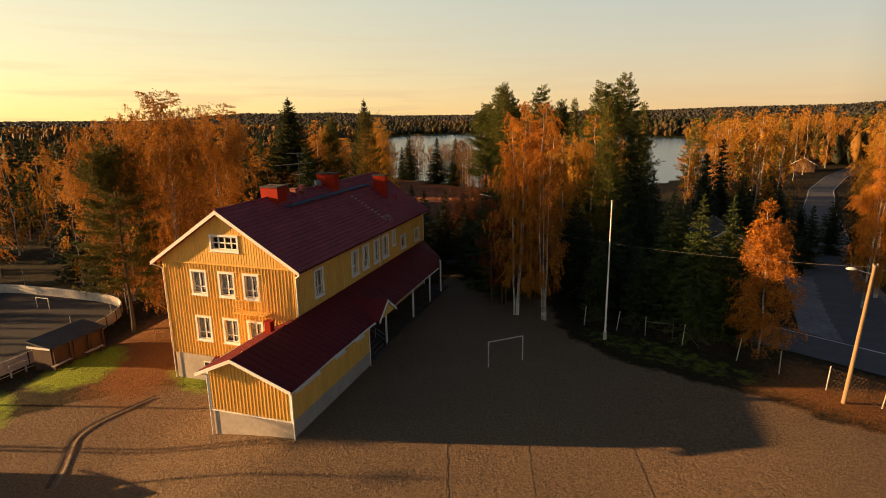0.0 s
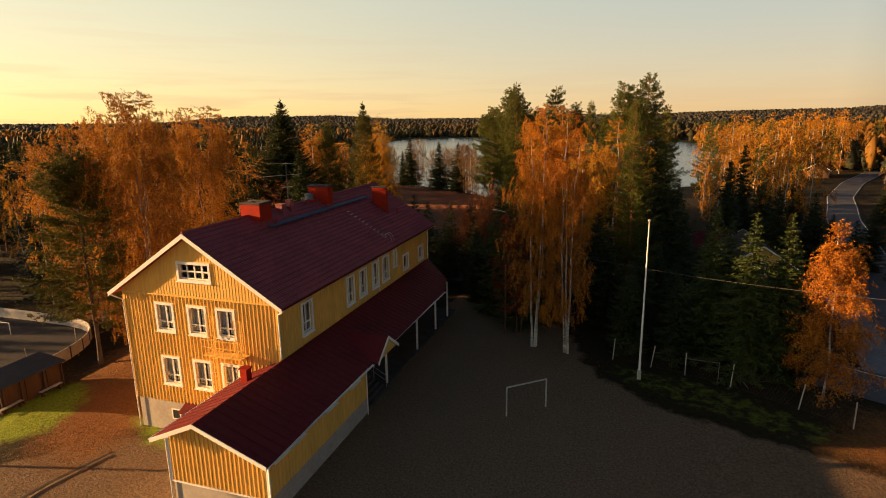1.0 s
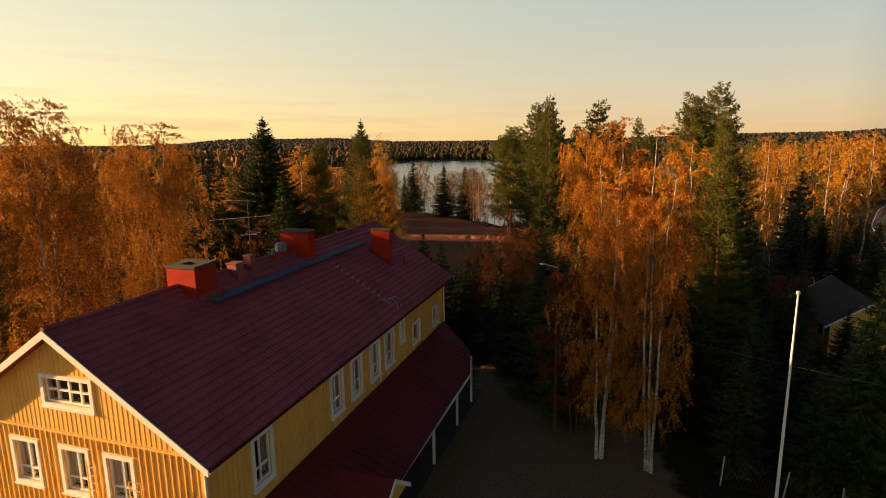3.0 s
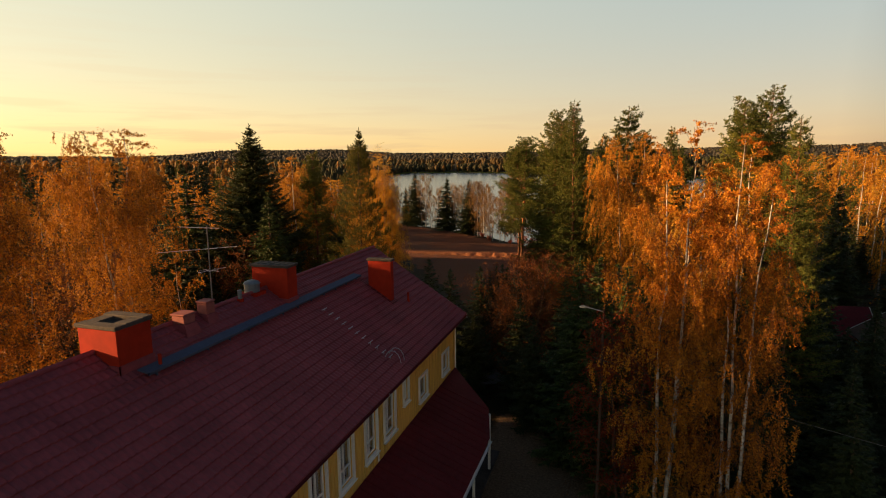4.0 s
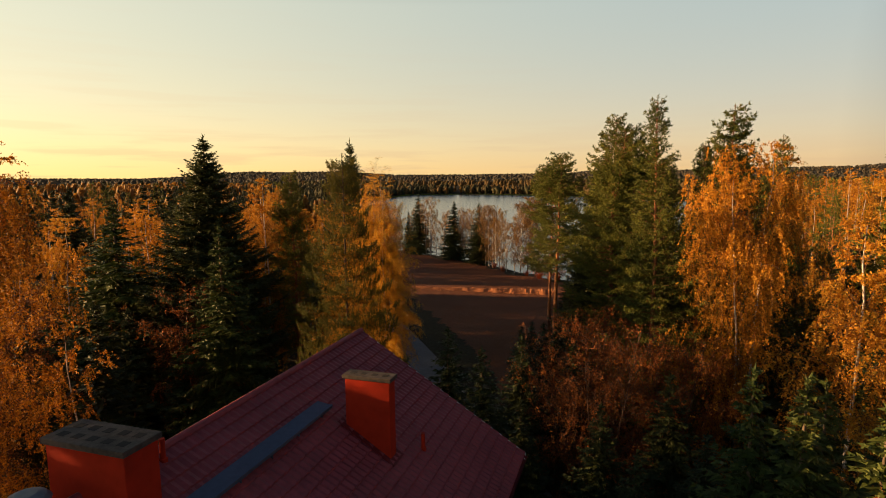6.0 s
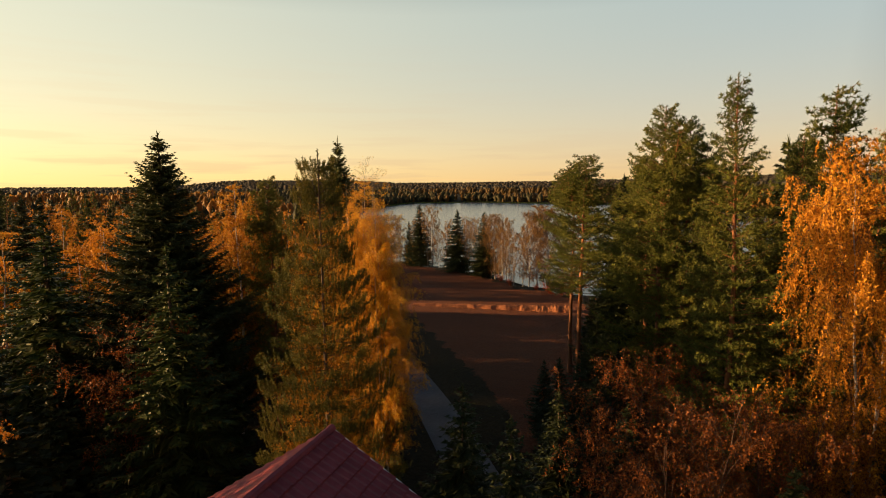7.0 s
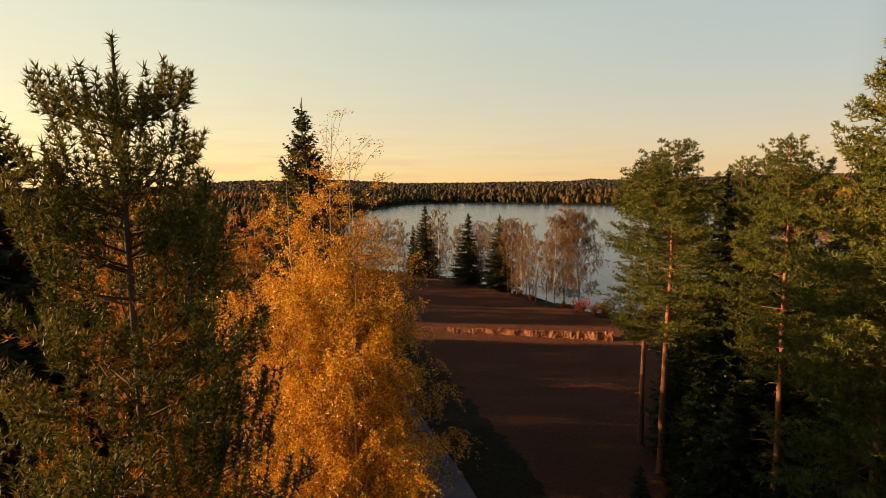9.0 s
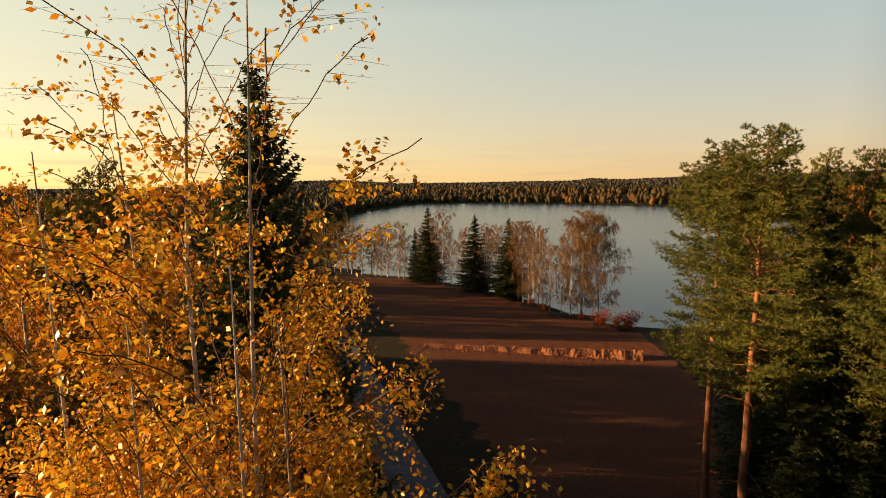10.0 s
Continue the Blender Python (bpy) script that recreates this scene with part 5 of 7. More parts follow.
    for heap, sel in ((crown, ~aged), (old, aged)):
        if not sel.any():
            continue
        A, Rt = np.repeat(ax[sel], per_tuft, 0), np.repeat(root[sel], per_tuft, 0)
        n_ = len(A)
        d = unit(A * rng.uniform(0.3, 1.1, (n_, 1)) + unit(rng.normal(size=(n_, 3))) * 0.8)
        nl = rng.uniform(0.7, 1.2, (n_, 1)) * needle
        heap.blades(Rt + d * nl * 0.45, d * nl * 0.55, unit(np.cross(d, rng.normal(size=(n_, 3)))) * nw)
    for k in range(dead):
        u = cb * rng.uniform(0.35, 1.1)
        start = np.array([np.interp(u, t, p[:, i]) for i in range(3)])
        az, L = rng.random() * 6.3, R * rng.uniform(0.25, 0.65)
        q = np.linspace(0, 1, 6)[:, None]
        o = np.array([np.cos(az), np.sin(az), 0.0])
        pts = start + o * L * q + np.array([0, 0, 1]) * L * (rng.uniform(-0.1, 0.3) * q - 0.4 * q ** 2.5)
        pts[1:] += np.cumsum(rng.normal(0, 0.05 * L, (5, 3)), axis=0)
        limbs.add(*tube(pts, np.linspace(0.022, 0.006, 6), 3))
    e = tree(name, label, trunk, crown, limbs, bark or M_BARK_P, leaf or L_PINE, limb_mat or M_BARK_P)
    if old.n:
        tagged(under(new("old_needles", old.mesh("old_needles", inner)), e), "yellowing inner pine needles")
    return e


def bush(name, label, seed, H, R, leaves, size, leaf):
    rng = np.random.default_rng(seed)
    trunk, crown = Heap(), Heap()
    tips = []
    for k in range(16):
        az, out = rng.random() * 6.3, rng.uniform(0.2, 1) * R
        q = np.linspace(0, 1, 5)[:, None]
        pts = np.array([np.cos(az), np.sin(az), 0]) * out * q ** 1.3 + np.array([0, 0, 1]) * H * rng.uniform(0.6, 1) * q - np.array([0, 0, 0.2]) * (1 - q)
        trunk.add(*tube(pts, np.linspace(0.035, 0.008, 5), 4))
        tips.append(pts[1:])
    tips = np.concatenate(tips)
    c = tips[rng.integers(len(tips), size=leaves)] + rng.normal(0, 0.28, (leaves, 3)) * R * 0.55
    d = unit(rng.normal(size=(leaves, 3)))
    k = rng.uniform(0.6, 1.2, (leaves, 1)) * size
    crown.blades(c, d * k, unit(np.cross(d, rng.normal(size=(leaves, 3)))) * k * 0.6)
    e = thing(name, label, "bush")
    under(new("stems", trunk.mesh("stems", M_TWIG, True)), e)
    under(new("crown", crown.mesh("crown", leaf)), e)
    return e


class Kind:
    """A tree kind: the first plant() places the tree itself, the later ones place copies."""
    def __init__(self, ob, height):
        self.ob, self.height, self.used = ob, height, False

    def plant(self, x, y, top, spin=None, wide=1.0, label="", leaf_swap=None):
        z = float(land(x, y))
        s = (top - z) / self.height
        spin = (x * 37.7 + y * 91.3) % 360 if spin is None else spin
        m = pose(x, y, z, 0, 0, spin) @ Matrix.Diagonal((s * wide, s * wide, s, 1))
        if not self.used:
            self.used = True
            self.ob.matrix_basis = m
            ob = self.ob
        else:
            ob = copy_thing(self.ob, m)
            ob.matrix_basis = m
        if label:
            ob["label"] = label
        return ob


big_birch = Kind(birch("birch", "tall birch in orange autumn leaf with white trunk", 1, 20, 2.8, 70000, 0.047, 0.15, stems=3, n_br=96, droop=0.85, twig_l=1.0, thick=0.0050, steep=1.25, top_l=0.7, limb_r=0.008, leaf=L_BIRCH_N, apart=0.12), 20)
wide_birch = Kind(birch("birch", "broad birch in orange autumn leaf", 2, 20, 4.0, 105000, 0.056, 0.07, stems=2, n_br=140, droop=0.95, twig_l=1.25, top_l=0.5, thick=0.0052, steep=1.45, limb_r=0.006, leaf=L_BIRCH_W), 20)
round_birch = Kind(birch("birch", "low bushy birch in bright orange leaf", 9, 12, 2.7, 46000, 0.050, 0.05, cone=0.9, n_br=120, droop=0.6, twig_l=0.8, thick=0.005, steep=1.1, fork=2, limb_r=0.005, top_l=0.6, leaf=L_BIRCH_N), 12)
slim_birch = Kind(birch("birch", "slim birch with golden-orange leaves", 3, 16, 2.3, 30000, 0.050, 0.12, n_br=60, leaf=L_BIRCH_Y, droop=0.85, thick=0.006, steep=1.2, top_l=0.6, limb_r=0.006), 16)
near_birch = Kind(birch("birch", "golden birch with thin twigs and loose leaves", 4, 20, 1.6, 230000, 0.0186, 0.3, stems=4, leaf=L_NEARB, bare_top=0.10, n_br=440, twig_w=0.0016, droop=0.85, limb_r=0.0012, steep=1.0, thick=0.0024, twig_l=0.6, wave=0.014, top_r=0.003, top_l=0.6, fork=0), 20)
rust_birch = Kind(birch("birch", "bushy young birch with rusty brown leaves", 10, 12, 3.4, 17000, 0.055, 0.06, stems=3, n_br=72, leaf=L_RUST, droop=0.5, thick=0.003, bark=M_TWIG), 12)
far_birch = Kind(birch("birch", "orange autumn birch in the wood", 5, 18, 2.8, 5500, 0.105, 0.12, n_br=24, leaf=L_BIRCH_W, sides=5, twig_l=1.8, thick=0.006, steep=1.1, droop=0.7, fork=1), 18)
far_birch2 = Kind(birch("birch", "yellow autumn birch in the wood", 6, 18, 2.4, 5200, 0.105, 0.12, n_br=24, leaf=L_BIRCH_Y, sides=5, twig_l=1.8, thick=0.006, steep=1.2, droop=0.7, fork=1), 18)
pale_birch = Kind(birch("birch", "thin half-bare birch by the lake shore", 7, 15, 2.2, 4200, 0.085, 0.12, stems=2, n_br=50, leaf=L_PALE, twig_w=0.016, thick=0.006, steep=1.2, fork=1, bark=M_GALV), 15)
gold_birch = Kind(birch("birch", "golden half-bare birch on the shore", 8, 15, 3.4, 11000, 0.09, 0.10, n_br=80, leaf=L_PALE, twig_w=0.014, thick=0.008, droop=0.6), 15)
tall_spruce = Kind(spruce("spruce", "tall dark green spruce in the wood", 11, 22, 4.1, 2.3, 0.082, leaf=L_TSPRUCE, sag=0.26, tip=0.42, gap=0.8), 22)
mid_spruce = Kind(spruce("spruce", "dark green spruce beside the trees", 12, 15, 3.0, 0.9, 0.15, sag=0.35, tip=0.35), 15)
slim_spruce = Kind(spruce("spruce", "narrow dark spruce by the shore", 13, 15, 2.9, 1.5, 0.13, full=0.8, sag=0.35, tip=0.3), 15)
young_spruce = Kind(spruce("spruce", "young light green spruce with upright leader", 14, 12, 2.3, 1.1, 0.10, leaf=L_YSPRUCE), 12)
far_spruce = Kind(spruce("spruce", "dark spruce in the wood", 15, 16, 2.9, 0.28, 0.38), 16)
pine_a = Kind(whorl_pine("pine", "tall pine with reddish trunk and dense green crown", 21, 23, 3.8, cb=0.20, cone_at=0.62, taper=0.85, forked=1, per_tuft=8, needle=0.175, nw=0.021, lat_gap=0.22, bare=0.12, fill=1.05), 23)
pine_b = Kind(whorl_pine("pine", "tall pointed pine with olive-green layered crown", 22, 24, 3.5, cb=0.10, cone_at=0.85, taper=0.95, low=0.9, lift=0.7, per_tuft=8, needle=0.175, nw=0.021, lat_gap=0.22, step=0.44, bare=0.0, fill=1.1, thick=0.0065), 24)
pine_d = Kind(whorl_pine("pine", "pine with a long bare reddish trunk and green crown", 28, 21, 3.6, cb=0.42, cone_at=0.75, taper=0.7, low=0.85, per_tuft=8, needle=0.175, nw=0.021, lat_gap=0.22, step=0.42, bare=0.12, fill=1.1, dead=26, forked=1), 21)
old_pine = Kind(whorl_pine("pine", "old pine", 27, 17.5, 4.2, cb=0.22, cone_at=0.75, taper=0.55, low=0.8, per_tuft=9, needle=0.19, nw=0.024, lat_gap=0.22, leaf=L_DPINE, bark=M_BARK_S, forked=1), 17.5)
pine_c = Kind(whorl_pine("pine", "airy pine with a thin open crown", 25, 23, 2.9, cb=0.30, cone_at=0.55, taper=0.7, step=0.5, fill=0.75, lift=0.5, per_tuft=8, needle=0.2, nw=0.028), 23)
near_pine = Kind(whorl_pine("pine", "pine with upright needle candles and yellowing inner needles", 23, 20.5, 3.3, cb=0.06, cone_at=0.70, taper=0.78, step=0.44, per_tuft=12, needle=0.10, nw=0.0095, lat_gap=0.165, lift=0.35, leaf=L_DPINE, inner=L_GOLDPINE, candle=4, tuft_gap=0.11, bark=M_BARK_S, limb_mat=M_TWIG, bare=0.03, thick=0.005), 20.5)
far_pine = Kind(whorl_pine("pine", "green pine in the wood", 24, 20, 3.2, cb=0.2, cone_at=0.7, step=0.85, fill=0.75, per_tuft=5, needle=0.30, nw=0.048, lat_gap=0.38, dead=3), 20)

rowan = Kind(birch("rowan", "small rowan with dark red autumn leaves", 33, 10, 2.4, 16000, 0.050, 0.10, stems=3, n_br=60, leaf=L_RED, droop=0.15, thick=0.006, steep=0.9, bark=M_TWIG, twig_l=0.8), 10)
rowan.plant(-9.6, 52.6, 11.6, wide=1.1)
# about the house and the yard
wide_birch.plant(-40.2, 42.2, 21.8, wide=1.0)
wide_birch.plant(-45.3, 56.0, 20.9, spin=140, wide=1.0)
wide_birch.plant(-52, 47, 19.5, spin=60, wide=0.9)
old_pine.plant(-43.6, 38.9, 17.4, wide=1.0, label="old pine with thin brownish-green crown")
big_birch.plant(-7.9, 49.5, 20.4, spin=0, wide=0.88)
big_birch.plant(-5.1, 49.0, 19.9, spin=120, wide=0.85)
round_birch.plant(11.9, 45.0, 13.1, wide=1.05)
for x, y, top, k in ((7.4, 47.4, 13.0, 1), (9.6, 47.6, 12.9, 1), (5.4, 50.2, 12.9, 1), (6.6, 51.5, 12.0, 0.9), (-12.4, 57.1, 13.3, 1), (-11.3, 56.1, 13.5, 1.0), (-9.8, 55.0, 13.3, 1.05), (-8.6, 56.6, 13.6, 1), (-10.2, 58.0, 12.8, 1)):
    young_spruce.plant(x, y, top, wide=k)
for x, y, top in ((-15.5, 60.5, 8.5), (-13, 61, 9.5), (-9.5, 60, 10), (-2.5, 56, 10.5), (0.5, 54, 9.5), (3.0, 52.5, 8.6), (-3.5, 59, 11), (2, 58, 8), (6, 55, 6.8), (9.5, 52, 7.2), (11.5, 49, 8.5), (-0.5, 50.3, 8.5), (3, 49.3, 8.0), (12.5, 54, 6.5), (-17.0, 64.0, 9.0), (-21, 66, 8.0), (-14, 66, 10), (-6, 63, 11), (1, 63, 11), (8, 60, 6.0), (-26.5, 63.0, 8.5), (-23.8, 61.5, 7.5), (-25.6, 68.5, 10.6), (-23.2, 66.8, 10.2), (-22, 72, 9.5)):
    mid_spruce.plant(x, y, top, wide=1.1)
for x, y, top, w in ((1.5, 67.0, 12.5, 1.1), (3.6, 71.0, 11.5, 1.1), (0.5, 72.5, 13.0, 1.1), (4.5, 63.0, 10.0, 1.1), (2.5, 77.5, 13.0, 1.1), (5.0, 80.5, 12.0, 1.1), (-4.5, 69.5, 12.5, 1.1), (8.0, 72.5, 8.5, 1.0)):
    mid_spruce.plant(x, y, top, wide=w)
for x, y, top in ((-26.3, 71.5, 8.0), (-27.5, 75.0, 6.3), (-28.4, 78.6, 4.6), (-19.0, 72.5, 9.0), (-20.6, 77.0, 8.5), (-21.9, 81.0, 8.0), (-23.4, 85.0, 7.0), (-19.5, 83.5, 8.5), (-25.0, 89.0, 5.5)):
    mid_spruce.plant(x, y, top, wide=1.15)
# the wood beyond the house
tall_spruce.plant(-48.6, 76.6, 22.4, wide=1.3)
tall_spruce.plant(-38.6, 82.4, 22.1, spin=70, wide=0.8)
mid_spruce.plant(-10.9, 82.5, 21.1, wide=0.85)
mid_spruce.plant(-19.6, 104.2, 19.5, wide=0.7)
young_spruce.plant(-42.3, 70.3, 15.7, wide=1.15)
young_spruce.plant(-53.2, 72, 16.8, wide=1.6)
young_spruce.plant(-59, 76, 15.0, wide=1.6)
slim_spruce.plant(-80, 90, 18.0, wide=1.3)
near_pine.plant(-30.9, 66.6, 20.45, spin=20, wide=0.95)
near_birch.plant(-31.45, 72.2, 20.3, spin=200, wide=1.15)
near_birch.plant(-30.7, 71.9, 18.6, spin=310, wide=1.15, label="lower golden birch with loose leaves beside a taller one")
near_birch.plant(-32.6, 72.5, 19.5, spin=75, wide=1.15, label="lower golden birch with loose leaves beside a taller one")
slim_birch.plant(-35.6, 79.6, 16.5, spin=30, wide=0.7)
pine_a.plant(-45.0, 83.4, 19.6, spin=200, wide=0.85)
slim_birch.plant(-47.4, 82.0, 18.8, spin=99, wide=1.0)
slim_birch.plant(-50.0, 86.0, 17.2, spin=199, wide=1.1)
for x, y, top, w, kd in ((-17.3, 84.8, 23.6, 1.05, pine_a), (-14.4, 75.8, 23.8, 1.0, pine_b), (-10.1, 78.1, 23.3, 1.0, pine_c), (-15.8, 84.5, 22.8, 0.8, pine_a), (-12.0, 75.8, 21.0, 0.9, pine_b), (-0.5, 61.7, 21.3, 1.0, pine_b), (-6.1, 83.0, 21.7, 0.9, pine_b), (-1.9, 71.7, 23.2, 1.0, pine_a), (0.8, 75.8, 24.2, 1.05, pine_a),
                        (-23.4, 101.0, 21.3, 1.15, pine_d), (-24.6, 105.5, 20.9, 1.0, pine_d), (-17.15, 104.0, 20.2, 0.9, pine_d), (-17.5, 97.0, 21.0, 1.0, pine_d), (-8.7, 89.0, 21.5, 1.0, pine_a), (-13.5, 93.0, 20.5, 1.0, pine_b), (-4.5, 93, 20, 1.0, pine_a), (-17.5, 111, 20.5, 1.0, pine_a), (-12, 104, 20.5, 1.0, pine_b), (3.5, 84, 21, 1.0, pine_b), (-20, 121, 19, 1.0, pine_a)):
    kd.plant(x, y, top, wide=w)
for x, y, top, w in ((-7.3, 64.0, 17.2, 1.0), (-5.7, 62.4, 17.0, 1.1), (-2, 66, 19, 1.2)):
    slim_birch.plant(x, y, top, wide=w)
for x, y, top, w in ((23.6, 60.0, 16.2, 1.0), (26.2, 64, 14.8, 1.0)):
    big_birch.plant(x, y, top, wide=w)
for x, y, top, w in ((28.5, 75, 15.3, 1.2), (33.5, 90, 15, 1.2)):
    slim_birch.plant(x, y, top, wide=w)
for x, y, top in ((13.5, 58, 6.0), (23.6, 78, 8.0), (31.0, 84, 8.5), (21.5, 86, 10), (29.5, 90, 8), (11, 64, 5.2), (10.3, 68.6, 6.0), (14.3, 68.4, 5.6), (13.0, 66.5, 5.0), (5.5, 70, 7.0), (6.0, 76.5, 7.0), (15.5, 65.5, 5.5), (5, 66, 6.0), (16.5, 82, 11)):
    mid_spruce.plant(x, y, top, wide=1.15)
wide_birch.plant(-9.6, 73.4, 20.5, spin=77, wide=0.8)
for x, y, top, w in ((-17.0, 67.7, 11.6, 1.0), (-15.1, 74.4, 8.8, 1.1), (-18.5, 76.6, 10.2, 1.1), (-19.5, 71.5, 8.0, 1.0), (-13.6, 70.2, 10.5, 1.0)):
    rust_birch.plant(x, y, top, wide=w)

for x, y, top in ((24, 95, 7), (22, 104, 7.5), (19, 98, 8), (26, 112, 7), (22, 117, 7.5), (29, 124, 7), (25, 130, 8), (31, 137, 7.5), (18, 112, 8), (20, 126, 7.5), (27, 142, 8), (34, 152, 8), (15, 104, 8.5), (13, 95, 9), (29.5, 105, 4.5), (42, 116, 6), (40, 104, 6), (46, 132, 7), (37.5, 93, 6), (22, 88, 8)):
    mid_spruce.plant(x, y, top, wide=1.3)
# unseen row of spruces, added to keep the low sun off the rink
for k in range(22):
    mid_spruce.plant(-86.5 + 1.3 * math.sin(k * 2.3), -9 + 2.1 * k, 5.1 + 0.5 * math.sin(k * 1.7), wide=1.7, label="young dark spruce added unseen to shade the rink")
# dark undergrowth below the pines
for x, y, top in ((-19.8, 101.5, 13.5), (-15.2, 99.8, 15), (-13.6, 108.0, 15), (-20.6, 112.0, 11), (-11.0, 96.5, 14), (-21.6, 98.6, 7.0), (-22.4, 104.0, 7.5), (-20.5, 94.5, 7.5), (-17.0, 91.0, 8.5), (-13.0, 88.5, 9.0), (-18.5, 99.5, 8.0), (-14.5, 98.0, 9.0), (-10.0, 95.0, 9.0), (-20.0, 108.5, 7.5), (-16.0, 104.0, 8.5), (-11.0, 100.5, 9.0), (-6.5, 89.0, 9.0), (-15.0, 84.0, 8.0), (-10.5, 84.5, 9.0), (-5.0, 78.5, 9.0), (-12.5, 75.5, 7.0), (-19.5, 87.5, 7.0), (-7.0, 72.0, 9.5), (-7.5, 101.0, 9.5), (-17.0, 114.5, 8.0), (-2.5, 87.0, 10.0), (-20.0, 117.0, 7.5)):
    mid_spruce.plant(x, y, top, wide=1.25)


# ---- woods all round ----
KEEP = [(YARD, 1.5), (FIELD, 2.0), (VERGE, 3.0), (LAKE, 3.0)]
RINK_C, RINK_R = (-61.6, 20.0), (15.0, 25.6)
LANE_PTS = np.array([(-15, 58), (-19, 66), (-26.5, 78), (-35.4, 93), (-41, 100.7), (-46.3, 108), (-54.4, 119.8), (-70, 141), (-101, 178)], float)


def near_line(x, y, pts, w):
    for (x0, y0), (x1, y1) in zip(pts, pts[1:]):
        ex, ey = x1 - x0, y1 - y0
        u = min(1, max(0, ((x - x0) * ex + (y - y0) * ey) / (ex * ex + ey * ey)))
        if math.hypot(x - x0 - u * ex, y - y0 - u * ey) < w:
            return True
    return False


GLADE = [(-26, 140.5), (-190, 140.5 - 164 * SUN_K)]   # the gap through which low sun reaches the field


def free(x, y):
    if x < -40 and y < 44 + (x + 40) * SUN_K:
        return False
    if near_line(x, y, GLADE, 5.0) or (y > 88 and 0.040 < (x - 1.4) / (y + 1.6) < 0.092):
        return False
    if any(poly_dist(np.array([x]), np.array([y]), q)[0] < k for q, k in KEEP):
        return False
    if -36 < x < -12 and 20 < y < 62:
        return False
    if abs(x - RINK_C[0]) < 18 and abs(y - RINK_C[1]) < 29:
        return False
    if -50 < x < -30 and 10 < y < 60:
        return False
    if near_line(x, y, EAST_ROAD, 7.5) or near_line(x, y, LANE_PTS, 4.0):
        return False
    if 2 < x < 20 and 58 < y < 92:
        return False
    if -38 < x < -10 and 58 < y < 92:
        return False
    return True


rng = random.Random(5)
spots = []


def scatter(x0, x1, y0, y1, n, gap, kinds, tops):
    made, tries = 0, 0
    while made < n and tries < n * 30:
        tries += 1
        x, y = rng.uniform(x0, x1), rng.uniform(y0, y1)
        if not free(x, y) or any((x - a) ** 2 + (y - b) ** 2 < gap * gap for a, b in spots):
            continue
        spots.append((x, y))
        k = rng.choice(kinds)
        k.plant(x, y, float(land(x, y)) + rng.uniform(*tops), spin=rng.uniform(0, 360), wide=rng.uniform(0.85, 1.2))
        made += 1


scatter(-130, -62, 50, 130, 80, 4.3, [far_birch, far_spruce, far_birch2, far_spruce, far_pine, far_birch], (12, 16.5))
scatter(-75, -49, 78, 125, 56, 3.3, [far_birch, far_birch, far_birch2, far_pine, far_birch], (12, 16))
scatter(-75, -44, 58, 80, 24, 3.4, [far_spruce, rust_birch, far_spruce, far_birch], (8, 12.5))
scatter(-14, 12, 66, 100, 12, 4.0, [slim_birch, pine_b, mid_spruce], (11, 17))
scatter(-16, 20, 98, 145, 26, 4.5, [far_birch, far_spruce, far_pine, far_birch2], (11, 18))
scatter(14, 100, 60, 220, 110, 4.2, [far_birch, far_birch, far_birch, far_birch2, far_birch2, far_pine], (15, 21))
scatter(45, 150, 210, 330, 75, 5.0, [far_birch, far_birch2, far_birch, far_pine], (17, 22))
scatter(-155, -105, 84, 165, 40, 4.2, [far_spruce, far_pine, far_spruce], (15, 20))
scatter(-60, -46, 95, 130, 6, 4.0, [far_birch2, far_spruce], (10, 14))
scatter(-250, -130, 60, 230, 110, 5.0, [far_birch, far_birch, far_spruce, far_pine, far_birch2, far_spruce], (11, 15))
scatter(-180, -80, 5, 60, 20, 6, [far_spruce, far_pine, far_birch], (12, 17))
# shore trees
for x, y, top, w in ((-57.9, 176.8, 12.6, 1.5), (-50.1, 172.2, 12.4, 1.45), (-70.0, 183.5, 13.8, 1.4), (-74.0, 186.3, 9.2, 1.0)):
    slim_spruce.plant(x, y, top, wide=w)
srng = random.Random(9)
for x, y, top, w in ((-91.6, 189.8, 10.1, 1.5), (-88.5, 189.0, 9.5, 1.3), (-95, 191, 10.0, 1.4), (-81.5, 187.8, 10.3, 1.6), (-67.6, 182.8, 12.8, 0.9), (-66.2, 182.0, 13.4, 1.0), (-53.4, 174.9, 10.9, 0.9), (-54.8, 175.6, 10.2, 0.9), (-46.0, 168.6, 11.0, 0.9), (-43.9, 166.2, 11.4, 1.0), (-42.8, 164.6, 10.0, 0.9), (-41.3, 161.8, 9.2, 0.8), (-62.0, 180, 9.0, 0.9), (-77, 186.8, 8.0, 1.1), (-85, 188.8, 8.0, 1.3), (-48.2, 171.0, 11.2, 0.8), (-64, 181, 8.5, 0.9), (-60.0, 179.2, 10.0, 1.0), (-55.9, 176.6, 11.0, 1.0), (-52.0, 173.6, 10.5, 0.9), (-78.5, 187.2, 10.5, 1.2), (-83.5, 188.4, 9.8, 1.3), (-97.5, 192.2, 9.5, 1.4), (-72.0, 184.8, 10.2, 1.0), (-101.0, 194.5, 10.5, 1.4), (-44.9, 167.6, 12.0, 0.9), (-39.5, 161.8, 10.5, 1.0), (-38.0, 160.6, 12.3, 1.0)):
    pale_birch.plant(x, y, top, spin=srng.uniform(0, 360), wide=w)
for x, y, top, w in ((-98, 193.5, 11.5, 1.3), (-94, 192.6, 12.0, 1.3), (-104, 196, 11.0, 1.4), (-87.0, 191.0, 8.5, 1.2)):
    far_pine.plant(x, y, top, wide=w, label="low dark green pine on the lake shore")
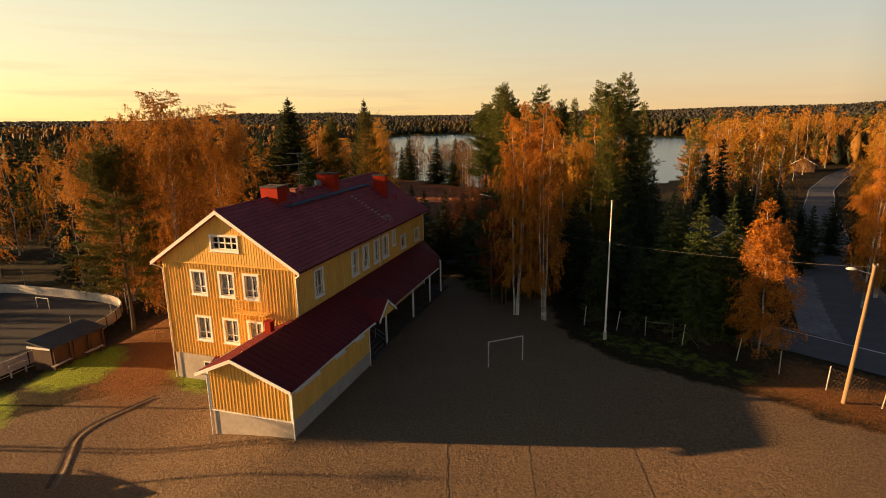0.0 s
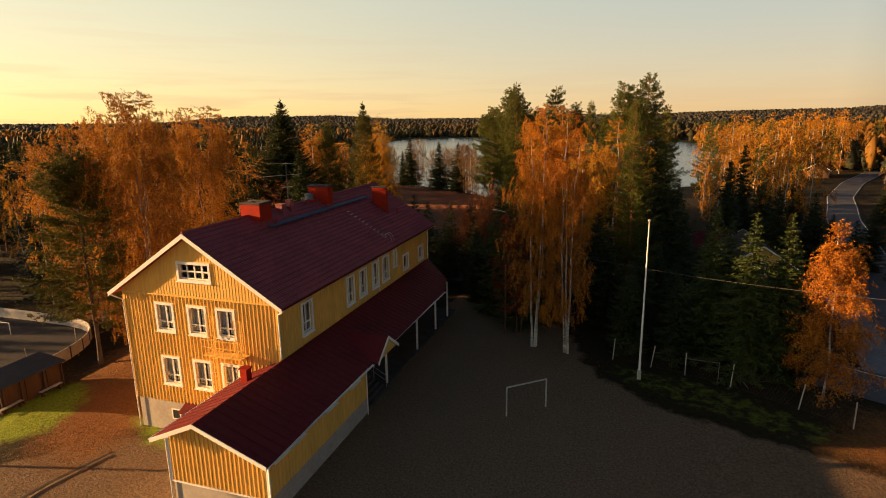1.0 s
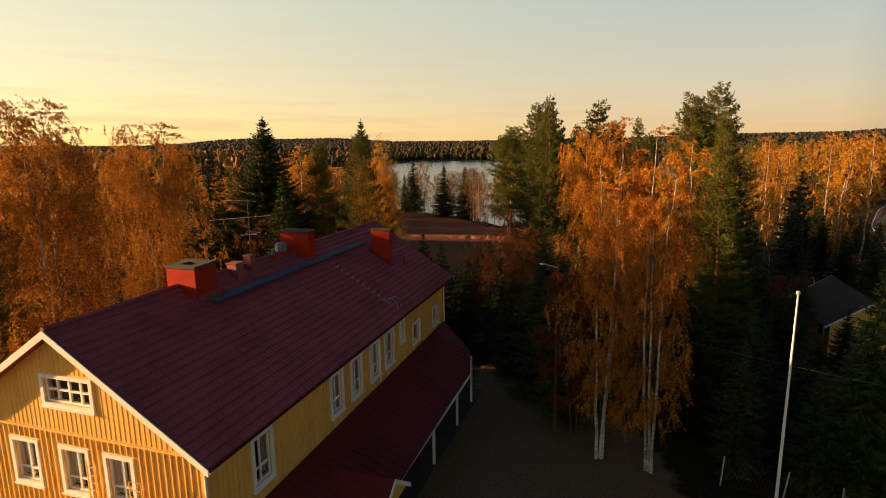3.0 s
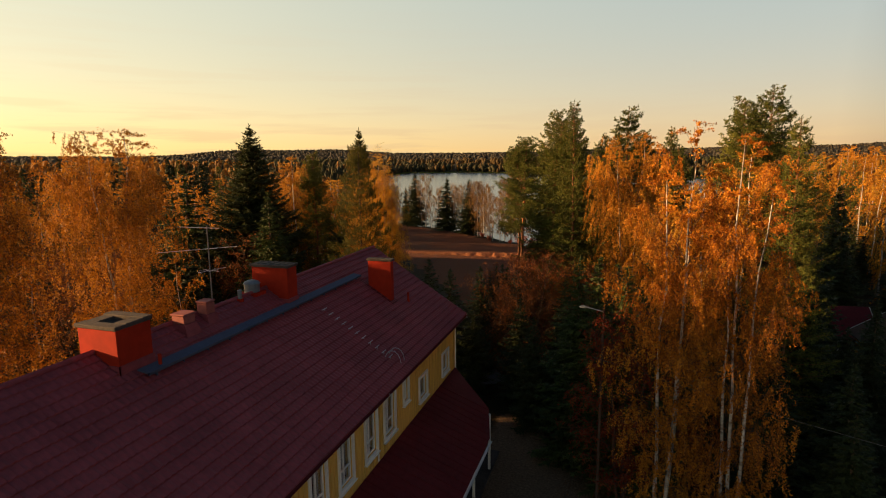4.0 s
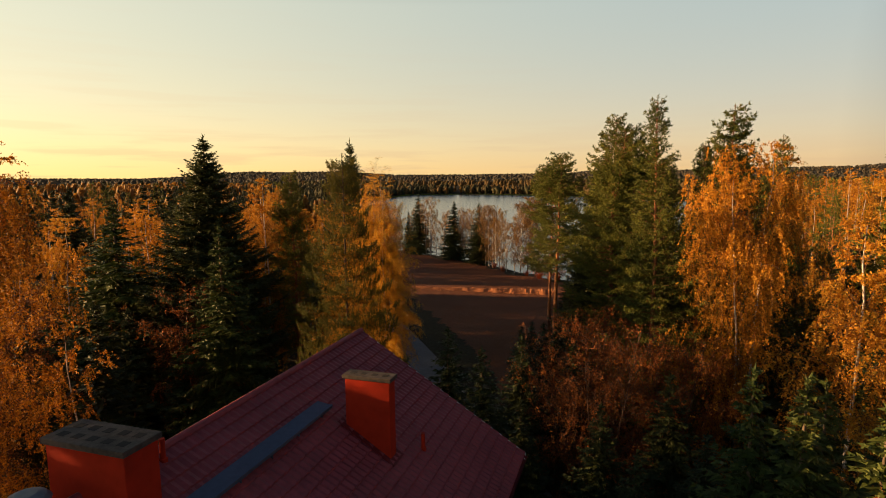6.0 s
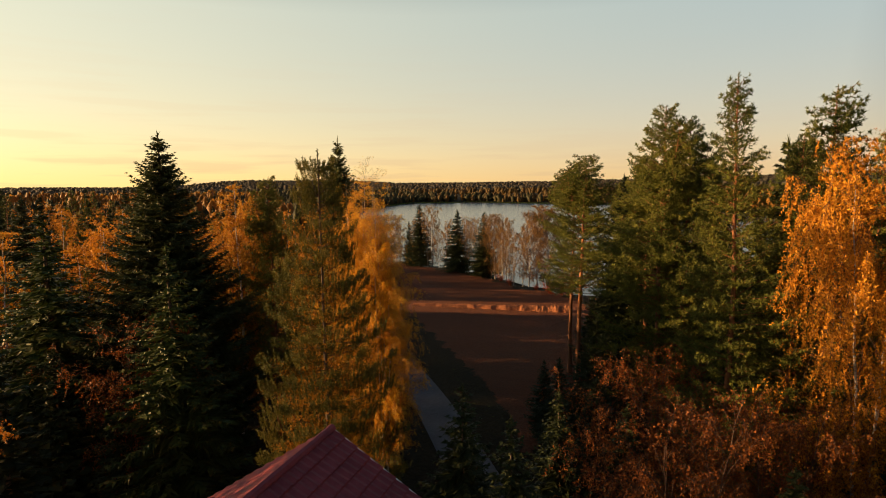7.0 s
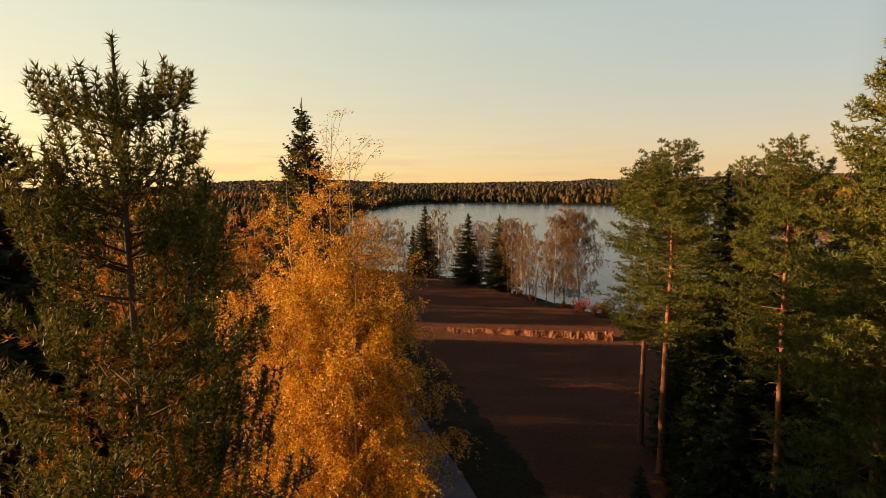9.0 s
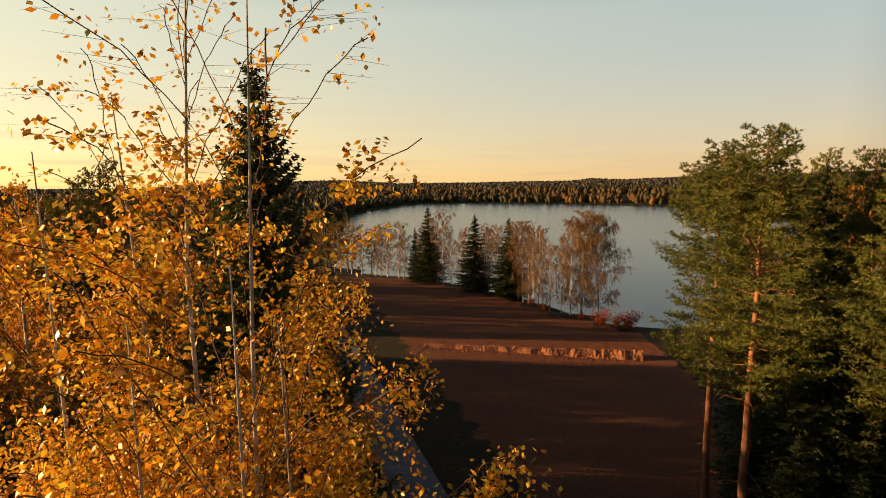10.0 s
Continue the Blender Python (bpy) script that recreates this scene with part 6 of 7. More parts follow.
gold_birch.plant(-36.1, 159.0, 14.1, spin=20, wide=1.05)
gold_birch.plant(-33.6, 157.9, 13.5, spin=160, wide=1.0)
gold_birch.plant(-47.0, 169.4, 11.9, spin=250, wide=0.8)
red_bush = Kind(bush("bush", "rusty red bush on the lake shore", 31, 2.0, 1.5, 900, 0.12, L_RED), 2.0)
for x, y, h in ((-32.8, 154.8, 2.0), (-29.1, 153.6, 2.2), (-30.7, 154.4, 1.4), (-36.0, 157.4, 1.0), (-45, 166, 1.2), (-52, 173, 1.3), (-42.0, 161.5, 1.2)):
    red_bush.plant(x, y, float(land(x, y)) + h, wide=1.1)

# far woods as one mass of many small trees
frng = np.random.default_rng(77)


def crowns(hp, x, y, z, h, con, blades, rings=4, sides=5, spread=1.0):
    """Far trees: each a ragged closed crown, spire-shaped or domed, with loose tufts standing out of it."""
    m = len(x)
    big = 1.3 if blades < 8 else 0.9 if blades < 22 else 0.75
    tv = np.linspace(0, 1, rings)
    prof = 0.23 * (1 - tv ** 1.4) ** 0.9 + 0.012 if con else 0.22 * np.sin(np.pi * (0.14 + 0.80 * tv)) ** 0.7
    az = np.linspace(0, 2 * np.pi, sides, endpoint=False)[None, None] + frng.uniform(0, 6.3, (m, 1, 1)) + frng.normal(0, 0.25, (m, rings, sides))
    wide = frng.uniform(0.8, 1.6, (m, 1, 1)) * spread
    rad = h[:, None, None] * prof[None, :, None] * wide * frng.uniform(0.3, 0.75, (m, rings, sides))
    up = h[:, None, None] * (0.10 + 0.90 * tv)[None, :, None] + h[:, None, None] * frng.normal(0, 0.035, (m, rings, sides))
    v = np.stack([x[:, None, None] + np.cos(az) * rad, y[:, None, None] + np.sin(az) * rad, z[:, None, None] + up], -1)
    i = np.arange(rings * sides).reshape(rings, sides)
    f = np.stack([i[:-1], np.roll(i, -1, 1)[:-1], np.roll(i, -1, 1)[1:], i[1:]], -1).reshape(-1, 4)
    tri = np.concatenate([f[:, [0, 1, 2]], f[:, [0, 2, 3]]])
    hp.add(v.reshape(-1, 3), ((np.arange(m) * rings * sides)[:, None, None] + tri[None]).reshape(-1, 3))
    for _ in range(blades):
        u = frng.random(m)
        r = np.interp(u, tv, prof) * h * wide[:, 0, 0]
        a = frng.uniform(0, 6.283, m)
        r = r * frng.uniform(0.4, 1.0, m)
        c = np.stack([x + np.cos(a) * r, y + np.sin(a) * r, z + h * (0.10 + 0.88 * u)], 1)
        d = unit(frng.normal(size=(m, 3)) * np.array([1, 1, 0.7]))
        k = (h * big * frng.uniform(0.05, 0.10, m) * (1.3 - 0.6 * u))[:, None]
        hp.blades(c, d * k, unit(np.cross(d, frng.normal(size=c.shape))) * k * 0.6)


def far_wood(name, n, r0, r1, hmin, hmax, blades, leaf, label, pick):
    hp = Heap()
    a = frng.uniform(radians(-55), radians(72), n * 3)
    r = np.sqrt(frng.uniform(r0 * r0, r1 * r1, n * 3))
    x, y = -20 - np.sin(a) * r, 60 + np.cos(a) * r
    ok = (poly_dist(x, y, LAKE) > 4) & (poly_dist(x, y, FIELD) > 8) & pick(x, y)
    gl = 140.5 + (x + 26) * SUN_K
    ok &= ~((np.abs(y - gl) < 5.0) & (x < -30) & (x > -200)) & ~((y < 44 + (x + 40) * SUN_K) & (x < -40) & (x > -220))
    x, y = x[ok][:n], y[ok][:n]
    z = land(x, y)
    h = hmin + (hmax - hmin) * frng.beta(1.6, 2.4, len(x))
    crowns(hp, x, y, z, h, leaf is L_FARS and r0 < 400, blades, spread=4.5 if r0 > 800 else 2.4 if r0 > 400 else 1.5)
    ob = new(name, hp.mesh(name, leaf))
    return tagged(ob, label, "trees", kind="stuff")


def patch_noise(x, y, s, o):
    return np.sin(x * s + 1.3 * np.sin(y * s * 0.7 + o)) + np.sin(y * s * 1.3 + o + 1.7 * np.sin(x * s * 0.6))


out_of_near = lambda x, y: ~((x > -130) & (x < 100) & (y < 200)) & ~((x > -64) & (x < 30) & (y < 160))
far_wood("far_conifer_wood", 1900, 215, 480, 9, 14, 26, L_FARS, "dark conifer wood stretching to the hills", lambda x, y: out_of_near(x, y) & (patch_noise(x, y, 0.02, 0.5) > -0.8))
far_wood("far_birch_wood", 1500, 215, 480, 9, 15, 30, L_FARO, "orange birch wood beyond the lake and fields", lambda x, y: out_of_near(x, y) & ((patch_noise(x, y, 0.02, 0.5) < -0.2) | (x > 20)))
far_wood("far_golden_wood", 500, 215, 480, 9, 15, 30, L_FARO, "golden birch wood along the far shore", lambda x, y: out_of_near(x, y) & ((patch_noise(x, y, 0.02, 2.5) > 0.4) | (x > 20)))
far_wood("far_shore_conifers", 3400, 470, 850, 6, 11, 14, L_FARS, "dark conifers beyond the far shore", lambda x, y: patch_noise(x, y, 0.012, 0.5) > -0.6)
far_wood("far_shore_birches", 1500, 470, 850, 6, 10, 14, L_FARB, "rusty autumn trees beyond the far shore", lambda x, y: patch_noise(x, y, 0.012, 0.5) < 0.5)
# distant layers, with haze put into the foliage colour
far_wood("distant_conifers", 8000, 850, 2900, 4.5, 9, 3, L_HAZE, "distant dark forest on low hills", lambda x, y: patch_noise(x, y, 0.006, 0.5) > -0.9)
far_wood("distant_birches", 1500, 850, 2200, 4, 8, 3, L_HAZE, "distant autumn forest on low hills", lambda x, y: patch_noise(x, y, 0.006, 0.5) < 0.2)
# trees and reeds right along the far shore
reeds = Heap()
walls = {"golden": (Heap(), L_FARB, False), "dark": (Heap(), L_FARS, True), "orange": (Heap(), L_FARO, False)}
for (x0, y0), (x1, y1) in zip(LAKE[1:10], LAKE[2:11]):
    length_ = math.hypot(x1 - x0, y1 - y0)
    for name_, per, (h0, h1) in (("golden", 2.0, (4, 8.5)), ("dark", 3.0, (4, 9)), ("orange", 7.0, (4, 8))):
        hp, leaf_, con = walls[name_]
        m = int(length_ / per)
        u = frng.random(m)
        if name_ == "dark":
            u = u[np.sin(u * length_ * 0.045 + x0) > -0.5]
        m = len(u)
        u = u[:, None]
        base = np.array([[x0, y0]]) * (1 - u) + np.array([[x1, y1]]) * u
        pos = base + unit(base - LAKE.mean(0)) * frng.uniform(3, 70, (m, 1))
        z, h = land(pos[:, 0], pos[:, 1]), frng.uniform(h0, h1, m)
        crowns(hp, pos[:, 0], pos[:, 1], z, h, False, 18, spread=2.3)
    m2 = int(length_ * 2)
    u = frng.random(m2)[:, None]
    pos = np.array([[x0, y0]]) * (1 - u) + np.array([[x1, y1]]) * u
    pos = pos + unit(pos - LAKE.mean(0)) * frng.uniform(-1, 3.5, (m2, 1))
    c = np.stack([pos[:, 0], pos[:, 1], np.full(m2, LAKE_Z + 0.5)], 1)
    d = unit(np.stack([frng.normal(0, 0.2, m2), frng.normal(0, 0.2, m2), np.ones(m2)], 1))
    reeds.blades(c, d * 0.8, np.tile([[0.8, 0.2, 0]], (m2, 1)))
for name_, (hp, leaf_, con) in walls.items():
    tagged(new(name_ + "_shore_trees", hp.mesh(name_ + "_shore_trees", leaf_)), name_ + " autumn trees lining the far lake shore", "trees", kind="stuff")
tagged(new("reeds", reeds.mesh("reeds", L_GRASS)), "yellow-green reeds along the far lake shore", "reeds", kind="stuff")


# ---- things about the yard ----
goal = thing("football_goal", "small weathered steel football goal on the gravel yard", "goal", (-6.67, 38.54, float(land(-6.67, 38.54))))
goal.rotation_euler = (0, 0, math.atan2(1.935, 2.255))
for x in (-1.49, 1.49):
    part("post", B(x - 0.04, x + 0.04, -0.04, 0.04, -0.1, 1.96, bevel=0.008), M_GALV, goal)
part("crossbar", B(-1.53, 1.53, -0.04, 0.04, 1.96, 2.04, bevel=0.008), M_GALV, goal)

flag = thing("flagpole", "tall slender white flagpole with a round knob", "flagpole", (0.43, 45.56, float(land(0.43, 45.56))))
fh = 12.65 - flag.location.z
part("pole", rod(bmesh.new(), (0, 0, -0.2), (0, 0, fh - 0.1), 0.085, 12, 0.04), M_WHITE, flag)
bm = bmesh.new()
bmesh.ops.create_uvsphere(bm, u_segments=12, v_segments=8, radius=0.10, matrix=Matrix.Translation((0, 0, fh)))
part("knob", bm, M_GALV, flag)
part("foot", B(-0.14, 0.14, -0.14, 0.14, -0.2, 0.7, bevel=0.02), M_GALV, flag)
part("cleat", B(0.08, 0.12, -0.02, 0.02, 1.1, 1.3), M_GALV, flag)


def utility_pole(x, y, top, lamp):
    z = float(land(x, y))
    p = thing("utility_pole", "leaning wooden utility pole with a street lamp", "utility pole", (x, y, z))
    part("pole", rod(bmesh.new(), (0, 0, -0.5), (0.55, 0.1, top - z), 0.14, 12, 0.09), M_POLE, p)
    if lamp:
        arm = part("lamp_arm", rod(bmesh.new(), (0.5, 0.1, top - z - 0.6), (-0.5, 0.0, top - z - 0.3), 0.025, 6), M_ZINC, p)
        bm = bmesh.new()
        bmesh.ops.create_uvsphere(bm, u_segments=14, v_segments=8, radius=0.2, matrix=Matrix.Translation((-0.68, 0, top - z - 0.3)) @ Matrix.Diagonal((1.5, 0.75, 0.5, 1)))
        part("lamp_head", bm, M_WHITE, arm, "pale oval street lamp head")
    for k in (-0.05, 0.07):
        part("insulator", rod(bmesh.new(), (0.55 + k * 2, 0.1, top - z - 0.1), (0.55 + k * 2, 0.1, top - z + 0.08), 0.035, 8), M_GALV, p)
    return p


utility_pole(15.5, 37.9, 10.35, True)


def wire(a, b, sag, r=0.009):
    a, b = Vector(a), Vector(b)
    bm = bmesh.new()
    pts = [a.lerp(b, k / 14) + Vector((0, 0, -4 * sag * (k / 14) * (1 - k / 14))) for k in range(15)]
    for p, q in zip(pts, pts[1:]):
        rod(bm, p, q, r, 4)
    tagged(part("cable", bm, M_WIRE, None), "thin overhead cable strung from the wooden pole", "cable", "overhead cables")


wire((16.05, 38.0, 10.2), (-11.2, 51.4, 9.6), 0.7)
wire((16.05, 38.0, 10.1), (36, 34, 10.6), 0.5)
lamp = thing("street_lamp", "grey street lamp on a wooden pole among the trees", "street lamp", (-10.8, 51.6, float(land(-10.8, 51.6))))
part("pole", rod(bmesh.new(), (0, 0, -0.4), (0, 0, 11.2), 0.085, 10, 0.06), M_TWIG, lamp)
arm = part("lamp_arm", rod(bmesh.new(), (0, 0, 11.0), (-0.8, -0.1, 11.2), 0.025, 6), M_ZINC, lamp)
bm = bmesh.new()
bmesh.ops.create_uvsphere(bm, u_segments=12, v_segments=8, radius=0.14, matrix=Matrix.Translation((-0.95, -0.1, 11.2)) @ Matrix.Diagonal((1.5, 0.75, 0.5, 1)))
part("lamp_head", bm, M_GALV, arm)

# chain-link fence with pale leaning posts
FENCE = [(-1.5, 48.6), (1.3, 47.9), (3.7, 47.1), (6.5, 45.6), (10.1, 43.2), (12.6, 41.4), (15.0, 39.6), (17.6, 37.9), (21.5, 36.0), (26, 34.2)]
fence = thing("fence", "sagging wire fence with pale leaning posts along the yard", "fence", (10, 43, 0))
for i, (x, y) in enumerate(FENCE):
    z = float(land(x, y))
    lean = 0.16 * math.sin(i * 2.1) + 0.12
    part("fence_post", rod(bmesh.new(), (x - 10, y - 43, z - 0.3), (x - 10 + lean, y - 43 + lean * 0.3, z + 1.75), 0.04, 8), M_GALV, fence)
for i in range(len(FENCE) - 1):
    (x0, y0), (x1, y1) = FENCE[i], FENCE[i + 1]
    bm = bmesh.new()
    z0, z1 = float(land(x0, y0)), float(land(x1, y1))
    L = math.hypot(x1 - x0, y1 - y0)
    for h in (0.1, 0.85, 1.6):
        rod(bm, (x0 - 10, y0 - 43, z0 + h), (x1 - 10, y1 - 43, z1 + h), 0.005, 4)
    for k in range(int(L / 0.22)):
        u = k * 0.22 / L
        for d in (-1, 1):
            v = u + d * 0.8 / L
            if 0 <= v <= 1:
                rod(bm, (x0 + (x1 - x0) * u - 10, y0 + (y1 - y0) * u - 43, z0 + 0.1), (x0 + (x1 - x0) * v - 10, y0 + (y1 - y0) * v - 43, z0 + 1.6), 0.0055, 3)
    part("wire_mesh", bm, M_RUST, fence, "rusty wire mesh")
bm = bmesh.new()
frame_a = thing("climbing_frame", "old dull steel bar frame at the yard's edge", "frame", (4.7, 46.9, float(land(4.7, 46.9))))
for a, b in (((-1.0, 0, 0), (-1.0, 0, 1.5)), ((-1.0, 0, 1.35), (1.1, -0.6, 1.5)), ((1.1, -0.6, 0), (1.1, -0.6, 1.6)), ((1.6, -0.4, 1.5), (3.0, -1.3, 0.1))):
    part("bar", rod(bmesh.new(), a, b, 0.022, 8), M_AERIAL, frame_a)
bm.free()

# ---- ice rink and shed ----
rink = thing("ice_rink", "oval ice rink with pale wooden boards", "rink", (*RINK_C, float(land(*RINK_C))))
rz = float(land(*RINK_C))
segs = 44
ring = []
for k in range(segs):
    a = 2 * math.pi * k / segs
    c, s_ = math.cos(a), math.sin(a)
    ring.append((math.copysign(abs(c) ** 0.45, c) * RINK_R[0], math.copysign(abs(s_) ** 0.45, s_) * RINK_R[1]))
for k in range(segs):
    (x0, y0), (x1, y1) = ring[k], ring[(k + 1) % segs]
    n_ = Vector((y1 - y0, x0 - x1, 0)).normalized() * 0.08
    pts = [(x0, y0, -0.2), (x1, y1, -0.2), (x1 + n_.x, y1 + n_.y, -0.2), (x0 + n_.x, y0 + n_.y, -0.2), (x0, y0, 1.1), (x1, y1, 1.1), (x1 + n_.x, y1 + n_.y, 1.1), (x0 + n_.x, y0 + n_.y, 1.1)]
    part("board_panel", hull(bmesh.new(), pts, [(0, 1, 2, 3), (7, 6, 5, 4), (0, 4, 5, 1), (1, 5, 6, 2), (2, 6, 7, 3), (3, 7, 4, 0)]), M_BOARD, rink)
    part("board_post", B(x0 + n_.x - 0.05, x0 + n_.x + 0.05, y0 + n_.y - 0.05, y0 + n_.y + 0.05, -0.2, 1.15), M_BROWN, rink)
for k in range(0, segs, 2):
    a = 2 * math.pi * k / segs
    if math.sin(a) > 0.1 or math.cos(a) < -0.8:
        x, y = ring[k]
        part("net_post", rod(bmesh.new(), (x * 1.02, y * 1.03, 0), (x * 1.02, y * 1.03, 2.9), 0.03, 6), M_GALV, rink)
# the shade lying over the rink is put into this dark gravel colour
M_RINK = mat("shade_toned_rink_gravel", (0.034, 0.030, 0.030), 0.9, vary=0.3, scale=4, bump=0.01, bump_scale=20)
bm = bmesh.new()
bm.faces.new([bm.verts.new((x, y, 0.06)) for x, y in ring])
part("rink_floor", bm, M_RINK, rink, "gravel rink floor coloured dark for the shade on it")
for gx_, gy_, rot in ((2, 22, 0), (-9, 8, 40), (4, 10, 70)):
    g = thing("rink_goal", "small white steel goal standing in the rink", "goal", (RINK_C[0] + gx_, RINK_C[1] + gy_, rz + 0.06), "goals in the rink")
    g.rotation_euler = (0, 0, radians(rot))
    for x in (-0.9, 0.9):
        part("post", rod(bmesh.new(), (x, 0, 0), (x, 0, 1.2), 0.035, 8), M_WHITE, g)
    part("crossbar", rod(bmesh.new(), (-0.93, 0, 1.2), (0.93, 0, 1.2), 0.035, 8), M_WHITE, g)

shed = thing("shed", "low dark brown shed with a dark felt roof beside the rink", "shed", (-43.9, 32.4, float(land(-43.9, 32.4))))
shed.rotation_euler = (0, 0, radians(92))
part("wall", B(-2.5, 2.5, -0.95, 1.0, -0.3, 2.05), M_BROWN, shed)
part("roof", slab(bmesh.new(), [(-2.75, -1.3, 2.1), (2.75, -1.3, 2.1), (2.75, 1.25, 2.55), (-2.75, 1.25, 2.55)], 0.12), M_FELT, shed, "dark felt mono-pitch roof")
part("fascia", B(-2.79, -2.74, -1.25, 1.2, 1.95, 2.12), M_WHITE, shed)
for x in (-1.7, 0.0, 1.7):
    part("door", B(x - 0.45, x + 0.45, -1.01, -0.95, 0, 1.85), M_BROWN, shed)
for x in (-2.4, -0.9, 0.9, 2.4):
    part("post", B(x - 0.06, x + 0.06, -1.22, -1.12, -0.3, 2.02), M_BROWN, shed)
for x, y, rot in ((-42.4, 30.4, 95), (-42.3, 33.4, 92)):
    b = thing("bench", "simple weathered bench beside the rink", "bench", (x, y, float(land(x, y))), "benches by the rink")
    b.rotation_euler = (0, 0, radians(rot))
    part("seat", B(-0.9, 0.9, -0.16, 0.16, 0.42, 0.47, bevel=0.01), M_GALV, b)
    for k in (-0.7, 0.7):
        part("leg", B(k - 0.05, k + 0.05, -0.13, 0.13, -0.1, 0.42), M_BROWN, b)
# rail fence below the rink
rail = thing("rail_fence", "pale low wooden rail fence beside the rink", "fence", (-45.4, 26, float(land(-45.4, 26))))
for k in range(8):
    part("rail_post", B(-0.05, 0.05, -4.0 + 1.25 * k - 0.05, -4.0 + 1.25 * k + 0.05, -0.4, 1.0), M_GALV, rail)
for h in (0.3, 0.62, 0.95):
    part("rail", rod(bmesh.new(), (0.06, -4.1, h), (0.06, 4.85, h), 0.032, 6), M_GALV, rail)


def cottage(x, y, rot, L, W, wall, roof_m, label, lift=0.0):
    z = float(land(x, y)) + lift
    c = thing("cottage", label, "house", (x, y, z))
    c.rotation_euler = (0, 0, radians(rot))
    part("wall", B(-L / 2, L / 2, -W / 2, W / 2, -1.5, 2.8), wall, c)
    for s_ in (-1, 1):
        part("roof", slab(bmesh.new(), [(-L / 2 - 0.5, 0, 4.9), (L / 2 + 0.5, 0, 4.9), (L / 2 + 0.5, s_ * (W / 2 + 0.6), 2.5), (-L / 2 - 0.5, s_ * (W / 2 + 0.6), 2.5)], 0.15), roof_m, c)
        part("gable", hull(bmesh.new(), [(s_ * L / 2, -W / 2, 2.8), (s_ * L / 2, W / 2, 2.8), (s_ * L / 2, 0, 4.75), (s_ * (L / 2 - 0.2), -W / 2, 2.8), (s_ * (L / 2 - 0.2), W / 2, 2.8), (s_ * (L / 2 - 0.2), 0, 4.75)], [(0, 1, 2), (5, 4, 3), (0, 3, 4, 1), (1, 4, 5, 2), (2, 5, 3, 0)]), wall, c)
        for k in (-0.3, 0.2):
            w = part("window", B(L * k - 0.6, L * k + 0.6, s_ * W / 2 - 0.06, s_ * W / 2 + 0.06, 1.0, 2.2), M_WHITE, c)
            part("pane", B(L * k - 0.5, L * k + 0.5, s_ * W / 2 - 0.08, s_ * W / 2 + 0.08, 1.1, 2.1), M_DARK, w)
        w = part("window", B(s_ * L / 2 - 0.06, s_ * L / 2 + 0.06, -0.5, 0.5, 1.5, 2.9), M_WHITE, c)
        part("pane", B(s_ * L / 2 - 0.08, s_ * L / 2 + 0.08, -0.4, 0.4, 1.6, 2.8), M_DARK, w)
        for e in (-1, 1):
            q = [(s_ * (L / 2 + 0.51), 0, 4.93), (s_ * (L / 2 + 0.51), e * (W / 2 + 0.6), 2.53), (s_ * (L / 2 + 0.51), e * (W / 2 + 0.6), 2.35), (s_ * (L / 2 + 0.51), 0, 4.75)]
            q += [(x_ + s_ * 0.03, y_, z_) for x_, y_, z_ in q]
            part("verge_board", hull(bmesh.new(), q, [(0, 1, 2, 3), (7, 6, 5, 4), (0, 4, 5, 1), (1, 5, 6, 2), (2, 6, 7, 3), (3, 7, 4, 0)]), M_WHITE, c)
    return c


cottage(13.2, 77.2, 92, 9.0, 6.0, M_WALL, M_BROWN, "low ochre cottage with a dark roof among trees", 0.7)
cottage(8.6, 87.0, 4, 7.5, 5.0, M_BROWN, M_ROOF2, "small outbuilding with a dull red roof behind the cottage")
cottage(62, 232, 70, 9, 7, M_BROWN, M_ROOF2, "dark wooden cottage by the road bend")

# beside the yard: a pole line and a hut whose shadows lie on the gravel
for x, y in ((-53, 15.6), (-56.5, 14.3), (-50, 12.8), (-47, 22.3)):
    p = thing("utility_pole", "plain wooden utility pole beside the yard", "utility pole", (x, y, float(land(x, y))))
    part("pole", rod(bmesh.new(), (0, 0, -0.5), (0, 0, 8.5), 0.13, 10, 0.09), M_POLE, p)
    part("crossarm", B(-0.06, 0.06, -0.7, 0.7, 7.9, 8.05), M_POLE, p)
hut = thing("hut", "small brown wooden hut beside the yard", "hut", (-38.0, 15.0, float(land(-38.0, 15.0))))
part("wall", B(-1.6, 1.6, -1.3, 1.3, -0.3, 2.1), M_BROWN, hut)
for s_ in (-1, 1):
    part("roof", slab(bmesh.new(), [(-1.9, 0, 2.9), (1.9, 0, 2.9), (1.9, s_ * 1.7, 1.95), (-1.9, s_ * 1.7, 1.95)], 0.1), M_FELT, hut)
# wheel ruts and a trodden runnel in the gravel
for pts, w in (([(-8.2, 28.2), (-6.6, 23.0), (-4.5, 16)], 0.05), ([(-3.4, 28.6), (-2.0, 23.2), (-0.3, 16)], 0.05), ([(2.6, 29.4), (3.8, 24), (5, 17)], 0.05), ([(-30.6, 28.2), (-31.0, 26.7), (-31.3, 25.6), (-31.7, 24.2), (-31.9, 22.8), (-31.3, 21.4), (-30.0, 20.5), (-28.8, 18.8), (-27.9, 17.6)], 0.26)):
    # the wide runnel takes the soil colour that holds its shade
    ribbon("wheel_rut", pts, w, M_RUT_DARK if w > 0.1 else M_RUT, "shallow dark rut worn into the gravel yard", 0.012, 0.5, category="rut", crown=0.006)

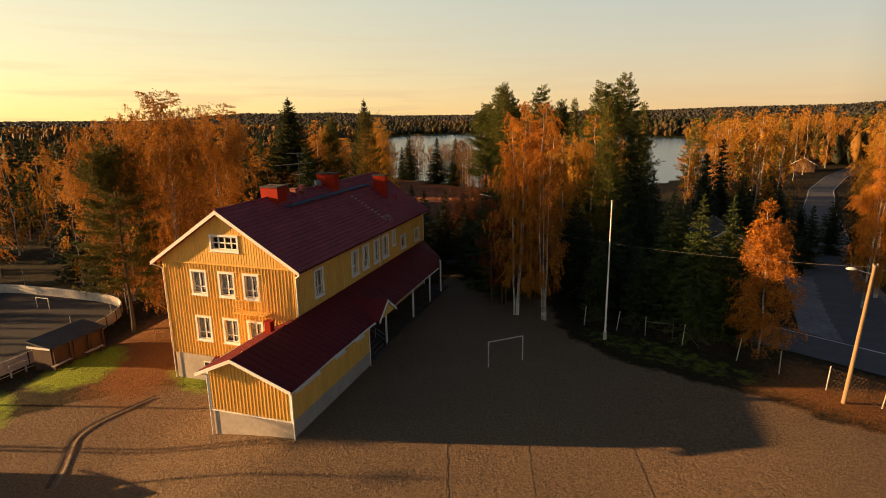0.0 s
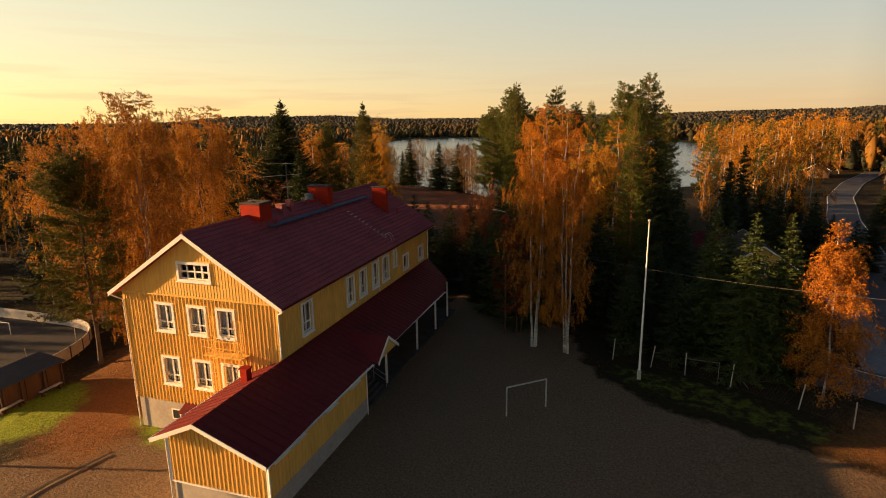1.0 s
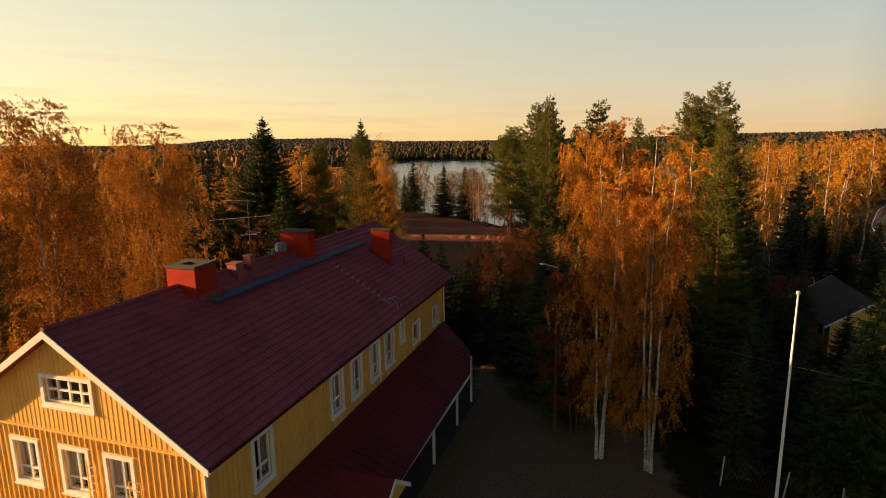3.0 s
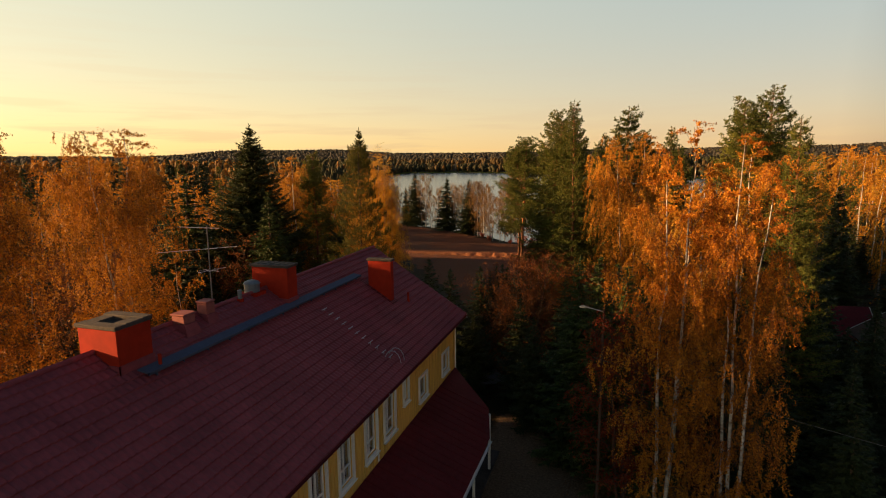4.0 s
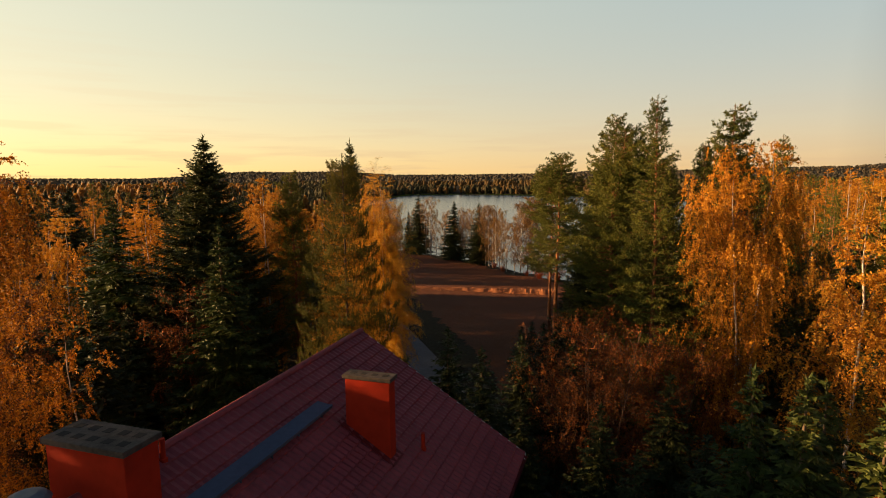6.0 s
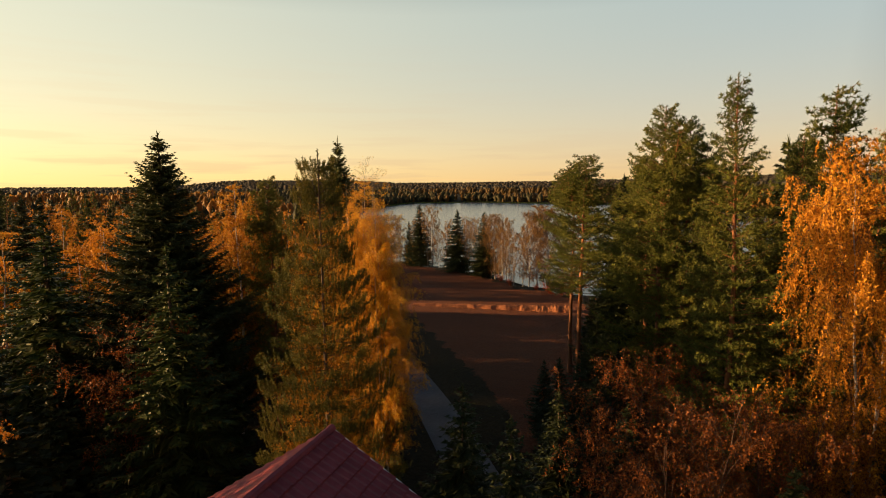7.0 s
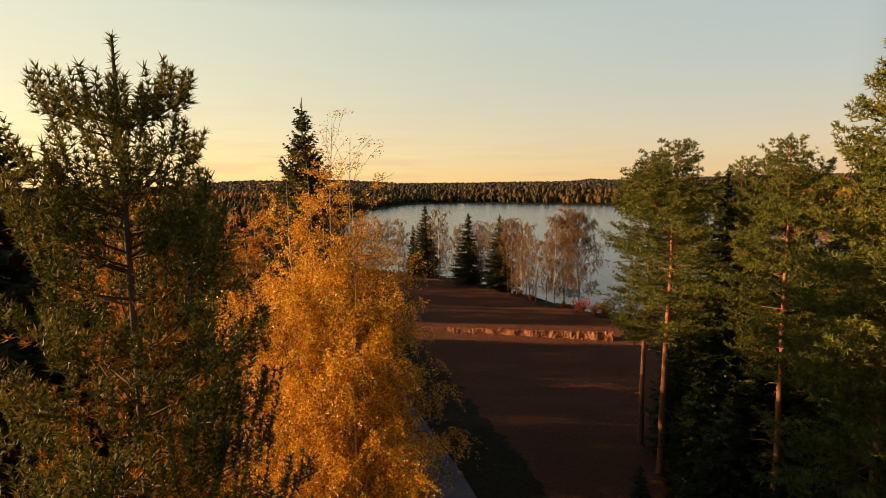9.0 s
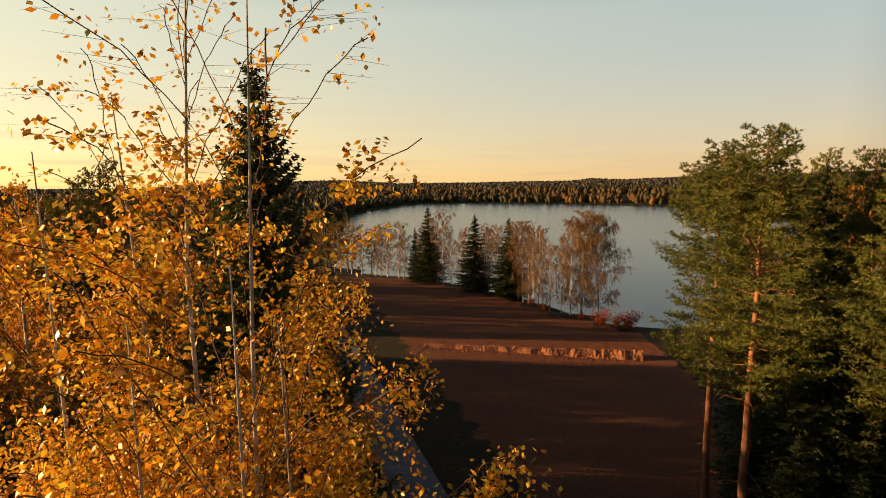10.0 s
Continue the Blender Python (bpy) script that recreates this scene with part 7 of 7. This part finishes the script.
ribbon("rut_edge", [(-30.35, 27.9), (-30.7, 26.5), (-30.95, 25.4), (-31.3, 24.0), (-31.45, 22.9), (-30.9, 21.7), (-29.6, 20.8), (-28.4, 19.1), (-27.5, 17.9)], 0.34, M_RUT, "low thrown-up gravel edge beside the rut", 0.0, 0.5, category="rut", crown=0.06)

# the bank of turned soil across the field, with loose clods on it
crng = np.random.default_rng(41)
bu, bw = np.meshgrid(np.linspace(0, 1, 260), np.linspace(-1, 1, 15), indexing="ij")
bx, by = -53.5 + 26.0 * bu - 0.11 * bw, 135.3 + 3.0 * bu + bw * (0.7 + 0.5 * bu) + 0.12 * np.sin(bu * 60)
cut = 1 - 0.25 * np.clip(np.sin(bu * 47 + 1.0) * 6 - 4.6, 0, 1)
bz = land(bx, by) - 0.05 + (0.22 + 0.75 * bu) * cut * (1 - bw ** 2) + crng.normal(0, 0.055, bu.shape) * (1 - bw ** 4)
bi = np.arange(bu.size).reshape(bu.shape)
bq = np.stack([bi[:-1, :-1], bi[1:, :-1], bi[1:, 1:], bi[:-1, 1:]], -1).reshape(-1, 4)
tagged(new("soil_bank", mesh_np("soil_bank", np.stack([bx, by, bz], -1).reshape(-1, 3), bq, M_CLOD)), "low bank of freshly turned red-brown soil", "soil", kind="structure")
n_c = 900
cu_ = crng.random(n_c)
cx_ = -53.5 + 26.0 * cu_
cy_ = 135.3 + 3.0 * cu_ + crng.normal(-0.3, 0.7, n_c)
cr_ = crng.uniform(0.05, 0.14, n_c)
cz_ = land(cx_, cy_) + np.clip((0.15 + 0.6 * cu_) * (1 - ((cy_ - 135.3 - 3.0 * cu_) / (0.7 + 0.5 * cu_)) ** 2), 0, 1)
tet = np.array([(-0.8, -0.9, -0.5), (0.9, -0.7, -0.5), (-0.6, 0.9, -0.5), (0.8, 0.8, -0.5), (0.0, 0.0, 1.0)])
vv = np.stack([cx_, cy_, cz_], 1)[:, None] + cr_[:, None, None] * (tet[None] + crng.normal(0, 0.25, (n_c, 5, 3)))
ff = (np.arange(n_c) * 5)[:, None, None] + np.array([(0, 1, 4), (1, 3, 4), (3, 2, 4), (2, 0, 4)])[None]
tagged(new("soil_clods", mesh_np("soil_clods", vv.reshape(-1, 3), ff.reshape(-1, 3), M_CLOD)), "rough clods of freshly turned field soil", "soil", kind="stuff")

# fallen leaves round the house, under the birches and along the yard's edge
lrng = np.random.default_rng(52)
leaves = Heap()
for n_l, (x0, x1, y0, y1) in ((9000, (-47, -30, 26, 46)), (5000, (10.5, 26, 34, 43)), (2500, (-13, -2, 45, 55)), (1500, (-38, -22, 22, 31))):
    px_, py_ = lrng.uniform(x0, x1, n_l), lrng.uniform(y0, y1, n_l)
    ok = np.sin(px_ * 0.9 + 2 * np.sin(py_ * 0.5)) + np.sin(py_ * 1.1) + lrng.normal(0, 0.6, n_l) > -0.3
    px_, py_ = px_[ok], py_[ok]
    c_ = np.stack([px_, py_, land(px_, py_) + 0.03], 1)
    d_ = unit(lrng.normal(size=c_.shape) * np.array([1, 1, 0.35]))
    k_ = lrng.uniform(0.022, 0.045, (len(c_), 1))
    leaves.blades(c_, d_ * k_, unit(np.cross(d_, np.array([0, 0, 1.0]) + lrng.normal(0, 0.3, c_.shape))) * k_ * 0.6)
tagged(new("fallen_leaves", leaves.mesh("fallen_leaves", L_RUST)), "orange birch leaves lying on the ground", "leaves", kind="stuff")


# ---- boards, battens and roof pieces ----
def shared(name, me, parent, m):
    ob = new(name, me)
    ob.parent = parent
    ob.matrix_basis = m
    return ob


def unit_box(name, material):
    bm = bmesh.new()
    box(bm, -0.5, 0.5, -0.5, 0.5, 0, 1, bevel=0.0)
    me = bpy.data.meshes.new(name)
    bm.to_mesh(me)
    bm.free()
    me.materials.append(material)
    return me


BAT = unit_box("batten", M_WALL)


def spans_around(u, v0, v1, holes, pad=0.2):
    cuts = sorted((h[2] - pad, h[3] + pad) for h in holes if h[0] - pad < u < h[1] + pad)
    a, res = v0, []
    for c, d in cuts:
        if c > a:
            res.append((a, min(c, v1)))
        a = max(a, d)
    if a < v1:
        res.append((a, v1))
    return [(p, q) for p, q in res if q - p > 0.05]


def battens(axis, plane, out, u0, u1, step, v0, top, holes, parent, w=0.06, d=0.045):
    o = parent.parent.location
    for u in np.arange(u0, u1, step):
        v1 = top(u) if callable(top) else top
        for a, b in spans_around(u, v0, v1, holes):
            n_ = plane + out * d / 2
            at = Vector((u, n_, a) if axis == "y" else (n_, u, a)) - o
            sc = (w, d, b - a) if axis == "y" else (d, w, b - a)
            shared("batten", BAT, parent, Matrix.Translation(at) @ Matrix.Diagonal((*sc, 1)))


battens("y", WY0, -1, WX0 + 0.25, WX1 - 0.15, 0.27, PL, EAVE + 0.26, gable_holes, wall_g)
battens("y", WY0 - 0.05, -1, WX0 + 0.2, WX1 - 0.1, 0.22, EAVE + 0.38, lambda u: gable_top(u) - 0.05, [GW], gable_top_ob, 0.03, 0.012)
battens("x", WX1, 1, WY0 + 0.3, WY1 - 0.2, 0.27, 5.7, EAVE - 0.02, SIDE, wall_e, 0.05, 0.03)
battens("y", AY0, -1, AX0 + 0.22, AX1 - 0.12, 0.25, PL + 0.03, lambda u: wing_top(u) - 0.04, [], wing_front, 0.07, 0.045)
battens("x", AX1, 1, AY0 + 0.2, AE - 0.1, 0.3, PL, wing_top(AX1) - 0.05, VENTS, wing_side, 0.04, 0.02)


def tile_mesh(name, length, run, rise, material, waves=8):
    """One pressed roof sheet course: wavy across, with a step at its lower edge. Lies along +y, falls along +x."""
    bm = bmesh.new()
    n_ = waves * 4
    rows = []
    for (fx_, lift) in ((0.0, 0.008), (0.25, 0.022), (1.0, 0.055), (1.0, 0.004)):
        row = []
        for k in range(n_ + 1):
            wv = 0.016 * math.cos(2 * math.pi * k / 4)
            row.append(bm.verts.new((run * fx_, length * k / n_, -rise * fx_ + lift + (wv if lift > 0.005 else 0))))
        rows.append(row)
    for a, b in zip(rows, rows[1:]):
        for k in range(n_):
            bm.faces.new([a[k], b[k], b[k + 1], a[k + 1]])
    me = bpy.data.meshes.new(name)
    bmesh.ops.recalc_face_normals(bm, faces=bm.faces)
    bm.to_mesh(me)
    bm.free()
    for p in me.polygons:
        p.use_smooth = False
    me.materials.append(material)
    return me


main_roof = next(o for o in house.children if o.name.startswith("roof") and o.data.materials[0] is M_ROOF and not o.name.startswith("roof_"))
COURSES, PANELS = 20, 15
run, length = (RX1 - RIDGE_X) / COURSES, (RY1 - RY0) / PANELS
T = tile_mesh("roof_tile", length - 0.012, run + 0.02, (RIDGE_Z - EZ) / COURSES, M_ROOF)
for i in range(COURSES):
    for j in range(PANELS):
        x = RIDGE_X + run * i
        shared("roof_tile", T, main_roof, Matrix.Translation(Vector((x, RY0 + length * j, RIDGE_Z - (RIDGE_Z - EZ) * i / COURSES)) - house.location))
T2 = tile_mesh("rear_tile_course", RY1 - RY0, (RIDGE_X - RX0) / COURSES + 0.02, (RIDGE_Z - EZ) / COURSES, M_ROOF, 40)
for i in range(COURSES):
    x = RIDGE_X - (RIDGE_X - RX0) / COURSES * i
    shared("tile_course", T2, main_roof, Matrix.Translation(Vector((x, RY1, RIDGE_Z - (RIDGE_Z - EZ) * i / COURSES)) - house.location) @ Matrix.Rotation(math.pi, 4, "Z"))
